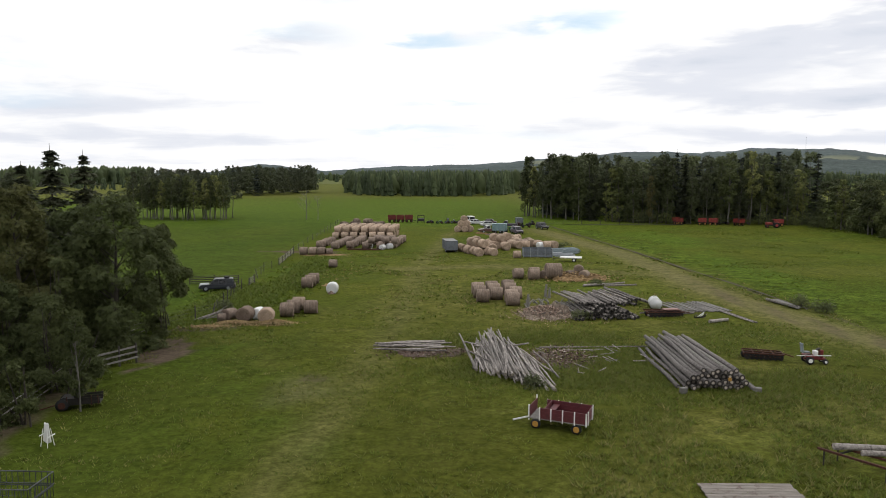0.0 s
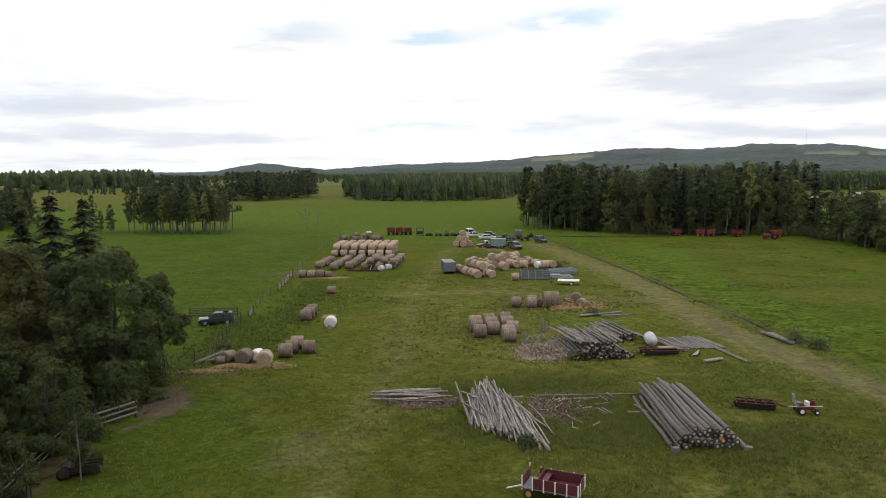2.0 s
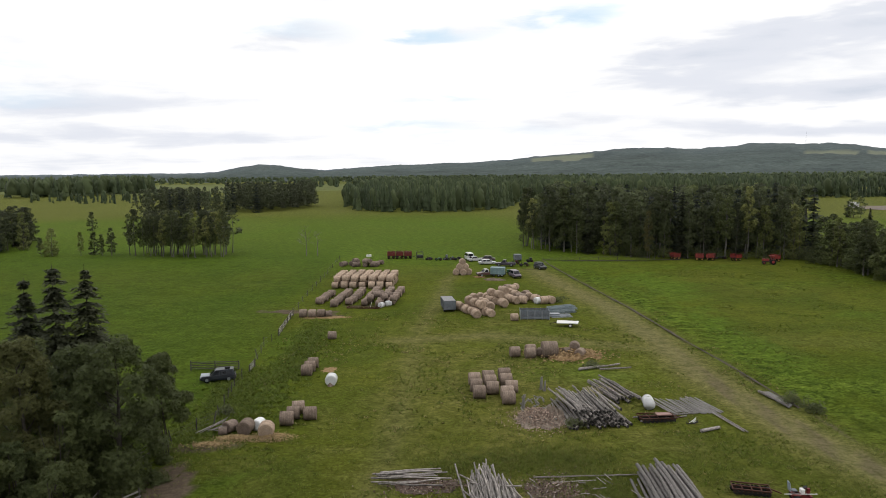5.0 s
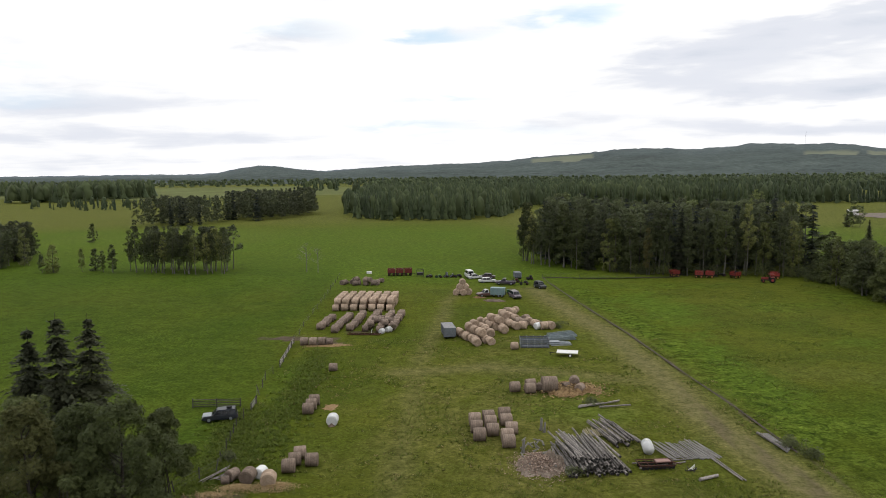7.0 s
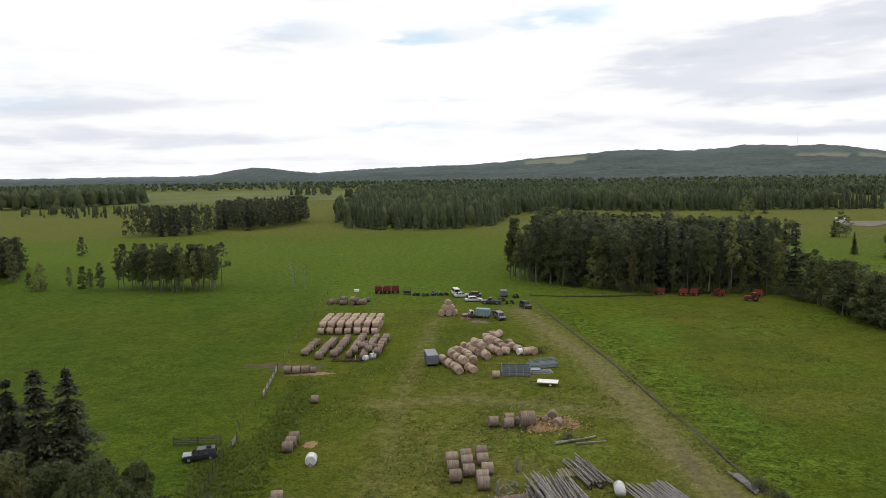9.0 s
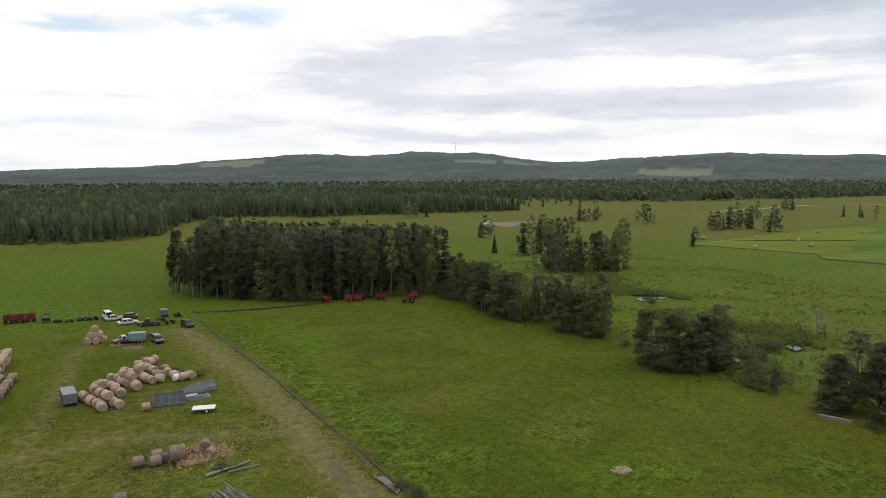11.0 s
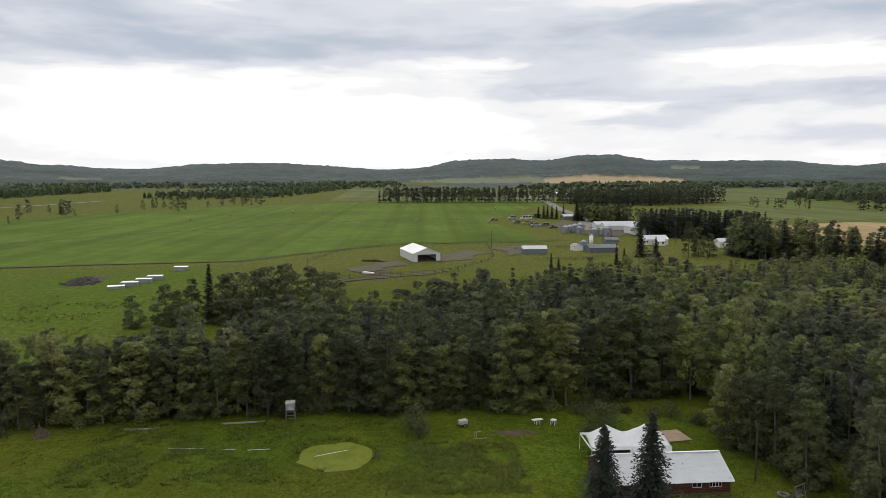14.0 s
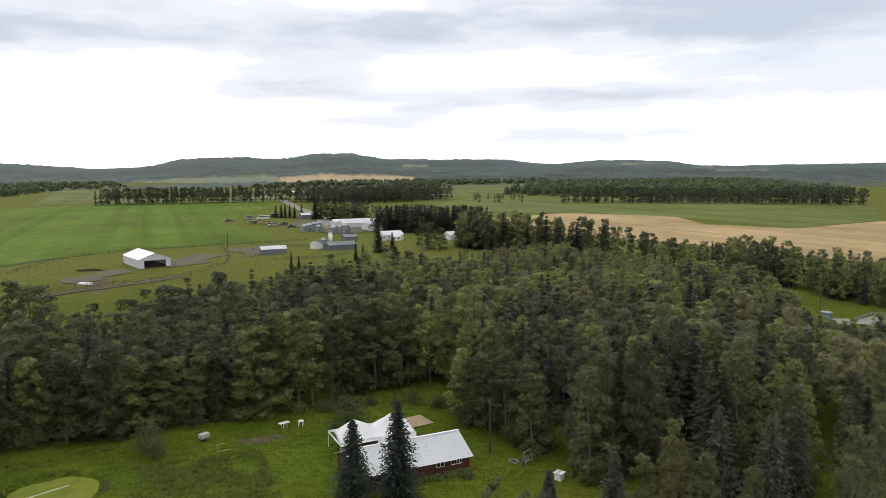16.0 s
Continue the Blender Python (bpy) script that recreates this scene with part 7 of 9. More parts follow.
# ---- road vehicles ----
def vehicle(name, label, category, at, turn, colour, L=4.5, W=1.75, H=1.45, hood=1.2, boot=0.7, kind="car", clear=0.2, r=0.32, group="parked vehicles", cap=None, roof_rack=False):
    """A car, van or pickup that faces +x; its own paint."""
    root = thing(name, label, category, group, at, turn)
    pm = paint(name + "_paint", colour)
    belt = H * 0.58
    xs = [-L / 2, -L / 2 + 0.06, -L / 2 + boot, L / 2 - hood, L / 2 - 0.25, L / 2]
    bm = B()

    def loft(sections):
        rings = [[bm.verts.new(p) for p in s] for s in sections]
        for a, b in zip(rings, rings[1:]):
            for i in range(len(a)):
                bm.faces.new((a[i], a[(i + 1) % len(a)], b[(i + 1) % len(a)], b[i]))
        bm.faces.new(rings[0][::-1])
        bm.faces.new(rings[-1])

    def sec(x, z0, z1, w):
        return [(x, -w * 0.94, z0), (x, -w, z0 + (z1 - z0) * 0.35), (x, -w * 0.97, z1 - 0.04), (x, -w * 0.86, z1), (x, w * 0.86, z1), (x, w * 0.97, z1 - 0.04), (x, w, z0 + (z1 - z0) * 0.35), (x, w * 0.94, z0)]

    w = W / 2
    rear_top = belt - 0.03 if kind != "van" else belt
    loft([sec(xs[0], clear + 0.14, rear_top - 0.12, w * 0.93), sec(xs[1], clear + 0.05, rear_top, w * 0.97), sec(xs[2], clear, belt, w), sec(xs[3], clear, belt, w), sec(xs[4], clear + 0.03, belt - 0.10, w * 0.96), sec(xs[5], clear + 0.16, belt - 0.24, w * 0.88)])
    bmesh.ops.recalc_face_normals(bm, faces=bm.faces[:])
    part("body", bm, pm, root)
    # cabin
    c0 = -L / 2 + (boot if kind == "car" else 0.08)
    if kind == "pickup":
        c0 = L / 2 - hood - 1.45
    c1 = L / 2 - hood
    rake0 = {"car": 0.45, "suv": 0.2, "van": 0.06, "pickup": 0.08}[kind]
    bm = B()
    rake1 = 0.62 if kind != "van" else 0.35
    loft([[(c0, -w * 0.9, belt - 0.02), (c0, w * 0.9, belt - 0.02), (c0 + rake0 * 0.9, w * 0.76, H - 0.05), (c0 + rake0 * 0.9, -w * 0.76, H - 0.05)],
          [(c0 + 0.05, -w * 0.9, belt - 0.02), (c0 + 0.05, w * 0.9, belt - 0.02), (c0 + rake0 + 0.12, w * 0.76, H), (c0 + rake0 + 0.12, -w * 0.76, H)],
          [(c1 - 0.05, -w * 0.9, belt - 0.02), (c1 - 0.05, w * 0.9, belt - 0.02), (c1 - rake1 - 0.1, w * 0.76, H), (c1 - rake1 - 0.1, -w * 0.76, H)],
          [(c1, -w * 0.9, belt - 0.02), (c1, w * 0.9, belt - 0.02), (c1 - rake1, w * 0.76, H - 0.05), (c1 - rake1, -w * 0.76, H - 0.05)]])
    bmesh.ops.recalc_face_normals(bm, faces=bm.faces[:])
    part("cabin", bm, pm if cap is None else paint(name + "_cap", cap), root)

    def pane(nm, pts):
        b = B()
        b.faces.new([b.verts.new(p) for p in pts])
        bmesh.ops.solidify(b, geom=b.faces[:], thickness=0.012)
        part(nm, b, M_GLASS, root, "dark tinted glass")

    e, zt = 0.018, H - 0.12
    k1, k0 = (zt - belt) / (H - belt), (zt - belt) / (H - belt)
    pane("windscreen", [(c1 + e, -w * 0.78, belt + 0.05), (c1 + e, w * 0.78, belt + 0.05), (c1 - rake1 * k1 + e, w * 0.68, zt), (c1 - rake1 * k1 + e, -w * 0.68, zt)])
    pane("rear_window", [(c0 - e, w * 0.78, belt + 0.06), (c0 - e, -w * 0.78, belt + 0.06), (c0 + rake0 * k0 - e, -w * 0.68, zt), (c0 + rake0 * k0 - e, w * 0.68, zt)])
    n = 1 if kind == "pickup" else (3 if kind in ("suv", "van") else 2)
    for s in (-1, 1):
        a0, a1 = c0 + 0.18, c1 - 0.22
        for i in range(n):
            u0, u1 = a0 + (a1 - a0) * (i + 0.04) / n, a0 + (a1 - a0) * (i + 0.94) / n
            t0 = u0 + (rake0 * k0 if i == 0 else 0.0)
            t1 = u1 - (rake1 * 0.8 * k1 if i == n - 1 else 0.0)
            yb, yt = s * (w * 0.9 + e), s * (w * 0.78 + e)
            pts = [(u0, yb, belt + 0.05), (u1, yb, belt + 0.05), (t1, yt, zt), (t0, yt, zt)]
            pane("side_window", pts if s < 0 else pts[::-1])
        part("headlight", box(B(), L / 2 - 0.07, s * w * 0.66, belt - 0.36, 0.1, 0.28, 0.13, bevel=0.02), M_WRAP, root, "pale headlight")
        part("tail_light", box(B(), -L / 2 + 0.03, s * w * 0.78, belt - 0.28, 0.06, 0.16, 0.2), M_RED, root, "red tail light")
        for x in (-L / 2 + L * 0.2, L / 2 - L * 0.19):
            wheel(root, x, s * (w - 0.11), r, 0.2, M_GALV, 0.58)
        part("mirror", box(B(), c1 - 0.15, s * (w + 0.06), belt + 0.02, 0.12, 0.14, 0.12, bevel=0.02), M_IRON, root)
    part("bumper", box(B(), L / 2 - 0.04, 0, clear + 0.12, 0.16, W * 0.9, 0.16, bevel=0.03), M_IRON, root)
    part("bumper", box(B(), -L / 2 + 0.04, 0, clear + 0.12, 0.16, W * 0.9, 0.16, bevel=0.03), M_IRON, root)
    part("grille", box(B(), L / 2 + 0.0, 0, belt - 0.40, 0.05, W * 0.5, 0.16), M_TYRE, root)
    if kind == "pickup":
        # the body stays closed; a black plate stands for the bed's dark hollow
        part("bed", box(B(), (c0 - L / 2) / 2 + 0.0, 0, belt - 0.005, c0 + L / 2 - 0.2, W * 0.78, 0.012), M_TYRE, root, "flat black plate in place of an open bed")
    if roof_rack:
        part("spare_tyre", rod(B(), (c0 + 0.9, 0.1, H + 0.02), (c0 + 0.9, 0.1, H + 0.22), 0.32, seg=14), M_TYRE, root, "black spare tyre on the roof")
    return root


vehicle("suv", "dark blue older estate car with a pale bonnet", "car", (-26.9, 84.5, 0), 195, (0.020, 0.024, 0.034), 4.2, 1.65, 1.46, 1.2, 0.5, "suv", 0.26, 0.34, roof_rack=True)
tagged(solid("bonnet_cover", rough_up(box(B(), 0, 0, 0, 1.0, 1.4, 0.025, bevel=0.008), 0.01, 3), M_GALV, "pale bonnet lid lying on the dark car", "bonnet", at=(-28.35, 84.1, 0.83), turn=195))
vehicle("car", "small white hatchback parked in the grass", "car", (9.9, 193.6, 0), 20, (0.55, 0.55, 0.54), 4.2, 1.7, 1.4)
vehicle("van", "white boxy camper van in the grass", "van", (8.4, 196.2, 0), 100, (0.62, 0.62, 0.60), 4.8, 1.9, 2.1, 0.7, 0.1, "van", 0.3)
vehicle("car", "dark maroon saloon parked in the grass", "car", (13.2, 194.2, 0), 170, (0.055, 0.028, 0.032), 4.7, 1.8, 1.4)
vehicle("car", "long white saloon parked in the grass", "car", (12.9, 187, 0), 5, (0.58, 0.58, 0.57), 4.8, 1.8, 1.35)
vehicle("pickup_truck", "dark purple pickup truck parked in the grass", "pickup truck", (17.4, 183, 0), 168, (0.050, 0.036, 0.058), 5.3, 1.9, 1.7, 1.4, 0.2, "pickup", 0.35, 0.38)
vehicle("suv", "black off-roader with a pale bonnet", "car", (25.6, 177, 0), 290, (0.02, 0.022, 0.026), 4.2, 1.75, 1.7, 1.2, 0.4, "suv", 0.32, 0.38)
vehicle("pickup_truck", "rusty maroon truck with a white cab", "pickup truck", (11.4, 166.2, 0), 196, (0.10, 0.042, 0.038), 4.9, 1.85, 1.75, 1.3, 0.2, "pickup", 0.35, 0.38, cap=(0.5, 0.5, 0.49))
vehicle("suv", "dusty mauve minivan parked in the grass", "car", (17.9, 164.0, 0), 283, (0.13, 0.10, 0.125), 4.6, 1.8, 1.65, 1.0, 0.4, "suv", 0.25)


def box_trailer(name, label, at, turn, L, W, H, wall, roof, floor=0.55, ribs=6, ends=True):
    t = thing(name, label, "trailer", "trailers", at, turn)
    part("bed", box(B(), 0, 0, floor - 0.1, L, W, 0.1), M_IRON, t)
    for s in (-1, 1):
        part("side_wall", box(B(), 0, s * (W / 2 - 0.03), floor, L, 0.06, H - floor), wall, t)
        for i in range(ribs):
            part("rib", box(B(), -L / 2 + 0.05 + (L - 0.1) * i / (ribs - 1), s * (W / 2 + 0.025), floor, 0.07, 0.05, H - floor), wall, t)
        wheel(t, -L * 0.1, s * (W / 2 - 0.14), 0.36, 0.2, M_GALV)
        wheel(t, -L * 0.1 - 0.78, s * (W / 2 - 0.14), 0.36, 0.2, M_GALV)
    for s in (-1, 1):
        part("end_wall", box(B(), s * (L / 2 - 0.03), 0, floor, 0.06, W - 0.124, H - floor), wall, t)
    part("roof", box(B(), 0, 0, H + 0.002, L + 0.1, W + 0.1, 0.07, bevel=0.03), roof, t)
    part("hitch", beam(B(), (L / 2, 0, floor - 0.05), (L / 2 + 1.1, 0, floor - 0.2), 0.1, 0.1), M_IRON, t)
    part("jack", rod(B(), (L / 2 + 0.9, 0, 0), (L / 2 + 0.9, 0, 0.5), 0.04, seg=6), M_IRON, t)
    return t


box_trailer("stock_trailer", "grey wooden box trailer with a flat pale roof", (1.75, 126.2, 0), 98, 4.6, 2.0, 2.1, M_GREYPAINT, M_GREYWOOD)
box_trailer("horse_trailer", "faded teal horse trailer beside the truck", (14.0, 165.9, 0), 165, 3.3, 1.8, 2.1, M_TEAL, M_TEAL)
box_trailer("cargo_trailer", "small grey cargo trailer in the grass", (21.6, 193, 0), 95, 2.6, 1.7, 1.75, M_GREYPAINT, M_GREYPAINT, 0.45, 4)

flatbed = thing("flatbed_trailer", "low white flatbed trailer on two wheels", "trailer", "trailers", (20.9, 112.0, 0), -14)
part("deck", box(B(), 0, 0, 0.62, 3.4, 1.9, 0.14, bevel=0.02), M_WHITE, flatbed)
for s in (-1, 1):
    wheel(flatbed, 0.5, s * 0.85, 0.32, 0.2, M_WHITE)
part("drawbar", beam(B(), (-1.6, 0, 0.6), (-2.9, 0, 0.4), 0.09, 0.09), M_IRON, flatbed)
part("jack", rod(B(), (-2.7, 0, 0), (-2.7, 0, 0.5), 0.04, seg=6), M_IRON, flatbed)

bunk = thing("feed_bunk", "grey slatted steel feed bunk", "feed bunk", at=(16.4, 118.6, 0), turn=-3)
for s in (-1, 1):
    for z in (0.15, 0.5, 0.85, 1.2):
        part("slat", box(B(), 0, s * 1.3, z, 4.8, 0.05, 0.28), M_GREYPAINT, bunk)
    for x in (-2.4, -1.2, 0, 1.2, 2.4):
        part("post", box(B(), x, s * 1.36, 0, 0.09, 0.06, 1.55), M_GALV, bunk)
    for z in (0.15, 0.5, 0.85, 1.2):
        part("end_slat", box(B(), s * 2.4, 0, z, 0.05, 2.5, 0.28), M_GREYPAINT, bunk)
part("floor", box(B(), 0, 0, 0.06, 4.7, 2.5, 0.08), M_GREYPAINT, bunk)


def gate_stack(x, y, turn, n, L, W, label, mat, dz=0.1):
    g = thing("gate_stack", label, "cattle panels", at=(x, y, 0), turn=turn)
    for i in range(n):
        ox, oy, z = pyr.uniform(-0.5, 0.5), pyr.uniform(-0.4, 0.4), 0.1 + i * dz
        for k in range(6):
            yy = -W / 2 + W * k / 5
            part("rail", rod(B(), (-L / 2 + ox, yy + oy, z), (L / 2 + ox, yy + oy + 0.1, z + 0.03), 0.03, seg=5), mat, g)
        for xx in (-L / 2, 0, L / 2):
            part("upright", rod(B(), (xx + ox, -W / 2 + oy, z), (xx + ox, W / 2 + oy, z + 0.02), 0.035, seg=5), mat, g)
    return g


M_BLUEPIPE = surf("blue_grey_pipe", (0.22, 0.28, 0.30), (0.38, 0.45, 0.47), 2.0, 0.5, metal=0.2, vary=0.4)
gate_stack(21.5, 122.4, 12, 6, 5.4, 1.7, "stack of blue-grey steel cattle panels", M_BLUEPIPE, 0.14)
gate_stack(22.3, 125.6, 20, 5, 5.0, 1.6, "stack of blue-grey steel cattle panels", M_BLUEPIPE, 0.14)
gate_stack(21.0, 119.2, 4, 3, 3.6, 1.5, "loose pale steel panels on the grass", M_GALV, 0.12)
solid("plank_cover", rough_up(box(B(), 0, 0, 0.3, 2.6, 1.3, 0.08), 0.03, 2), M_GALV, "pale sheet lying on the panels", "sheet", at=(19.6, 120.0, 0.12), turn=5)

feeder = thing("sledge", "rusty flat steel sledge before the bales", "farm implement", at=(-13.6, 128.6, 0), turn=-8)
for y in (-0.5, 0.5):
    part("runner", beam(B(), (-3.4, y, 0.14), (2.8, y, 0.14), 0.14, 0.14), M_RUST, feeder)
for i in range(7):
    part("crossbar", beam(B(), (-3.2 + i, -0.6, 0.26), (-3.2 + i, 0.6, 0.26), 0.1, 0.08), M_RUST, feeder)
for x in (-3.0, -0.8, 1.0):
    part("upright", beam(B(), (x, 0.4, 0.2), (x + 0.2, 0.4, 1.1), 0.08, 0.08), M_RUST if x < 0 else M_WHITE, feeder)


# ---- field machinery ----
def forage_box(x, y, turn, mat, label, L=2.6, W=2.1, H=2.05):
    m = thing("forage_wagon", label, "farm machine", "red farm machines", (x, y, 0), turn)
    part("floor", box(B(), 0, 0, 0.75, L, W, 0.1), M_IRON, m)
    for s in (-1, 1):
        part("side", box(B(), 0, s * W / 2, 0.85, L, 0.06, H - 1.05), mat, m)
        part("top_rail", box(B(), 0, s * W / 2, H - 0.12, L + 0.1, 0.1, 0.1), mat, m)
        for i in range(4):
            part("rib", box(B(), -L / 2 + L * i / 3, s * (W / 2 + 0.05), 0.8, 0.07, 0.05, H - 0.85), M_DARKRED, m)
        for xx in (-L * 0.32, L * 0.32):
            wheel(m, xx, s * (W / 2 - 0.3), 0.4, 0.25, M_YELLOW if mat is M_RED else M_RUST)
    part("front", box(B(), L / 2, 0, 0.85, 0.06, W - 0.07, H - 1.15), M_DARKRED, m)
    part("back", box(B(), -L / 2, 0, 0.85, 0.06, W - 0.07, H - 1.3), M_DARKRED, m)
    for xx in (-0.6, 0.0, 0.6):
        part("beater", rod(B(), (L / 2 - 0.35 + xx * 0.1, -W / 2 + 0.1, H - 0.5 + xx * 0.5), (L / 2 - 0.35 + xx * 0.1, W / 2 - 0.1, H - 0.5 + xx * 0.5), 0.12, seg=8), M_IRON, m)
    part("drawbar", beam(B(), (L / 2, 0, 0.6), (L / 2 + 1.3, 0, 0.35), 0.1, 0.1), M_IRON, m)
    return m


for x in (-13.7, -11.3, -8.9):
    forage_box(x, 201.3, 2 + pyr.uniform(-3, 3), M_DARKRED, "weathered dark red feed wagon", 2.1, 2.2, 2.1)
frame_ = thing("hay_rack", "dark steel hay rack with an open frame", "farm machine", at=(-5.4, 198.2, 0), turn=5)
for x in (-0.9, 0.9):
    for y in (-0.8, 0.8):
        part("post", beam(B(), (x, y, 0), (x, y, 2.2), 0.09, 0.09), M_IRON, frame_)
    part("rail", beam(B(), (x, -0.8, 2.15), (x, 0.8, 2.15), 0.08, 0.08), M_IRON, frame_)
for y in (-0.8, 0.8):
    part("rail", beam(B(), (-0.9, y, 2.15), (0.9, y, 2.15), 0.08, 0.08), M_IRON, frame_)
part("tub", box(B(), 0, 0, 0.5, 1.7, 1.5, 0.8, bevel=0.05), M_IRON, frame_)


def implement(x, y, turn, L, label, mat, tall=0.8):
    m = thing("implement", label, "farm implement", "farm implements", (x, y, 0), turn)
    part("frame", beam(B(), (-L / 2, 0, 0.5), (L / 2, 0, 0.5), 0.14, 0.14), mat, m)
    part("frame", beam(B(), (0, -0.8, 0.52), (0, 0.8, 0.52), 0.12, 0.12), mat, m)
    for s in (-1, 1):
        wheel(m, s * L * 0.3, s * 0.55, 0.36, 0.18, mat)
        wheel(m, s * L * 0.3, -s * 0.55, 0.36, 0.18, M_RUST)
    for i in range(5):
        part("tine", rod(B(), (-L / 2 + L * i / 4, 0.1, 0.5), (-L / 2 + L * i / 4 + 0.15, 0.25, 0.02), 0.03, seg=5), M_IRON, m)
    part("hopper", box(B(), L * 0.15, 0, 0.6, L * 0.35, 0.8, tall - 0.6, bevel=0.03), mat, m)
    part("lever", rod(B(), (-L * 0.2, 0, 0.5), (-L * 0.28, 0.1, tall + 0.25), 0.03, seg=5), M_IRON, m)


for x, y, L, mt, h in ((-2.8, 196.6, 1.8, M_IRON, 0.9), (-0.2, 195.6, 1.9, M_GREEN, 0.9), (2.0, 196.4, 1.0, M_GREYPAINT, 1.5), (3.6, 196.5, 1.2, M_GREYPAINT, 1.1), (5.2, 196.2, 2.4, M_IRON, 0.9), (22.2, 182.4, 2.6, M_IRON, 1.0), (24.7, 190.6, 1.6, M_IRON, 1.2), (16.4, 168.6, 1.8, M_GREEN, 1.2), (20.4, 186.5, 2.0, M_RUST, 1.0)):
    implement(x, y, pyr.uniform(-20, 20), L, {M_IRON: "dark rusting tillage implement", M_GREEN: "small green seeding implement", M_GREYPAINT: "grey upright farm implement", M_RUST: "rusty tillage implement in the grass"}[mt], mt, h)
solid("freezer", box(B(), 0, 0, 0, 1.5, 0.8, 0.7, bevel=0.04), M_WHITE, "white chest lying at the field edge", "chest", at=(-20.5, 205, 0), turn=6)
loose("brush_heap", 12.8, 160.4, 2.6, 1.2, 0.55, M_GREYHAY, "flattened heap of grey brush", "brush", -10, seed=21)
loose("loose_hay", 9.6, 165.4, 1.8, 1.4, 0.35, M_STRAW, "spilled reddish hay on the grass", "hay", 0, seed=22)
for x, y, kind in ((64.9, 192.6, 0), (70.8, 190.2, 1), (73.6, 189.8, 1), (80.0, 188.6, 0), (89.6, 186.4, 1), (77.2, 192.4, 2)):
    if kind == 2:
        implement(x, y, 5, 4.0, "long low dark implement at the wood's edge", M_IRON, 0.7)
    else:
        forage_box(x, y, pyr.uniform(-35, 35), M_RED, "red feed mixer parked at the wood's edge", 2.1, 1.9, 1.9)


def tractor(x, y, turn, mat, label):
    t = thing("tractor", label, "tractor", "", (x, y, 0), turn)
    for s in (-1, 1):
        wheel(t, -0.9, s * 0.75, 0.72, 0.42, M_RED, 0.5)
        wheel(t, 1.25, s * 0.6, 0.42, 0.26, M_RED, 0.5)
    part("hood", box(B(), 0.85, 0, 0.8, 1.7, 0.65, 0.62, bevel=0.08), mat, t)
    part("chassis", box(B(), 0.2, 0, 0.55, 2.6, 0.5, 0.3), M_IRON, t)
    for s in (-1, 1):
        part("fender", box(B(), -0.9, s * 0.75, 1.42, 1.0, 0.42, 0.06, bevel=0.02), mat, t)
        for xx in (-1.2, -0.1):
            part("cab_post", beam(B(), (xx, s * 0.5, 1.2), (xx, s * 0.5, 2.15), 0.06, 0.06), M_IRON, t)
    part("cab_roof", box(B(), -0.65, 0, 2.15, 1.4, 1.25, 0.08, bevel=0.02), mat, t)
    part("seat", box(B(), -0.8, 0, 1.1, 0.45, 0.45, 0.5, bevel=0.05), M_TYRE, t)
    part("exhaust", rod(B(), (1.0, 0.15, 1.4), (1.0, 0.15, 2.2), 0.04, seg=6), M_IRON, t)
    part("steering_wheel", rod(B(), (-0.2, 0, 1.55), (-0.23, 0, 1.6), 0.2, seg=12), M_TYRE, t)


tractor(85.4, 181.0, 165, M_RED, "old red tractor with an open frame")


# ---- fences ----
def wire_fence(pts, gap, label, post_h=1.25, strands=(0.4, 0.75, 1.1), seed=1, fallen=0.12):
    f = thing("fence", label, "fence")
    r = random.Random(seed)
    tops = []
    for (ax, ay), (bx, by) in zip(pts, pts[1:]):
        n = max(1, round(math.hypot(bx - ax, by - ay) / gap))
        for i in range(n):
            x, y = ax + (bx - ax) * i / n, ay + (by - ay) * i / n
            lean = (r.gauss(0, 0.06), r.gauss(0, 0.06)) if r.random() > fallen else (r.gauss(0, 0.25), r.gauss(0, 0.25))
            h = post_h * r.uniform(0.85, 1.15)
            part("post", rod(B(), (x, y, -0.1), (x + lean[0], y + lean[1], h), 0.06, 0.05, 6), M_POST, f)
            tops.append((x, y, lean, h))
    for a, b in zip(tops, tops[1:]):
        for s in strands:
            part("wire", rod(B(), (a[0] + a[2][0] * s, a[1] + a[2][1] * s, s), (b[0] + b[2][0] * s, b[1] + b[2][1] * s, s), 0.008, seg=3, caps=False), M_WIRE, f)
    return f


def rail_fence(pts, rails, gap, label, h=1.2, mat=None, name="rail_fence"):
    f = thing(name, label, "fence")
    m = mat or M_BOARD
    for (ax, ay), (bx, by) in zip(pts, pts[1:]):
        d = math.hypot(bx - ax, by - ay)
        n = max(1, round(d / gap))
        ux, uy = (bx - ax) / d, (by - ay) / d
        for i in range(n + 1):
            x, y = ax + (bx - ax) * i / n, ay + (by - ay) * i / n
            part("post", rod(B(), (x, y, -0.1), (x + pyr.uniform(-0.05, 0.05), y, h + 0.12), 0.075, 0.065, 7), M_POST, f)
        for i in range(n):
            x0, y0, x1, y1 = ax + (bx - ax) * i / n, ay + (by - ay) * i / n, ax + (bx - ax) * (i + 1) / n, ay + (by - ay) * (i + 1) / n
            for k in range(rails):
                z = h * (k + 0.7) / rails
                part("rail", rod(B(), (x0 - uy * 0.07, y0 + ux * 0.07, z + pyr.uniform(-0.04, 0.04)), (x1 - uy * 0.07, y1 + ux * 0.07, z + pyr.uniform(-0.04, 0.04)), 0.05, 0.045, 6), m, f)
    return f


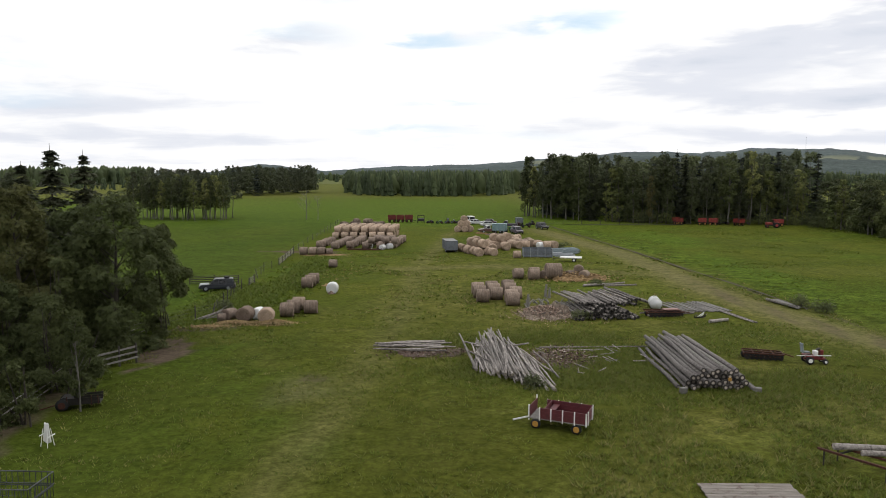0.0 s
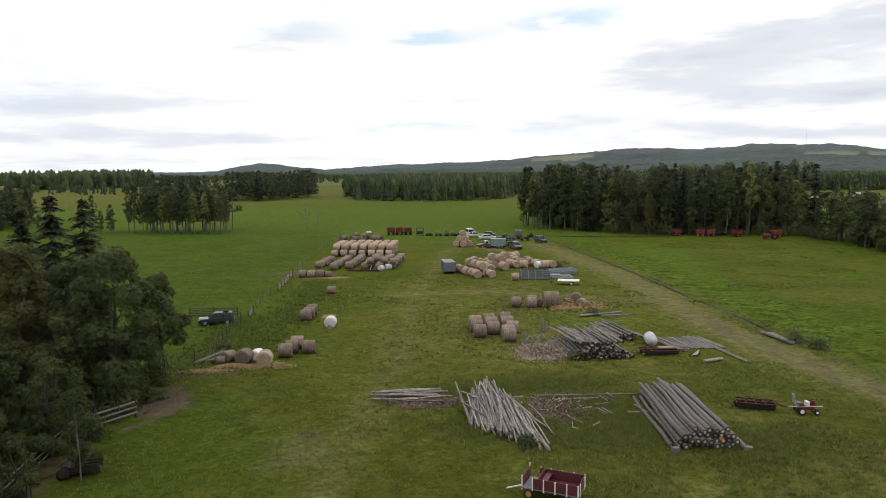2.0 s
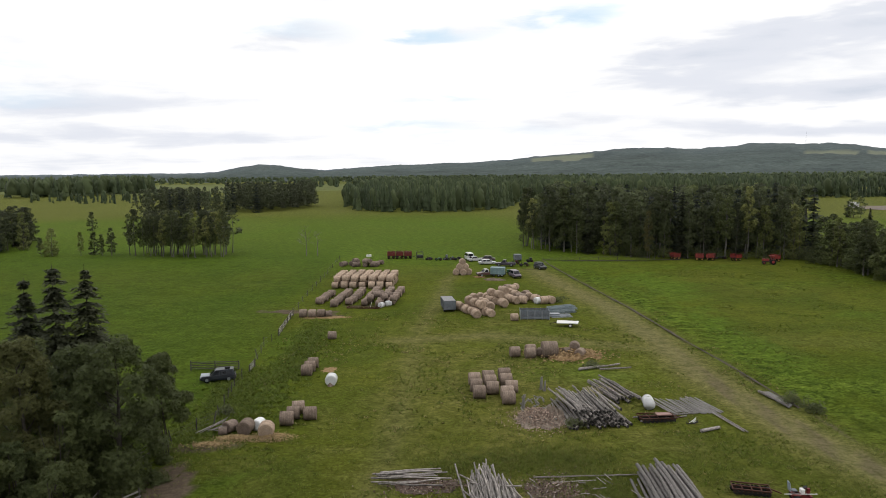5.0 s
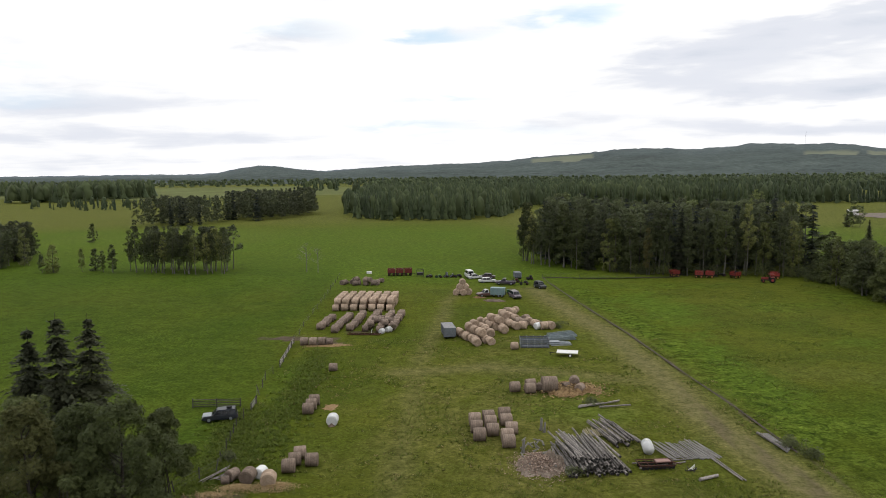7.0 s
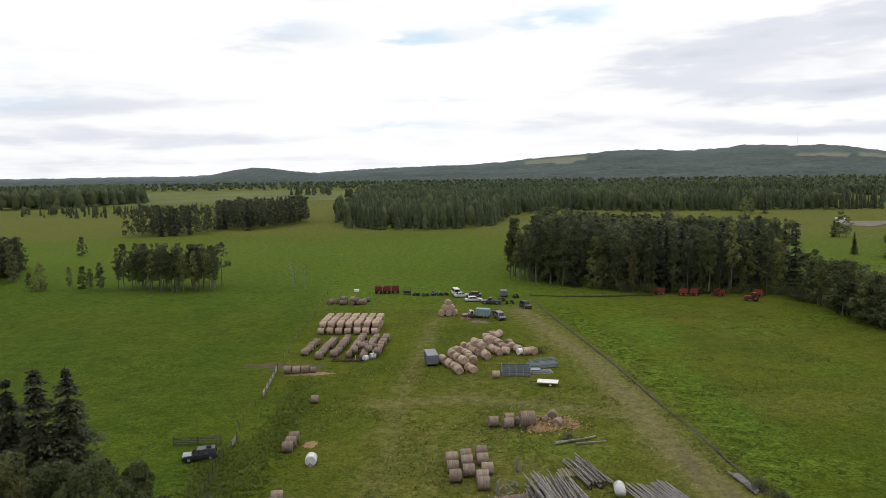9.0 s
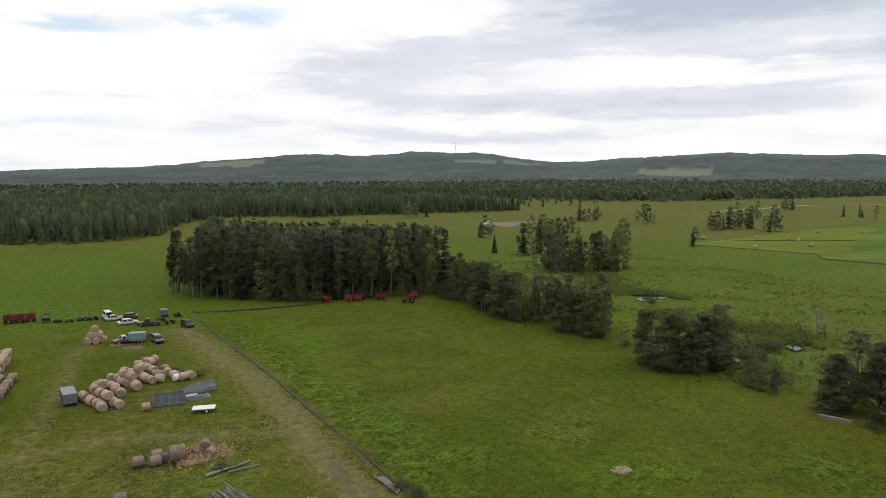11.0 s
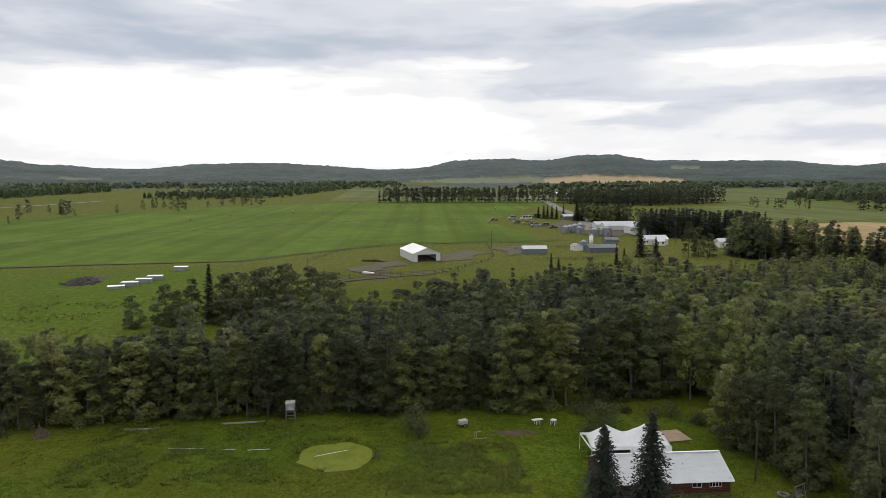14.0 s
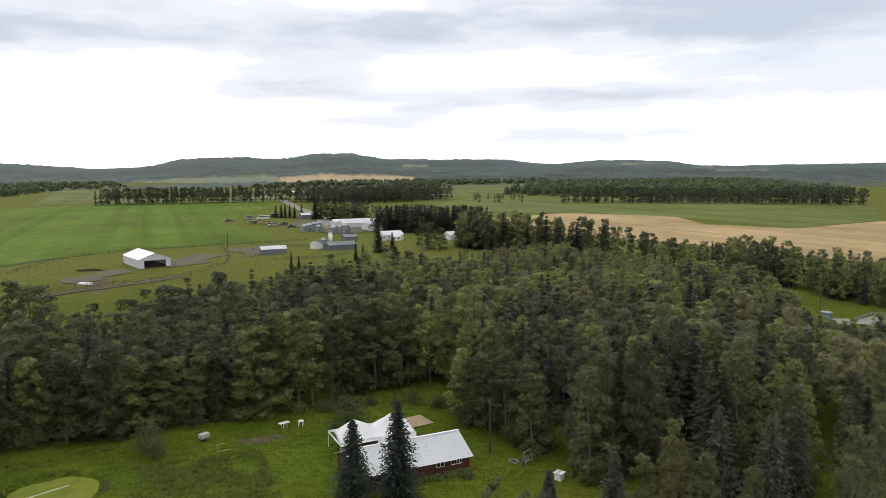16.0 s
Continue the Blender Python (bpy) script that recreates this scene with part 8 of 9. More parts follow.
WEST = [(-25.1, 64.6), (-23.7, 67.4), (-22.6, 69), (-23.3, 75), (-24.2, 82), (-23.9, 87.4)]
wire_fence(WEST, 2.6, "sagging wire fence on leaning grey posts", seed=3, fallen=0.3)
wire_fence([(-24.0, 90.6), (-25.4, 101), (-24.6, 107.4)], 3.2, "sagging wire fence on grey posts", seed=4)
wire_fence([(-25.7, 123.2), (-26.7, 142), (-27.2, 166), (-28.1, 194), (-28.5, 206)], 5.5, "wire fence on grey posts", seed=5)
wire_fence([(28.8, 194.6), (48.7, 191.4), (64, 191.6)], 4.5, "wire fence before the wood", 1.15, seed=7)
rail_fence([(-31.9, 89.2), (-25.7, 89.2)], 5, 3.1, "brown pole fence panel behind the dark car", 1.1, M_POST)
rail_fence([(-23.9, 87.6), (-24.0, 90.4)], 4, 2.8, "short grey pole gate", 0.95)
rail_fence([(-24.7, 107.6), (-25.7, 123)], 4, 3.1, "pale grey board fence with torn sacking", 1.0, M_POLE)
rail_fence([(-24.4, 38), (-24.9, 42), (-25.8, 49.9), (-26.2, 54.2), (-26.5, 59.4), (-25.6, 63.9)], 3, 2.8, "grey pole fence below the trees", 1.15)
brokenf = thing("fallen_rails", "tangle of broken fence poles by the bales", "fence rails", at=(-22.2, 67.2, 0))
for i in range(9):
    a = pyr.uniform(-0.6, 0.9)
    part("rail", rod(B(), (pyr.uniform(-1.5, 0.5), pyr.uniform(-0.8, 0.8), 0.1), (2.2 * math.cos(a) - 0.6, 2.2 * math.sin(a), pyr.uniform(0.4, 1.2)), 0.05, 0.04, 6), M_POLE, brokenf)

# ---- things at the yard's near edge ----
rack = thing("pipe_rack", "dark steel rack holding pale peeled logs", "rack", at=(20.6, 32.4, 0), turn=0)
for (x0, y0), (x1, y1) in (((-2.1, 0.9), (1.6, -4.0)), ((-1.2, 1.3), (2.6, -3.5))):
    part("beam", beam(B(), (x0, y0, 0.78), (x1, y1, 0.78), 0.1, 0.1), M_RUST, rack)
    for t in (0.05, 0.5, 0.92):
        x, y = x0 + (x1 - x0) * t, y0 + (y1 - y0) * t
        part("leg", rod(B(), (x, y, 0), (x, y, 0.75), 0.035, seg=6), M_IRON, rack)
for i in range(3):
    t = 0.15 + 0.35 * i
    part("crossbar", beam(B(), (-2.1 + 3.7 * t, 0.9 - 4.9 * t, 0.76), (-1.2 + 3.8 * t, 1.3 - 4.8 * t, 0.76), 0.07, 0.07), M_IRON, rack)
solid("log", rod(B(), (19.1, 33.0, 0.98), (24.5, 32.4, 0.98), 0.17, 0.13, 11), M_POLE, "pale peeled log lying on the rack", "log")
solid("log", rod(B(), (20.0, 32.2, 0.97), (25.0, 31.7, 0.97), 0.14, 0.12, 11), M_POLE, "pale peeled log lying on the rack", "log")
decking = thing("old_deck", "low weathered wooden deck with peeling boards", "deck", at=(13.7, 29.2, 0), turn=-1)
for i in range(13):
    part("board", rough_up(box(B(), 0, -1.9 + i * 0.265, 0.16, 4.2 + pyr.uniform(-0.1, 0.1), 0.245, 0.05), 0.02, 1.5, i), surf("peeling_board", (0.24, 0.205, 0.175), (0.40, 0.36, 0.32), 1.2, 0.9, stretch=(1, 6, 1), wear=(0.17, 0.12, 0.10), vary=0.3) if i == 0 else bpy.data.materials["peeling_board"], decking)
for x in (-1.9, 0, 1.9):
    part("joist", box(B(), x, -0.3, 0, 0.12, 3.4, 0.16), M_BOARD, decking)
M_CAGE = surf("dark_cage_steel", (0.05, 0.055, 0.06), (0.12, 0.13, 0.14), 2.0, 0.6, metal=0.3)
cages = thing("cage_stack", "stack of dark steel stock cages", "cages", at=(-18.6, 28.9, 0), turn=-3)
for k, (ox, oz) in enumerate(((0, 0), (0.05, 0.62))):
    for z in (0.02, 0.56):
        for y in (-0.9, 0.9):
            part("rail", rod(B(), (-1.6 + ox, y, z + oz), (1.6 + ox, y, z + oz), 0.03, seg=6), M_CAGE, cages)
        for x in (-1.6, 1.6):
            part("rail", rod(B(), (x + ox, -0.9, z + oz), (x + ox, 0.9, z + oz), 0.03, seg=6), M_CAGE, cages)
    for y in (-0.9, 0.9):
        for i in range(13):
            x = -1.6 + 3.2 * i / 12
            part("bar", rod(B(), (x + ox, y, oz), (x + ox, y, 0.58 + oz), 0.016, seg=5), M_CAGE, cages)
    for i in range(9):
        y = -0.9 + 1.8 * i / 8
        for x in (-1.6, 1.6):
            part("bar", rod(B(), (x + ox, y, oz), (x + ox, y, 0.58 + oz), 0.016, seg=5), M_CAGE, cages)
bikep = thing("lawn_chair", "white folded plastic garden chairs leaning together", "chair", at=(-20.4, 35.5, 0), turn=70)
bikep.scale = (0.6, 0.7, 1.1)
for s in (-1, 1):
    part("backrest", rough_up(box(B(), 0, s * 0.28, 0.15, 0.1, 0.42, 0.95, Matrix.Rotation(0.25 * s, 4, "X"), bevel=0.04), 0.02, 3), M_WHITE, bikep)
    for x in (-0.35, 0.35):
        part("leg", rod(B(), (x, s * 0.35, 0), (x * 0.5, s * 0.2, 0.9), 0.03, seg=6), M_WHITE, bikep)
    part("arm", rod(B(), (-0.35, s * 0.45, 0.55), (0.35, s * 0.45, 0.6), 0.03, seg=6), M_WHITE, bikep)
spreader = thing("manure_spreader", "old rusty manure spreader with dark board sides under the trees", "spreader", at=(-22.0, 41.6, 0), turn=14)
spreader.scale = (0.74, 0.74, 0.74)
for y in (-0.6, 0.6):
    for i in range(3):
        part("side_board", beam(B(), (-0.7, y * (1 + 0.1 * i), 0.5 + 0.2 * i), (1.9, y * (1 + 0.1 * i), 0.55 + 0.2 * i), 0.05, 0.18), M_DARKIN, spreader)
    for x in (-0.5, 0.4, 1.3, 1.8):
        part("stake", beam(B(), (x, y * 1.2, 0.4), (x, y * 1.35, 1.2), 0.06, 0.05), M_RUST, spreader)
    wheel(spreader, -0.9, y * 1.3, 0.5, 0.18, M_RUST)
part("floor", box(B(), 0.6, 0, 0.45, 2.6, 1.2, 0.06), M_DARKIN, spreader)
part("shield", rough_up(rod(B(), (-0.75, -0.6, 0.62), (-0.75, 0.6, 0.62), 0.46, seg=14), 0.02, 3), M_IRON, spreader, "dented curved sheet cover")
part("tongue", beam(B(), (-1.2, 0, 0.45), (-2.6, -0.5, 0.2), 0.08, 0.08), M_RUST, spreader)
yard_rail = thing("rail_fence", "grey broken rail fence leaning under the trees", "fence", at=(-23.6, 50.6, 0), turn=52)
for i in range(3):
    part("rail", beam(B(), (-1.6, 0.05 * i, 0.35 + 0.38 * i), (1.6, 0.05 * i, 0.45 + 0.4 * i), 0.05, 0.13), M_BOARD, yard_rail)
for x in (-1.5, 0.2, 1.5):
    part("post", rod(B(), (x, 0.1, -0.1), (x, 0.1, 1.5), 0.07, 0.06, 7), M_POST, yard_rail)
for x, y, h, tw in ((-39.7, 210, 8.9, 30), (-36.3, 209.7, 7.2, 20), (148.5, 100.4, 6.4, 44)):
    v, f = bare(int(h * 10), h, tw)
    t = thing("dead_tree", "thin leafless grey tree", "tree", at=(x, y, 0))
    new("trunk", mesh_from("trunk", v, f, M_DEADWOOD)).parent = t
for x, y, h in ((114.8, 26.5, 12.5), (113.6, 24.2, 9), (140, -26, 16), (92.5, -60, 15.5), (80, -72, 17), (118, -62, 15), (205, -60, 14), (96, -76, 13.5), (104, -92, 14), (88, -88, 14.5), (128, -84, 13), (112, -104, 12), (136, -70, 12.5), (98, -56, 13), (126, -8, 13), (150, -20, 13), (124, 8, 12.5)):
    v, f = bare(int(h * 13), h, 34)
    t = thing("dead_tree", "pale leafless birch standing in the wood", "tree", at=(x, y, 0))
    new("trunk", mesh_from("trunk", v, f, M_TRUNK)).parent = t


# ---- log house, tent and lawn ----
house = thing("house", "low red-brown log house with a white metal roof", "house", at=(89.6, -27.5, 0), turn=-87.0)
HL, HW, HE, HRIDGE = 14.4, 7.0, 1.85, 3.6       # the front faces local -y
for s, nm in ((-1, "front"), (1, "back")):
    for i in range(8):
        z = 0.12 + i * 0.215
        gaps = [(-HL / 2 - 0.15, HL / 2 + 0.15)]
        if s < 0 and 0.85 < z + 0.1 < 1.5:
            gaps = [(-HL / 2 - 0.15, 2.85), (3.95, 4.9), (6.35, HL / 2 + 0.15)]
        for a, b in gaps:
            part("log", rod(B(), (a, s * HW / 2, z + 0.1), (b, s * HW / 2, z + 0.1), 0.125, 0.12, 8), M_REDLOG, house)
for s in (-1, 1):
    for i in range(8):
        z = 0.23 + i * 0.215
        part("log", rod(B(), (s * HL / 2, -HW / 2 - 0.2, z + 0.1), (s * HL / 2, HW / 2 + 0.2, z + 0.1), 0.125, 0.12, 8), M_REDLOG, house)
    bm = B()
    for x in (s * HL / 2 - 0.04, s * HL / 2 + 0.04):
        bm.faces.new([bm.verts.new(p) for p in ((x, -HW / 2, HE), (x, HW / 2, HE), (x, 0, HRIDGE - 0.05))])
    bmesh.ops.bridge_loops(bm, edges=bm.edges[:])
    bmesh.ops.recalc_face_normals(bm, faces=bm.faces[:])
    part("gable", bm, M_REDLOG, house)
part("foundation", box(B(), 0, 0, -0.1, HL, HW, 0.24), M_GRAVEL, house)
for s in (-1, 1):
    bm = B()
    p = [(-HL / 2 - 0.45, s * (HW / 2 + 0.7), HE - 0.16), (HL / 2 + 0.45, s * (HW / 2 + 0.7), HE - 0.16), (HL / 2 + 0.45, 0, HRIDGE), (-HL / 2 - 0.45, 0, HRIDGE)]
    f = bm.faces.new([bm.verts.new(q) for q in p])
    bmesh.ops.solidify(bm, geom=[f], thickness=0.06 * s)
    bmesh.ops.recalc_face_normals(bm, faces=bm.faces[:])
    roof = part("roof", bm, M_TIN, house, "white ribbed metal roof")
    for i in range(27):
        x = -HL / 2 - 0.4 + (HL + 0.8) * i / 26
        part("seam", beam(B(), (x, s * (HW / 2 + 0.69), HE - 0.15 + 0.065), (x, s * 0.05, HRIDGE + 0.065), 0.025, 0.025), M_TIN, roof)
part("ridge_cap", beam(B(), (-HL / 2 - 0.45, 0, HRIDGE + 0.08), (HL / 2 + 0.45, 0, HRIDGE + 0.08), 0.25, 0.05), M_TIN, house)
for x0, x1 in ((2.85, 3.95), (4.9, 6.35)):
    n = 1 if x1 - x0 < 1.2 else 2
    win = part("window", box(B(), (x0 + x1) / 2, -HW / 2, 0.88, x1 - x0, 0.06, 0.58), M_GLASS, house, "white-framed window")
    for z in (0.82, 1.46):
        part("frame", box(B(), (x0 + x1) / 2, -HW / 2 - 0.03, z, x1 - x0 + 0.12, 0.14, 0.07), M_WHITE, win)
    for i in range(n * 2 + 1):
        part("mullion", box(B(), x0 + (x1 - x0) * i / (2 * n), -HW / 2 - 0.03, 0.86, 0.06, 0.13, 0.62), M_WHITE, win)
for x, y in ((0.6, -1.9), (2.4, -1.6)):
    part("vent_pipe", rod(B(), (x, y, HE + 0.4), (x, y, HE + 1.15), 0.06, seg=8), M_IRON, house)
part("meter_box", box(B(), HL / 2 + 0.16, -3.0, 1.2, 0.1, 0.3, 0.45), M_GALV, house)
pole = thing("power_pole", "tall dark wooden power pole beside the house", "power pole", at=(89.6, -39.5, 0))
part("pole", rod(B(), (0, 0, -0.2), (0, 0, 7.2), 0.14, 0.1, 9), M_BARK, pole)
part("guy_wire", rod(B(), (0, 0, 6.9), (-8.5, -6.5, 0.1), 0.009, seg=4), M_WIRE, pole, "thin steel guy wire")
part("insulator", rod(B(), (0.12, 0, 6.9), (0.12, 0, 7.15), 0.06, seg=8), M_WHITE, pole)


def blue_spruce(x, y, h, r, seed):
    w, c = conifer(seed, h, r, 40, 20, 15, 0.215, 0.02, 0.2, 0.28, 0.72)
    t = tree_thing("spruce_tree", w, c, M_BARK, M_BLUESPRUCE, "dense dark blue-green spruce beside the log house", "tree", "house spruces")
    t.matrix_basis = pose(x, y, -0.05)


blue_spruce(81.4, -18.9, 10.3, 3.6, 901)
blue_spruce(81.3, -24.0, 11.6, 3.6, 902)

tent = thing("marquee", "white peaked party tent with an arched window wall", "tent", at=(97.4, -25.8, 0), turn=-87)
TL, TW, TE, TP = 10.4, 5.6, 2.3, 4.1
bm = B()
NX, NY = 32, 14
grid = []
for i in range(NX + 1):
    line = []
    for j in range(NY + 1):
        u, v = i / NX * 2 - 1, j / NY * 2 - 1
        d = min(math.hypot((u - c) * 2.0 * (TL / 4) / (TW / 2) * 0.5, v) for c in (-0.5, 0.5))
        z = TE + (TP - TE) * max(0.0, 1 - d) ** 1.7 + 0.28 * max(0, 1 - abs(v)) * (1 - abs(u) ** 4)
        line.append(bm.verts.new((u * TL / 2, v * TW / 2, z)))
    grid.append(line)
for i in range(NX):
    for j in range(NY):
        f = bm.faces.new((grid[i][j], grid[i + 1][j], grid[i + 1][j + 1], grid[i][j + 1]))
        f.smooth = True
bmesh.ops.solidify(bm, geom=bm.faces[:], thickness=0.02)
part("canopy", bm, M_CANVAS, tent)
for y in (-TW / 2, TW / 2):
    part("valance", box(B(), 0, y, TE - 0.28, TL, 0.02, 0.28), M_CANVAS, tent)
for x in (-TL / 2, TL / 2):
    part("valance", box(B(), x, 0, TE - 0.28, 0.02, TW, 0.28), M_CANVAS, tent)
for x in (-TL / 2, -TL / 4, 0, TL / 4, TL / 2):
    for y in (-TW / 2, TW / 2):
        part("post", rod(B(), (x, y, 0), (x, y, TE), 0.035, seg=6), M_WHITE, tent)
for x in (-TL / 4, TL / 4):
    part("mast", rod(B(), (x, 0, 0), (x, 0, TP), 0.05, seg=8), M_WHITE, tent)
for x0, x1, y in ((-0.2, TL / 2, -TW / 2), (-TL / 4, TL / 2, TW / 2)):
    part("side_wall", box(B(), (x0 + x1) / 2, y, 0, x1 - x0, 0.02, TE - 0.28), M_CANVAS, tent)
part("side_wall", box(B(), TL / 2, 0, 0, 0.02, TW, TE - 0.28), M_CANVAS, tent)
for x in (1.3, 3.2):
    bm = B()
    pts = [(x - 0.6, -TW / 2 - 0.015, 0.8), (x + 0.6, -TW / 2 - 0.015, 0.8)] + [(x + 0.6 * math.cos(a / 8 * math.pi), -TW / 2 - 0.015, 1.25 + 0.55 * math.sin(a / 8 * math.pi)) for a in range(9)]
    bm.faces.new([bm.verts.new(p) for p in pts])
    w = part("window", bm, M_GLASS, tent, "clear arched window")
    for dx in (-0.3, 0, 0.3):
        part("window_bar", box(B(), x + dx, -TW / 2 - 0.03, 0.8, 0.05, 0.02, 0.95), M_CANVAS, w)
dance = thing("plywood_floor", "pale new plywood dance floor on the lawn", "floor", at=(104.2, -34.6, 0), turn=-80)
for i in range(3):
    for j in range(3):
        part("panel", box(B(), -1.22 + i * 1.22, -1.35 + j * 1.35, 0.08, 1.21, 1.34, 0.03), M_PLY, dance)
for x in (-1.7, 0, 1.7):
    part("bearer", box(B(), x, 0, 0, 0.09, 3.9, 0.08), M_PLY, dance)
flower = thing("flower_bed", "low pale green shrub border at the house wall", "shrub", at=(84.9, -31.0, 0))
v, f = leaves(np.random.default_rng(5), np.random.default_rng(6).normal(size=(420, 3)) * np.array([0.35, 2.0, 0.22]) + np.array([0, 0, 0.3]), np.random.default_rng(7).normal(size=(420, 3)) + np.array([0, 0, 0.8]), 0.16)
new("foliage", mesh_from("foliage", v, f, leaf_mat("pale_shrub", [(0.0, (0.16, 0.20, 0.07)), (1.0, (0.20, 0.24, 0.09))]))).parent = flower
swing = thing("garden_swing", "grey wooden garden swing under the trees", "garden swing", at=(84.6, -42.2, 0), turn=-60)
for s in (-1, 1):
    part("post", beam(B(), (s * 0.8, -0.4, 0), (s * 0.8, 0, 1.7), 0.08, 0.08), M_BOARD, swing)
    part("post", beam(B(), (s * 0.8, 0.4, 0), (s * 0.8, 0, 1.7), 0.08, 0.08), M_BOARD, swing)
part("top_beam", beam(B(), (-1, 0, 1.72), (1, 0, 1.72), 0.1, 0.1), M_BOARD, swing)
part("seat", box(B(), 0, 0, 0.45, 1.3, 0.5, 0.06), M_BOARD, swing)
part("backrest", box(B(), 0, 0.27, 0.5, 1.3, 0.06, 0.5), M_BOARD, swing)
for s in (-0.6, 0.6):
    part("rope", rod(B(), (s, 0.0, 0.5), (s, 0, 1.7), 0.012, seg=4), M_WIRE, swing)
pot = thing("fire_ring", "ring of round stones on the lawn", "fire ring", at=(85.8, -41.0, 0))
for i in range(11):
    a = i / 11 * math.tau
    bm = bmesh.new()
    bmesh.ops.create_icosphere(bm, subdivisions=1, radius=0.17, matrix=Matrix.Translation((0.55 * math.cos(a), 0.55 * math.sin(a), 0.1)))
    part("stone", rough_up(bm, 0.05, 4, i), M_GRAVEL, pot)
white_ob = thing("dog_kennel", "small white kennel at the wood's edge", "kennel", at=(79.2, -43.6, 0), turn=30)
part("body", box(B(), 0, 0, 0, 0.8, 1.0, 0.75), M_WHITE, white_ob)
for s in (-1, 1):
    part("roof", beam(B(), (s * 0.25, -0.6, 0.88), (s * 0.25, 0.6, 0.88), 0.6, 0.04), M_WHITE, white_ob)

# lookout, tank, tables, rails
M_PEELING = surf("peeling_white_paint", (0.30, 0.29, 0.27), (0.52, 0.51, 0.49), 2.0, 0.8, wear=(0.20, 0.18, 0.16), k=0.85)
stand = thing("lookout_stand", "weathered white hunting stand on tall legs", "lookout", at=(112.0, 20.5, 0), turn=8)
for x in (-0.65, 0.65):
    for y in (-0.6, 0.6):
        part("leg", beam(B(), (x * 1.1, y * 1.1, 0), (x, y, 2.9), 0.09, 0.09), M_BOARD, stand)
    for z in (0.55, 1.05, 1.55):
        part("brace", beam(B(), (x, -0.65, z), (x, 0.65, z), 0.05, 0.07), M_BOARD, stand)
for z in (0.5, 0.95, 1.4):
    for y in (-0.62, 0.62):
        part("rung", beam(B(), (-0.68, y, z), (0.68, y, z), 0.05, 0.06), M_BOARD, stand)
part("platform", box(B(), 0, 0, 1.75, 1.5, 1.4, 0.06), M_BOARD, stand)
for x in (-0.68, 0.68):
    part("wall", box(B(), x, 0, 1.82, 0.05, 1.3, 1.0), M_PEELING, stand)
for y in (-0.66, 0.66):
    for x0 in (-0.48, 0.48):
        part("wall", box(B(), x0, y, 1.82, 0.36, 0.05, 1.0), M_PEELING, stand)
    part("wall", box(B(), 0, y, 1.82, 0.6, 0.05, 0.35), M_PEELING, stand)
part("roof", box(B(), 0, 0, 2.84, 1.46, 1.42, 0.05), M_PEELING, stand)


def long_rail(pts, mat, label, r=0.07, z=0.25):
    t = thing("long_rail", label, "rail")
    for a, b in zip(pts, pts[1:]):
        part("pipe", rod(B(), (*a, z), (*b, z), r, seg=8), mat, t)
        for q in (a, b):
            part("block", box(B(), q[0], q[1], -0.02, 0.2, 0.2, z - r + 0.03), M_BOARD, t)


long_rail([(101.3, 34.8), (101.2, 30.1)], M_WHITE, "white pipe rail lying across the pasture", 0.03, 0.15)
long_rail([(100.8, 27.4), (100.7, 25.8)], M_WHITE, "white pipe rail lying across the pasture", 0.03, 0.15)
long_rail([(100.4, 24.0), (100.7, 20.6)], M_WHITE, "white pipe rail lying across the pasture", 0.03, 0.15)
long_rail([(98.2, 14.8), (100.2, 10.6)], M_WHITE, "white pipe laid across the pond", 0.035, 0.1)
for x0, y0, x1, y1 in ((110.8, 30.4, 111.7, 24.3), (110.5, 30.0, 111.2, 25.4), (108.7, 43.9, 109.2, 38.9), (108.3, 43.0, 108.8, 39.6)):
    solid("log", rod(B(), (x0, y0, 0.09), (x1, y1, 0.07), 0.09, 0.07, 8), M_POLE, "grey pole lying along the wood's edge", "log")
slab = thing("slab_stack", "stack of pale planks at the wood's edge", "timber", at=(105.4, 65.5, 0), turn=-68)
for i in range(9):
    part("board", beam(B(), (-2.2 + pyr.uniform(-0.3, 0.3), -0.5 + (i % 4) * 0.3, 0.1 + 0.12 * (i // 4)), (2.2, -0.5 + (i % 4) * 0.3 + pyr.uniform(-0.1, 0.1), 0.1 + 0.12 * (i // 4)), 0.22, 0.09), M_POLE, slab)
bank = loose("earth_bank", 96.8, 6.3, 4.6, 0.5, 0.35, M_SOIL, "narrow earth bank beside the pond", "earth", 2, seed=31)
loose("brush_pile", 106.6, 54.6, 1.6, 1.2, 1.1, M_BARKLITTER, "dark heap of brush at the wood's edge", "brush pile", 0, seed=41, sharp=0.8)
loose("earth_patch", 84.6, 43.8, 2.6, 1.9, 0.12, M_DARKSOIL, "dark dug-over earth in the pasture", "earth", 20, seed=42, sharp=0.8)
loose("sand_patch", 65.0, 65.9, 1.7, 1.3, 0.22, M_SAND, "spilled heap of pale sand in the pasture", "sand", 0, seed=32)
loose("earth_mound", 248, 116, 12, 7, 1.3, M_DARKSOIL, "dark mound of dug earth in the meadow", "earth", 20, seed=33)
loose("earth_mound", 300, 22, 6, 2.5, 0.9, M_DARKSOIL, "dark mound of dug earth in the meadow", "earth", 70, seed=34)
tankw = thing("water_trailer", "white boxy tank trailer on the lawn edge", "trailer", at=(108.8, -5.2, 0), turn=120)
part("body", box(B(), 0, 0, 0.36, 1.35, 0.85, 0.68, bevel=0.08), M_PEELING, tankw)
# no opening is cut; a black panel stands for its dark inside
part("door", box(B(), -0.68, 0, 0.45, 0.02, 0.5, 0.45), M_TYRE, tankw, "black panel standing in for an opening")
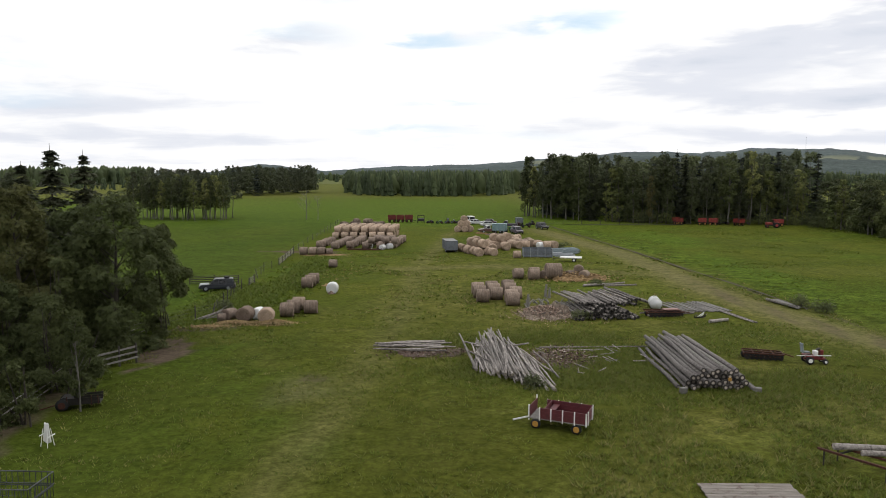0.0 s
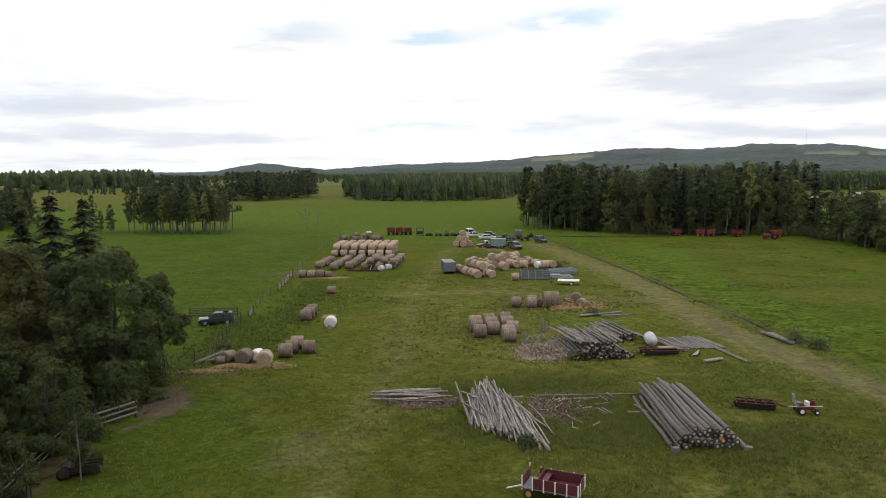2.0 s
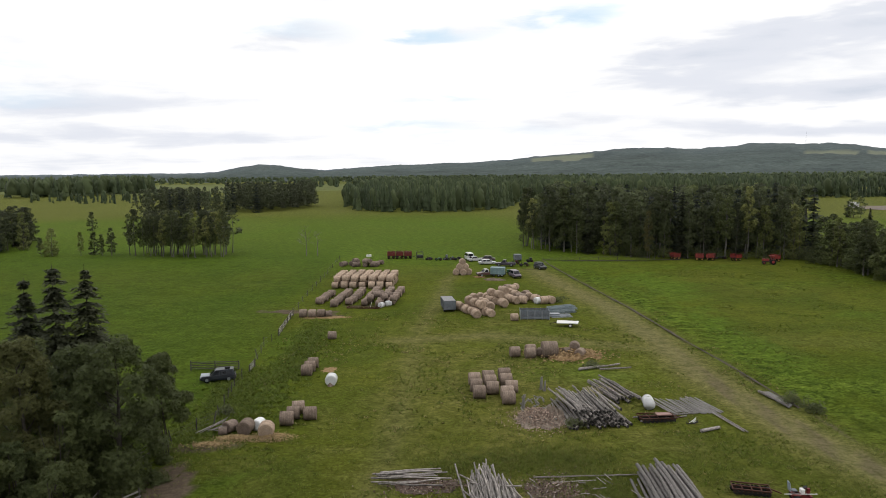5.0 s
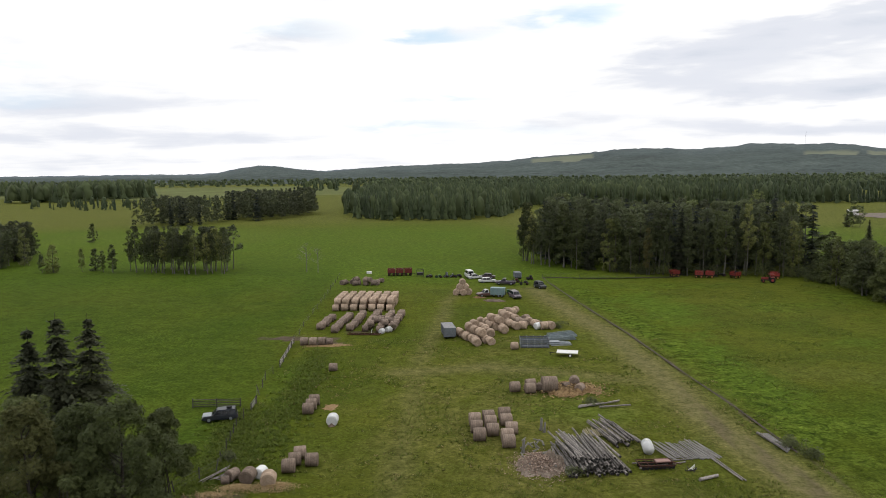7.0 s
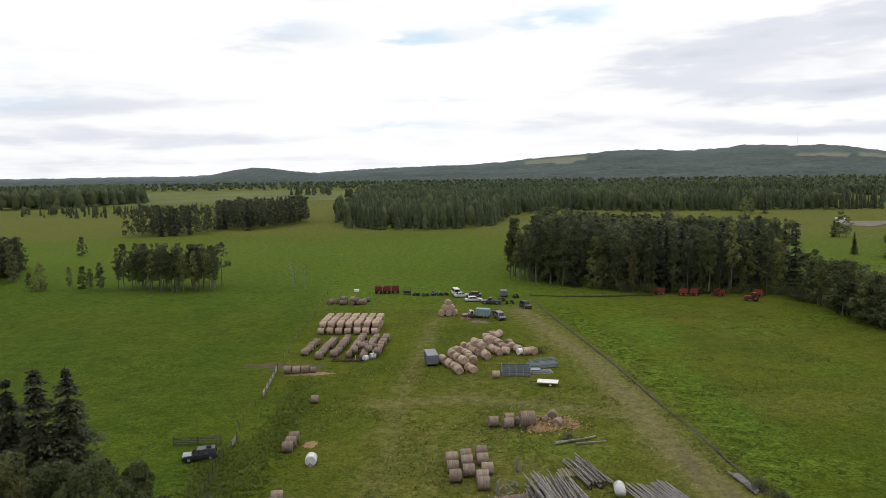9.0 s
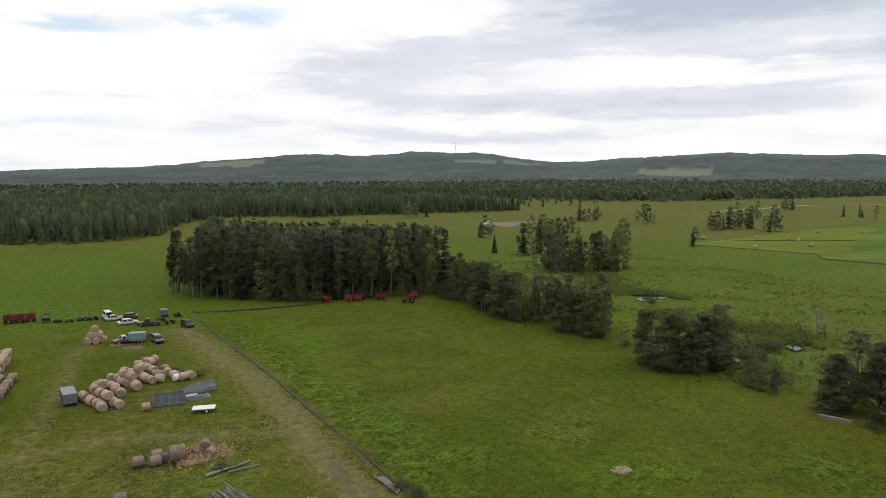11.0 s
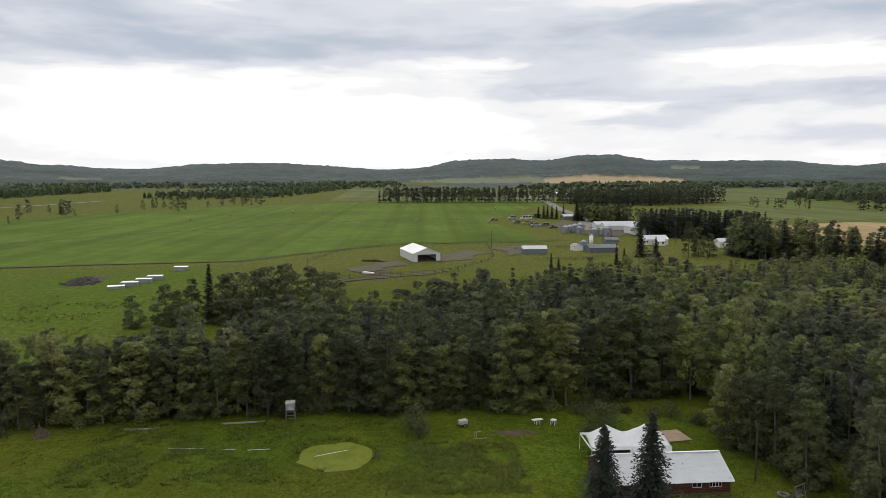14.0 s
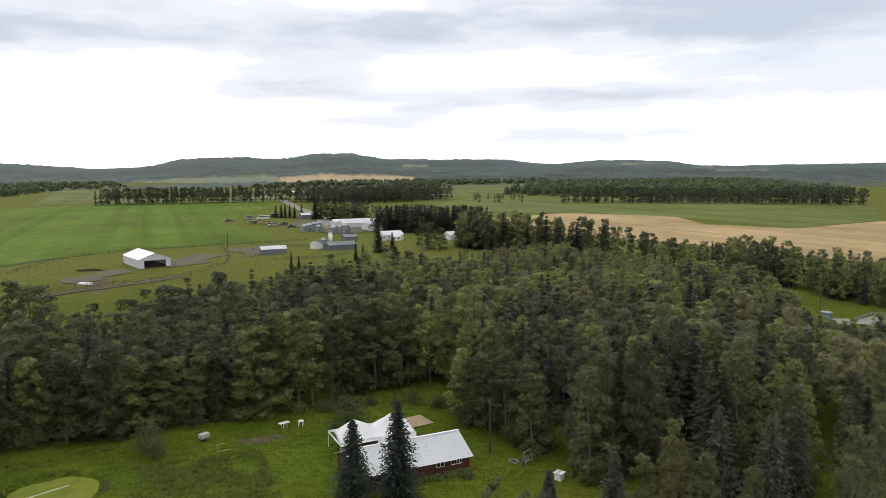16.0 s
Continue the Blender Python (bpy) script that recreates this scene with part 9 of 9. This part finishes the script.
for s in (-1, 1):
    wheel(tankw, 0, s * 0.45, 0.25, 0.15, M_GALV)
part("drawbar", beam(B(), (0.7, 0, 0.42), (1.5, 0, 0.25), 0.06, 0.06), M_IRON, tankw)
part("jack", rod(B(), (1.4, 0, 0), (1.4, 0, 0.3), 0.03, seg=6), M_IRON, tankw)
goal = thing("hitching_frame", "pale wooden frame standing on the lawn", "frame", at=(103.9, -7.4, 0), turn=-80)
for x in (-0.9, -0.6):
    part("post", beam(B(), (x, 0, 0), (x, 0, 1.05), 0.07, 0.07), M_PLY, goal)
part("bar", beam(B(), (-0.9, 0, 0.08), (0.9, 0, 0.08), 0.08, 0.08), M_PLY, goal)
part("bar", beam(B(), (-0.95, 0, 1.05), (0.1, 0, 1.05), 0.07, 0.07), M_PLY, goal)
for x, y, tn in ((109.4, -16.2, -70), (109.2, -18.6, -30)):
    tb = thing("picnic_table", "white garden table tipped on the lawn", "table", "garden tables", (x, y, 0), tn)
    part("top", box(B(), 0, 0, 0.72, 1.6 if y > -17 else 0.8, 0.75, 0.05, bevel=0.01), M_WHITE, tb)
    for xx in (-0.3, 0.3):
        for yy in (-0.3, 0.3):
            part("leg", beam(B(), (xx, yy, 0), (xx, yy, 0.72), 0.06, 0.06), M_WHITE, tb)

# ---- far side of the valley ----
for x, y, tn in ((233.5, 98.6, 35), (238.4, 96.2, 20), (245.3, 94.4, 20), (252.0, 93.2, 20), (275.3, 92.3, 15)):
    bx = thing("calf_shelter", "low white metal shelter box in the meadow", "shelter", "white shelters", (x, y, 0), tn + 75)
    part("wall", box(B(), 0, 0, 0, 4.9, 2.4, 1.4 if tn != 35 else 0.9), M_GALV, bx)
    part("roof", box(B(), 0, 0, 1.4 if tn != 35 else 0.9, 5.1, 2.6, 0.12, bevel=0.04), M_TIN, bx)
    part("door", box(B(), 0, -1.21, 0.1, 1.2, 0.03, 1.0 if tn != 35 else 0.7), M_GREYPAINT, bx)


def barn(name, at, turn, L, W, HE_, HR, wall, roofm, label, opening=0.0, cat="barn", side_open=False, windows=0):
    """A gabled building along local x; the gable at +x may have an opening of that width."""
    b = thing(name, label, cat, "", at, turn)
    for s in (-1, 1):
        if side_open and s < 0:
            for i in range(5):
                part("post", box(B(), -L / 2 + 0.1 + (L * 0.62 - 0.2) * i / 4, s * W / 2, 0, 0.16, 0.16, HE_), M_POST, b)
            part("side_wall", box(B(), L * 0.31, s * W / 2, 0, L * 0.38, 0.12, HE_), wall, b)
        else:
            part("side_wall", box(B(), 0, s * W / 2, 0, L, 0.12, HE_), wall, b)
            for i in range(windows):
                wx = -L / 2 + L * (i + 0.5) / windows
                w = part("window", box(B(), wx, s * (W / 2 + 0.06), HE_ * 0.42, 0.9, 0.05, 0.8), M_GLASS, b)
                part("sill", box(B(), wx, s * (W / 2 + 0.1), HE_ * 0.42 - 0.08, 1.1, 0.12, 0.07), M_WHITE, w)
    for s in (-1, 1):
        x = s * (L / 2 - 0.06)
        if s > 0 and opening:
            side = (W - opening) / 2
            for q in (-1, 1):
                part("gable_wall", box(B(), x, q * (W / 2 - side / 2), 0, 0.12, side, HE_), wall, b)
            part("lintel", box(B(), x, 0, HE_ * 0.86, 0.12, opening, HE_ * 0.14), wall, b)
        else:
            part("gable_wall", box(B(), x, 0, 0, 0.12, W, HE_), wall, b)
        bm = B()
        for xx in (x - 0.06, x + 0.06):
            bm.faces.new([bm.verts.new(p) for p in ((xx, -W / 2, HE_), (xx, W / 2, HE_), (xx, 0, HR))])
        bmesh.ops.bridge_loops(bm, edges=bm.edges[:])
        bmesh.ops.recalc_face_normals(bm, faces=bm.faces[:])
        part("gable", bm, wall, b)
        bm = B()
        f = bm.faces.new([bm.verts.new(p) for p in ((-L / 2 - 0.3, s * (W / 2 + 0.35), HE_ - 0.35 * (HR - HE_) / (W / 2) + 0.06), (L / 2 + 0.3, s * (W / 2 + 0.35), HE_ - 0.35 * (HR - HE_) / (W / 2) + 0.06), (L / 2 + 0.3, 0, HR + 0.06), (-L / 2 - 0.3, 0, HR + 0.06))])
        bmesh.ops.solidify(bm, geom=[f], thickness=0.08 * s)
        bmesh.ops.recalc_face_normals(bm, faces=bm.faces[:])
        part("roof", bm, roofm, b)
    part("floor", box(B(), 0, 0, 0.0, L - 0.3, W - 0.3, 0.16), M_SOIL, b)
    return b


barn("barn", (309.5, 2.6, 0), 196, 22, 11.6, 3.4, 5.6, M_BARNWALL, M_TIN, "white open-ended metal cattle barn", 8.0)
barn("shed", (325.5, -49, 0), 92, 10.8, 5.0, 2.4, 3.6, M_GREYPAINT, M_TIN, "grey pole shed with a white roof", 0, "shed", True)
barn("shed", (331, -81, 0), 97, 13.5, 6.5, 2.4, 3.6, M_GREYPAINT, M_GALV, "long low steel-roofed shed", 0, "shed")
barn("shed", (338, -71, 0), 20, 4.5, 4, 2.3, 3.2, M_WHITE, M_GALV, "small white shed by the bins", 0, "shed")
barn("barn", (452, -132, 0), 96, 42, 9, 3.2, 5.0, M_BARNWALL, M_TIN, "very long white livestock barn", 0)
barn("barn", (470, -133, 0), 96, 46, 8, 2.6, 4.2, M_BARNWALL, M_TIN, "very long white livestock barn", 0)
barn("machine_shed", (424, -127, 0), 192, 16, 12, 4.4, 6.2, M_BARNWALL, M_TIN, "white machine shed with a wide open door", 8.5, "machine shed")
barn("farmhouse", (365, -116, 0), 95, 12.5, 8, 2.9, 4.6, M_WHITE, M_TIN, "white farmhouse with a pale roof", 0, "house", windows=4)
barn("porch", (358.5, -117, 0), 95, 5, 3.2, 2.3, 3.2, M_WHITE, M_TIN, "small white porch annex on the farmhouse", 0, "annex", windows=2)
barn("cottage", (350, -146, 0), 95, 7, 6, 2.8, 4.4, M_WHITE, M_TIN, "white cottage among the trees", 0, "house", windows=2)
barn("shed", (548, -112, 0), 96, 15, 8, 2.8, 4.2, M_GREYPAINT, M_TIN, "grey shed with a white roof", 0, "shed")
barn("shed", (372, -96, 0), 96, 7, 5, 2.0, 3.0, M_GREYPAINT, M_GALV, "small grey shed between the bins", 0, "shed")
barn("farmhouse", (1080, -205, 0), 100, 18, 9, 3.2, 6, M_WHITE, M_TIN, "distant white farmhouse in the trees", 0, "house", windows=3)
barn("shed", (243, 414, 0), -30, 5.5, 4, 2.6, 3.4, M_WHITE, M_WHITE, "small white shed on the gravel yard", 0, "shed")


def grain_bin(x, y, r, h, label="ribbed galvanised round grain bin"):
    g = thing("grain_bin", label, "grain bin", "grain bins", (x, y, 0))
    bm, below = B(), None
    for k in range(int(h / 0.25) + 1):
        q = r * (1.012 if k % 2 else 1.0)
        ring = [bm.verts.new((q * math.cos(i / 20 * math.tau), q * math.sin(i / 20 * math.tau), k * h / int(h / 0.25))) for i in range(20)]
        if below:
            for i in range(20):
                bm.faces.new((below[i], below[(i + 1) % 20], ring[(i + 1) % 20], ring[i]))
        below = ring
    part("wall", smooth_bm(bm), M_GALV, g)
    part("roof", smooth_bm(rod(B(), (0, 0, h), (0, 0, h + r * 0.55), r * 1.06, 0.25, 20)), M_GALV, g)
    part("cap", rod(B(), (0, 0, h + r * 0.55), (0, 0, h + r * 0.55 + 0.2), 0.3, seg=10), M_GALV, g)
    part("door", box(B(), -r - 0.01, 0, 0.4, 0.05, 0.8, 1.6), M_GREYPAINT, g)


for x, y, r, h in ((339, -74.5, 2.2, 3.6), (411, -104, 2.9, 4.0), (412, -97, 2.9, 3.2), (430, -84, 2.6, 3.2), (436, -88, 2.6, 3.2), (441, -92, 2.6, 3.4), (446, -96, 2.6, 3.4), (428, -92, 2.4, 3.0), (404, -124, 2.6, 3.4)):
    grain_bin(x, y, r, h)
leg = thing("feed_tower", "slim white feed tower on legs", "silo", at=(345, -79.5, 0))
part("tube", smooth_bm(rod(B(), (0, 0, 1.2), (0, 0, 6.2), 0.95, seg=16)), M_WHITE, leg)
part("cone", smooth_bm(rod(B(), (0, 0, 0.2), (0, 0, 1.2), 0.25, 0.95, 16)), M_WHITE, leg)
part("cap", smooth_bm(rod(B(), (0, 0, 6.2), (0, 0, 6.8), 0.97, 0.2, 16)), M_WHITE, leg)
for a in range(4):
    x, y = 0.85 * math.cos(a * math.pi / 2), 0.85 * math.sin(a * math.pi / 2)
    part("leg", rod(B(), (x, y, 0), (x, y, 2), 0.06, seg=6), M_GALV, leg)
loose("bale_heap", 455, -101, 6, 4, 2.6, M_FRESHHAY, "heap of pale hay behind the bins", "hay", 10, seed=41)
for x, y, c, kind, L in ((535, -51, (0.20, 0.10, 0.06), "pickup", 6), (545, -66, (0.28, 0.31, 0.33), "van", 6), (543, -76, (0.62, 0.62, 0.6), "van", 9), (567, -88, (0.05, 0.15, 0.07), "van", 8), (504, -64, (0.06, 0.12, 0.08), "suv", 5),
                         (492, -74, (0.07, 0.08, 0.12), "pickup", 7), (480, -80, (0.05, 0.06, 0.08), "suv", 6), (461, -82, (0.03, 0.035, 0.05), "pickup", 5.5), (498, -70, (0.45, 0.28, 0.05), "suv", 5), (478, -73, (0.3, 0.31, 0.33), "pickup", 7)):
    vehicle("truck" if kind != "suv" else "loader", {"pickup": "dark farm truck parked at the yard's edge", "van": "boxy freight truck parked at the yard's edge", "suv": "farm loader parked at the yard's edge"}[kind], "truck", (x, y, 0.24), 95 + pyr.uniform(-25, 25), c, L, 2.2, 2.4 if kind != "van" else 3.0, 1.4, 0.3, kind, 0.5, 0.5, "farm vehicles")
rail_fence([(241, 36), (253, 23), (256, 9), (260, -3), (268, -12)], 4, 4, "long dark plank windbreak of the corral", 1.9, M_POST)
rail_fence([(300, 49), (326, 42), (347, 34), (364, 11), (370, -31), (374, -54), (380, -75)], 3, 9, "weathered brown corral rail fence", 1.3, M_POST)
rail_fence([(275, -12), (298, -26), (320, -30), (372, -31)], 3, 6, "weathered brown corral rail fence", 1.3, M_POST)
rail_fence([(300, -45), (300, -62), (312, -80)], 3, 5, "weathered brown corral rail fence", 1.3, M_POST)
rail_fence([(340, -42), (350, -60), (346, -72)], 3, 5, "weathered brown corral rail fence", 1.3, M_POST)
wire_fence([(241, 36), (270, 44), (300, 49)], 6, "thin wire fence of the corral", seed=9)
for x, y, h in ((349, -32, 9), (372, -130, 9), (300, -118, 9), (136.5, -156, 8)):
    solid("utility_pole", rod(B(), (0, 0, -0.2), (0, 0, h), 0.16, 0.11, 8), M_POST, "plain grey wooden utility pole", "utility pole", at=(x, y, 0))
solid("feed_trough", box(B(), 0, 0, 0, 4.5, 1.4, 0.7, bevel=0.1), M_WRAP, "white plastic-covered feed pile in the corral", "feed pile", at=(264, 21, 0), turn=60)
# bridge
bridge = thing("bridge", "short concrete road bridge with dark railings", "bridge", at=(123.2, -160, 0), turn=-74)
part("deck", box(B(), 0, 0, 0.1, 14, 7.4, 0.35), M_GRAVEL, bridge)
for s in (-1, 1):
    part("beam", box(B(), 0, s * 3.5, -0.5, 14, 0.4, 0.6), M_DARKIN, bridge)
    for z in (0.85, 1.25):
        part("rail", box(B(), 0, s * 3.6, z, 14, 0.08, 0.14), M_GALV, bridge)
    for i in range(8):
        part("post", box(B(), -6.9 + 13.8 * i / 7, s * 3.6, 0.4, 0.14, 0.14, 1.0), M_POST, bridge)
hut = thing("pump_hut", "pale grey-green utility hut at the road", "hut", at=(130.2, -150.4, 0), turn=20)
part("body", box(B(), 0, 0, 0, 2.2, 1.8, 2.0), M_TEAL, hut)
part("roof", box(B(), 0, 0, 2.0, 2.4, 2.0, 0.12), M_GALV, hut)
part("door", box(B(), -1.11, 0, 0.1, 0.04, 0.8, 1.7), M_GREYPAINT, hut)
mast = thing("radio_mast", "thin lattice radio mast on the ridge", "radio mast", at=(1730, 3370, 110))
for a in range(3):
    x, y = 1.6 * math.cos(a * math.tau / 3), 1.6 * math.sin(a * math.tau / 3)
    part("leg", rod(B(), (x, y, 0), (x * 0.3, y * 0.3, 70), 0.13, 0.11, 5), M_GALV, mast)
for k in range(14):
    part("brace", rod(B(), (1.5, 0, k * 5), (-0.8, 1.3, k * 5 + 5), 0.08, seg=4), M_GALV, mast)


# ---- grass tufts, weeds and low bushes ----
def tufts(name, n, pick, low, high, label, seed, blades=4, tint=(0.0, 1.0), spread_=0.16, width=0.05):
    """Many small tufts as one mesh of blades; pick(rng, n) gives their places."""
    r = np.random.default_rng(seed)
    px, py = pick(r, n)
    # no tufts round the pools, more so towards the camera, so water shows
    clear_of_pools = (np.hypot(px - 147, py - 150) > 11) & (np.hypot(px - 117.5, py - 95.5) > 4.5) & (np.hypot(px - 136, py - 95) > 5)
    px, py = px[clear_of_pools], py[clear_of_pools]
    n = len(px)
    t = r.uniform(*tint, n)
    h = r.uniform(low, high, n)
    vs, ts = [], []
    for _ in range(blades):
        a = r.uniform(0, math.tau, n)
        bx, by = px + np.cos(a) * spread_ * r.uniform(0, 1, n), py + np.sin(a) * spread_ * r.uniform(0, 1, n)
        lean = r.uniform(0.7, 1.7, n) * h
        wx, wy = -np.sin(a) * width * r.uniform(0.6, 1.5, n), np.cos(a) * width * r.uniform(0.6, 1.5, n)
        vs.append(np.stack([np.stack([bx - wx, by - wy, np.full(n, -0.04)], 1), np.stack([bx + wx, by + wy, np.full(n, -0.04)], 1), np.stack([bx + np.cos(a) * lean, by + np.sin(a) * lean, h * r.uniform(0.7, 1.0, n)], 1)], 1))
        ts.append(np.repeat(t, 3))
    v = np.concatenate(vs).reshape(-1, 3)
    tagged(new(name, mesh_from(name, v, np.arange(len(v)).reshape(-1, 3), M_TUFT, np.concatenate(ts))), label, "grass", kind="stuff")


def near_lines(lines, w):
    def go(r, n):
        out = []
        for line in lines:
            k = n // len(lines)
            seg = [math.hypot(b[0] - a[0], b[1] - a[1]) for a, b in zip(line, line[1:])]
            d = r.uniform(0, sum(seg), k)
            x, y, acc = np.zeros(k), np.zeros(k), 0.0
            for (a, b), s in zip(zip(line, line[1:]), seg):
                m = (d >= acc) & (d <= acc + s)
                t = (d[m] - acc) / s
                x[m], y[m] = a[0] + (b[0] - a[0]) * t, a[1] + (b[1] - a[1]) * t
                acc += s
            out.append((x + r.normal(0, w, k), y + r.normal(0, w, k)))
        return np.concatenate([o[0] for o in out]), np.concatenate([o[1] for o in out])
    return go


def patchy(x0, x1, y0, y1, scale, cut, seed):
    def go(r, n):
        x, y = r.uniform(x0, x1, n), r.uniform(y0, y1, n)
        k = 0.6 * vnoise(x / scale, y / scale, seed) + 0.4 * vnoise(x / scale * 3.1, y / scale * 3.1, seed + 1)
        ok = (k > cut) & (to_line(x, y, TRACK) > 2.2) & (np.hypot(x - 99, y - 12.1) > 5.2)
        return x[ok], y[ok]
    return go


tufts("grass", 24000, patchy(-24, 46, 24, 66, 4.0, 0.46, 61), 0.08, 0.22, "rough pasture grass in tufts", 1, 3, (0.0, 0.9))
tufts("grass", 7000, patchy(6, 40, 27, 50, 3.0, 0.44, 64), 0.14, 0.34, "long green and straw-coloured grass near the logs", 13, 4, (0.1, 0.95), 0.2, 0.035)
tufts("grass", 13000, patchy(-24, 40, 64, 125, 5.0, 0.52, 63), 0.08, 0.25, "rough pasture grass in tufts", 2, 3, width=0.08)
tufts("grass", 9500, near_lines([[(1, 50), (9, 47), (14, 46)], [(10, 50), (15, 49), (21, 44.5), (25, 48)], [(0, 58), (7, 60), (15, 60)], [(12, 56), (14, 50)]], 1.7), 0.12, 0.34, "tall dry grass round the logs", 3, 5, (0.15, 0.8), 0.3, 0.03)
tufts("grass", 3000, near_lines([WEST, [(-20, 70), (-19, 88), (-20, 118)]], 1.6), 0.15, 0.4, "tall weeds along the fences", 4, 4, (0.0, 0.5), 0.25, 0.11)
tufts("grass", 9000, patchy(38, 104, 40, 110, 8.0, 0.55, 67), 0.06, 0.16, "rough pasture grass in tufts", 5, 3, (0.0, 0.6), 0.22, 0.10)
tufts("grass", 8000, patchy(36, 100, 105, 186, 9.0, 0.58, 69), 0.06, 0.18, "rough pasture grass in tufts", 6, 3, (0.0, 0.6), 0.25, 0.13)
tufts("grass", 3600, patchy(87, 103, -12, 5, 2.0, 0.36, 71), 0.12, 0.4, "tall mixed weeds and dry grass beside the lawn", 7, 4, (0.0, 0.85), 0.2, 0.07)
tufts("grass", 5000, patchy(90, 111, 5, 46, 3.0, 0.45, 73), 0.2, 0.5, "rough grass round the pond", 8, 4, (0.0, 0.6), 0.2, 0.08)
tufts("grass", 7000, patchy(112, 220, 80, 260, 9.0, 0.50, 75), 0.3, 0.8, "rough sedge in the creek meadow", 9, 3, (0.2, 0.9), 0.4, 0.22)
tufts("grass", 6000, near_lines([CREEK[:10]], 3.5), 0.4, 1.0, "tall sedge along the creek", 10, 4, (0.0, 0.6), 0.3, 0.16)


def bush(x, y, r, h, n, seed, mat=None, label="low leafy bush in the grass"):
    g = np.random.default_rng(seed)
    d = g.normal(size=(n, 3))
    d /= np.linalg.norm(d, axis=1, keepdims=True)
    d[:, 2] = np.abs(d[:, 2])
    lobes = g.normal(size=(7, 3)) * np.array([r * 0.4, r * 0.4, h * 0.12])
    pts = d * np.array([r * 0.6, r * 0.6, h * 0.75]) * g.uniform(0.5, 1.05, (n, 1)) + lobes[g.integers(0, 7, n)] + np.array([0, 0, h * 0.15])
    pts[:, 2] = np.maximum(pts[:, 2], 0.04)
    t = thing("bush", label, "bush", "bushes", (x, y, 0))
    v, f = leaves(g, pts, d + g.normal(size=(n, 3)) * 0.5, 0.13 * max(1, r * 0.6))
    new("foliage", mesh_from("foliage", v, f, mat or M_WILLOW)).parent = t
    stems = joined([tube([(0, 0, -0.1), (p[0] * 0.4, p[1] * 0.4, h * 0.3), (p[0], p[1], h * 0.6)], [0.04, 0.03, 0.01], 4) for p in pts[:7]])
    new("stem", mesh_from("stem", *stems, M_BARK)).parent = t


for i, (x, y, r, h) in enumerate(((-25.0, 37.0, 1.6, 1.7), (-24.6, 34.0, 1.5, 1.4), (-26.5, 35.0, 1.8, 2.2), (-25.2, 40.6, 1.4, 1.6), (-24.6, 48.5, 1.5, 1.8), (-26.2, 46.8, 1.8, 2.2), (-24.5, 52.0, 1.6, 1.6), (-27.6, 43.4, 1.8, 2.4))):
    bush(x, y, r, h, int(300 + 300 * r), 860 + i, M_YARD, "dark undergrowth under the yard trees")
edge_rng = random.Random(77)
for i in range(34):
    t = i / 33
    line = [(109, 62), (112.5, 44), (114, 30), (115.5, 12), (116.5, -8), (116, -22), (113, -38), (100, -42.5), (88, -46)]
    k = min(len(line) - 2, int(t * (len(line) - 1)))
    f = t * (len(line) - 1) - k
    x, y = line[k][0] + (line[k + 1][0] - line[k][0]) * f + edge_rng.uniform(-1.2, 1.2), line[k][1] + (line[k + 1][1] - line[k][1]) * f + edge_rng.uniform(-1.2, 1.2)
    r = edge_rng.uniform(1.2, 2.4)
    bush(x, y, r, r * edge_rng.uniform(0.9, 1.7), int(260 * r), 900 + i, M_ASPEN if i % 3 else M_WILLOW, "leafy undergrowth at the wood's edge")
for i in range(26):
    t = i / 25
    line = [(52, 200), (58, 196.5), (73, 193.5), (90, 191.5), (99, 187.5), (98, 176)]
    k = min(len(line) - 2, int(t * (len(line) - 1)))
    f = t * (len(line) - 1) - k
    x, y = line[k][0] + (line[k + 1][0] - line[k][0]) * f + edge_rng.uniform(-1.5, 1.5), line[k][1] + (line[k + 1][1] - line[k][1]) * f + edge_rng.uniform(0.0, 2.0)
    r = edge_rng.uniform(1.6, 2.8)
    bush(x, y, r, r * edge_rng.uniform(1.2, 2.0), int(240 * r), 950 + i, M_ASPEN, "dark leafy undergrowth at the wood's edge")
for i, (x, y, r, h) in enumerate(((37.9, 73.2, 1.5, 1.6), (39.3, 70.8, 1.2, 1.3), (22.5, 133, 1.6, 1.2), (20, 88.6, 1.3, 0.8), (106.5, 60.5, 1.5, 1.3), (107.4, 2.2, 2.4, 4.6), (104, 1.2, 1.6, 3.0), (108.0, -25.4, 2.6, 4.6), (105.4, -22.8, 1.3, 1.8), (107, 114.5, 1.8, 2.6),
                                  (116, 90, 2.2, 2.4), (123, 94, 2.2, 2.2), (132, 98, 2.6, 2.4), (153, 158, 2.2, 1.8), (145, 148, 1.6, 1.4), (6.2, 45.6, 0.8, 0.9), (13.2, 67.2, 0.9, 1.0), (84.0, -33.5, 1.0, 0.9), (-22.0, 72, 1.0, 1.1), (15.6, 137.6, 2.0, 0.9), (19, 137, 1.8, 0.8))):
    bush(x, y, r, h, int(170 + 240 * r), 800 + i)
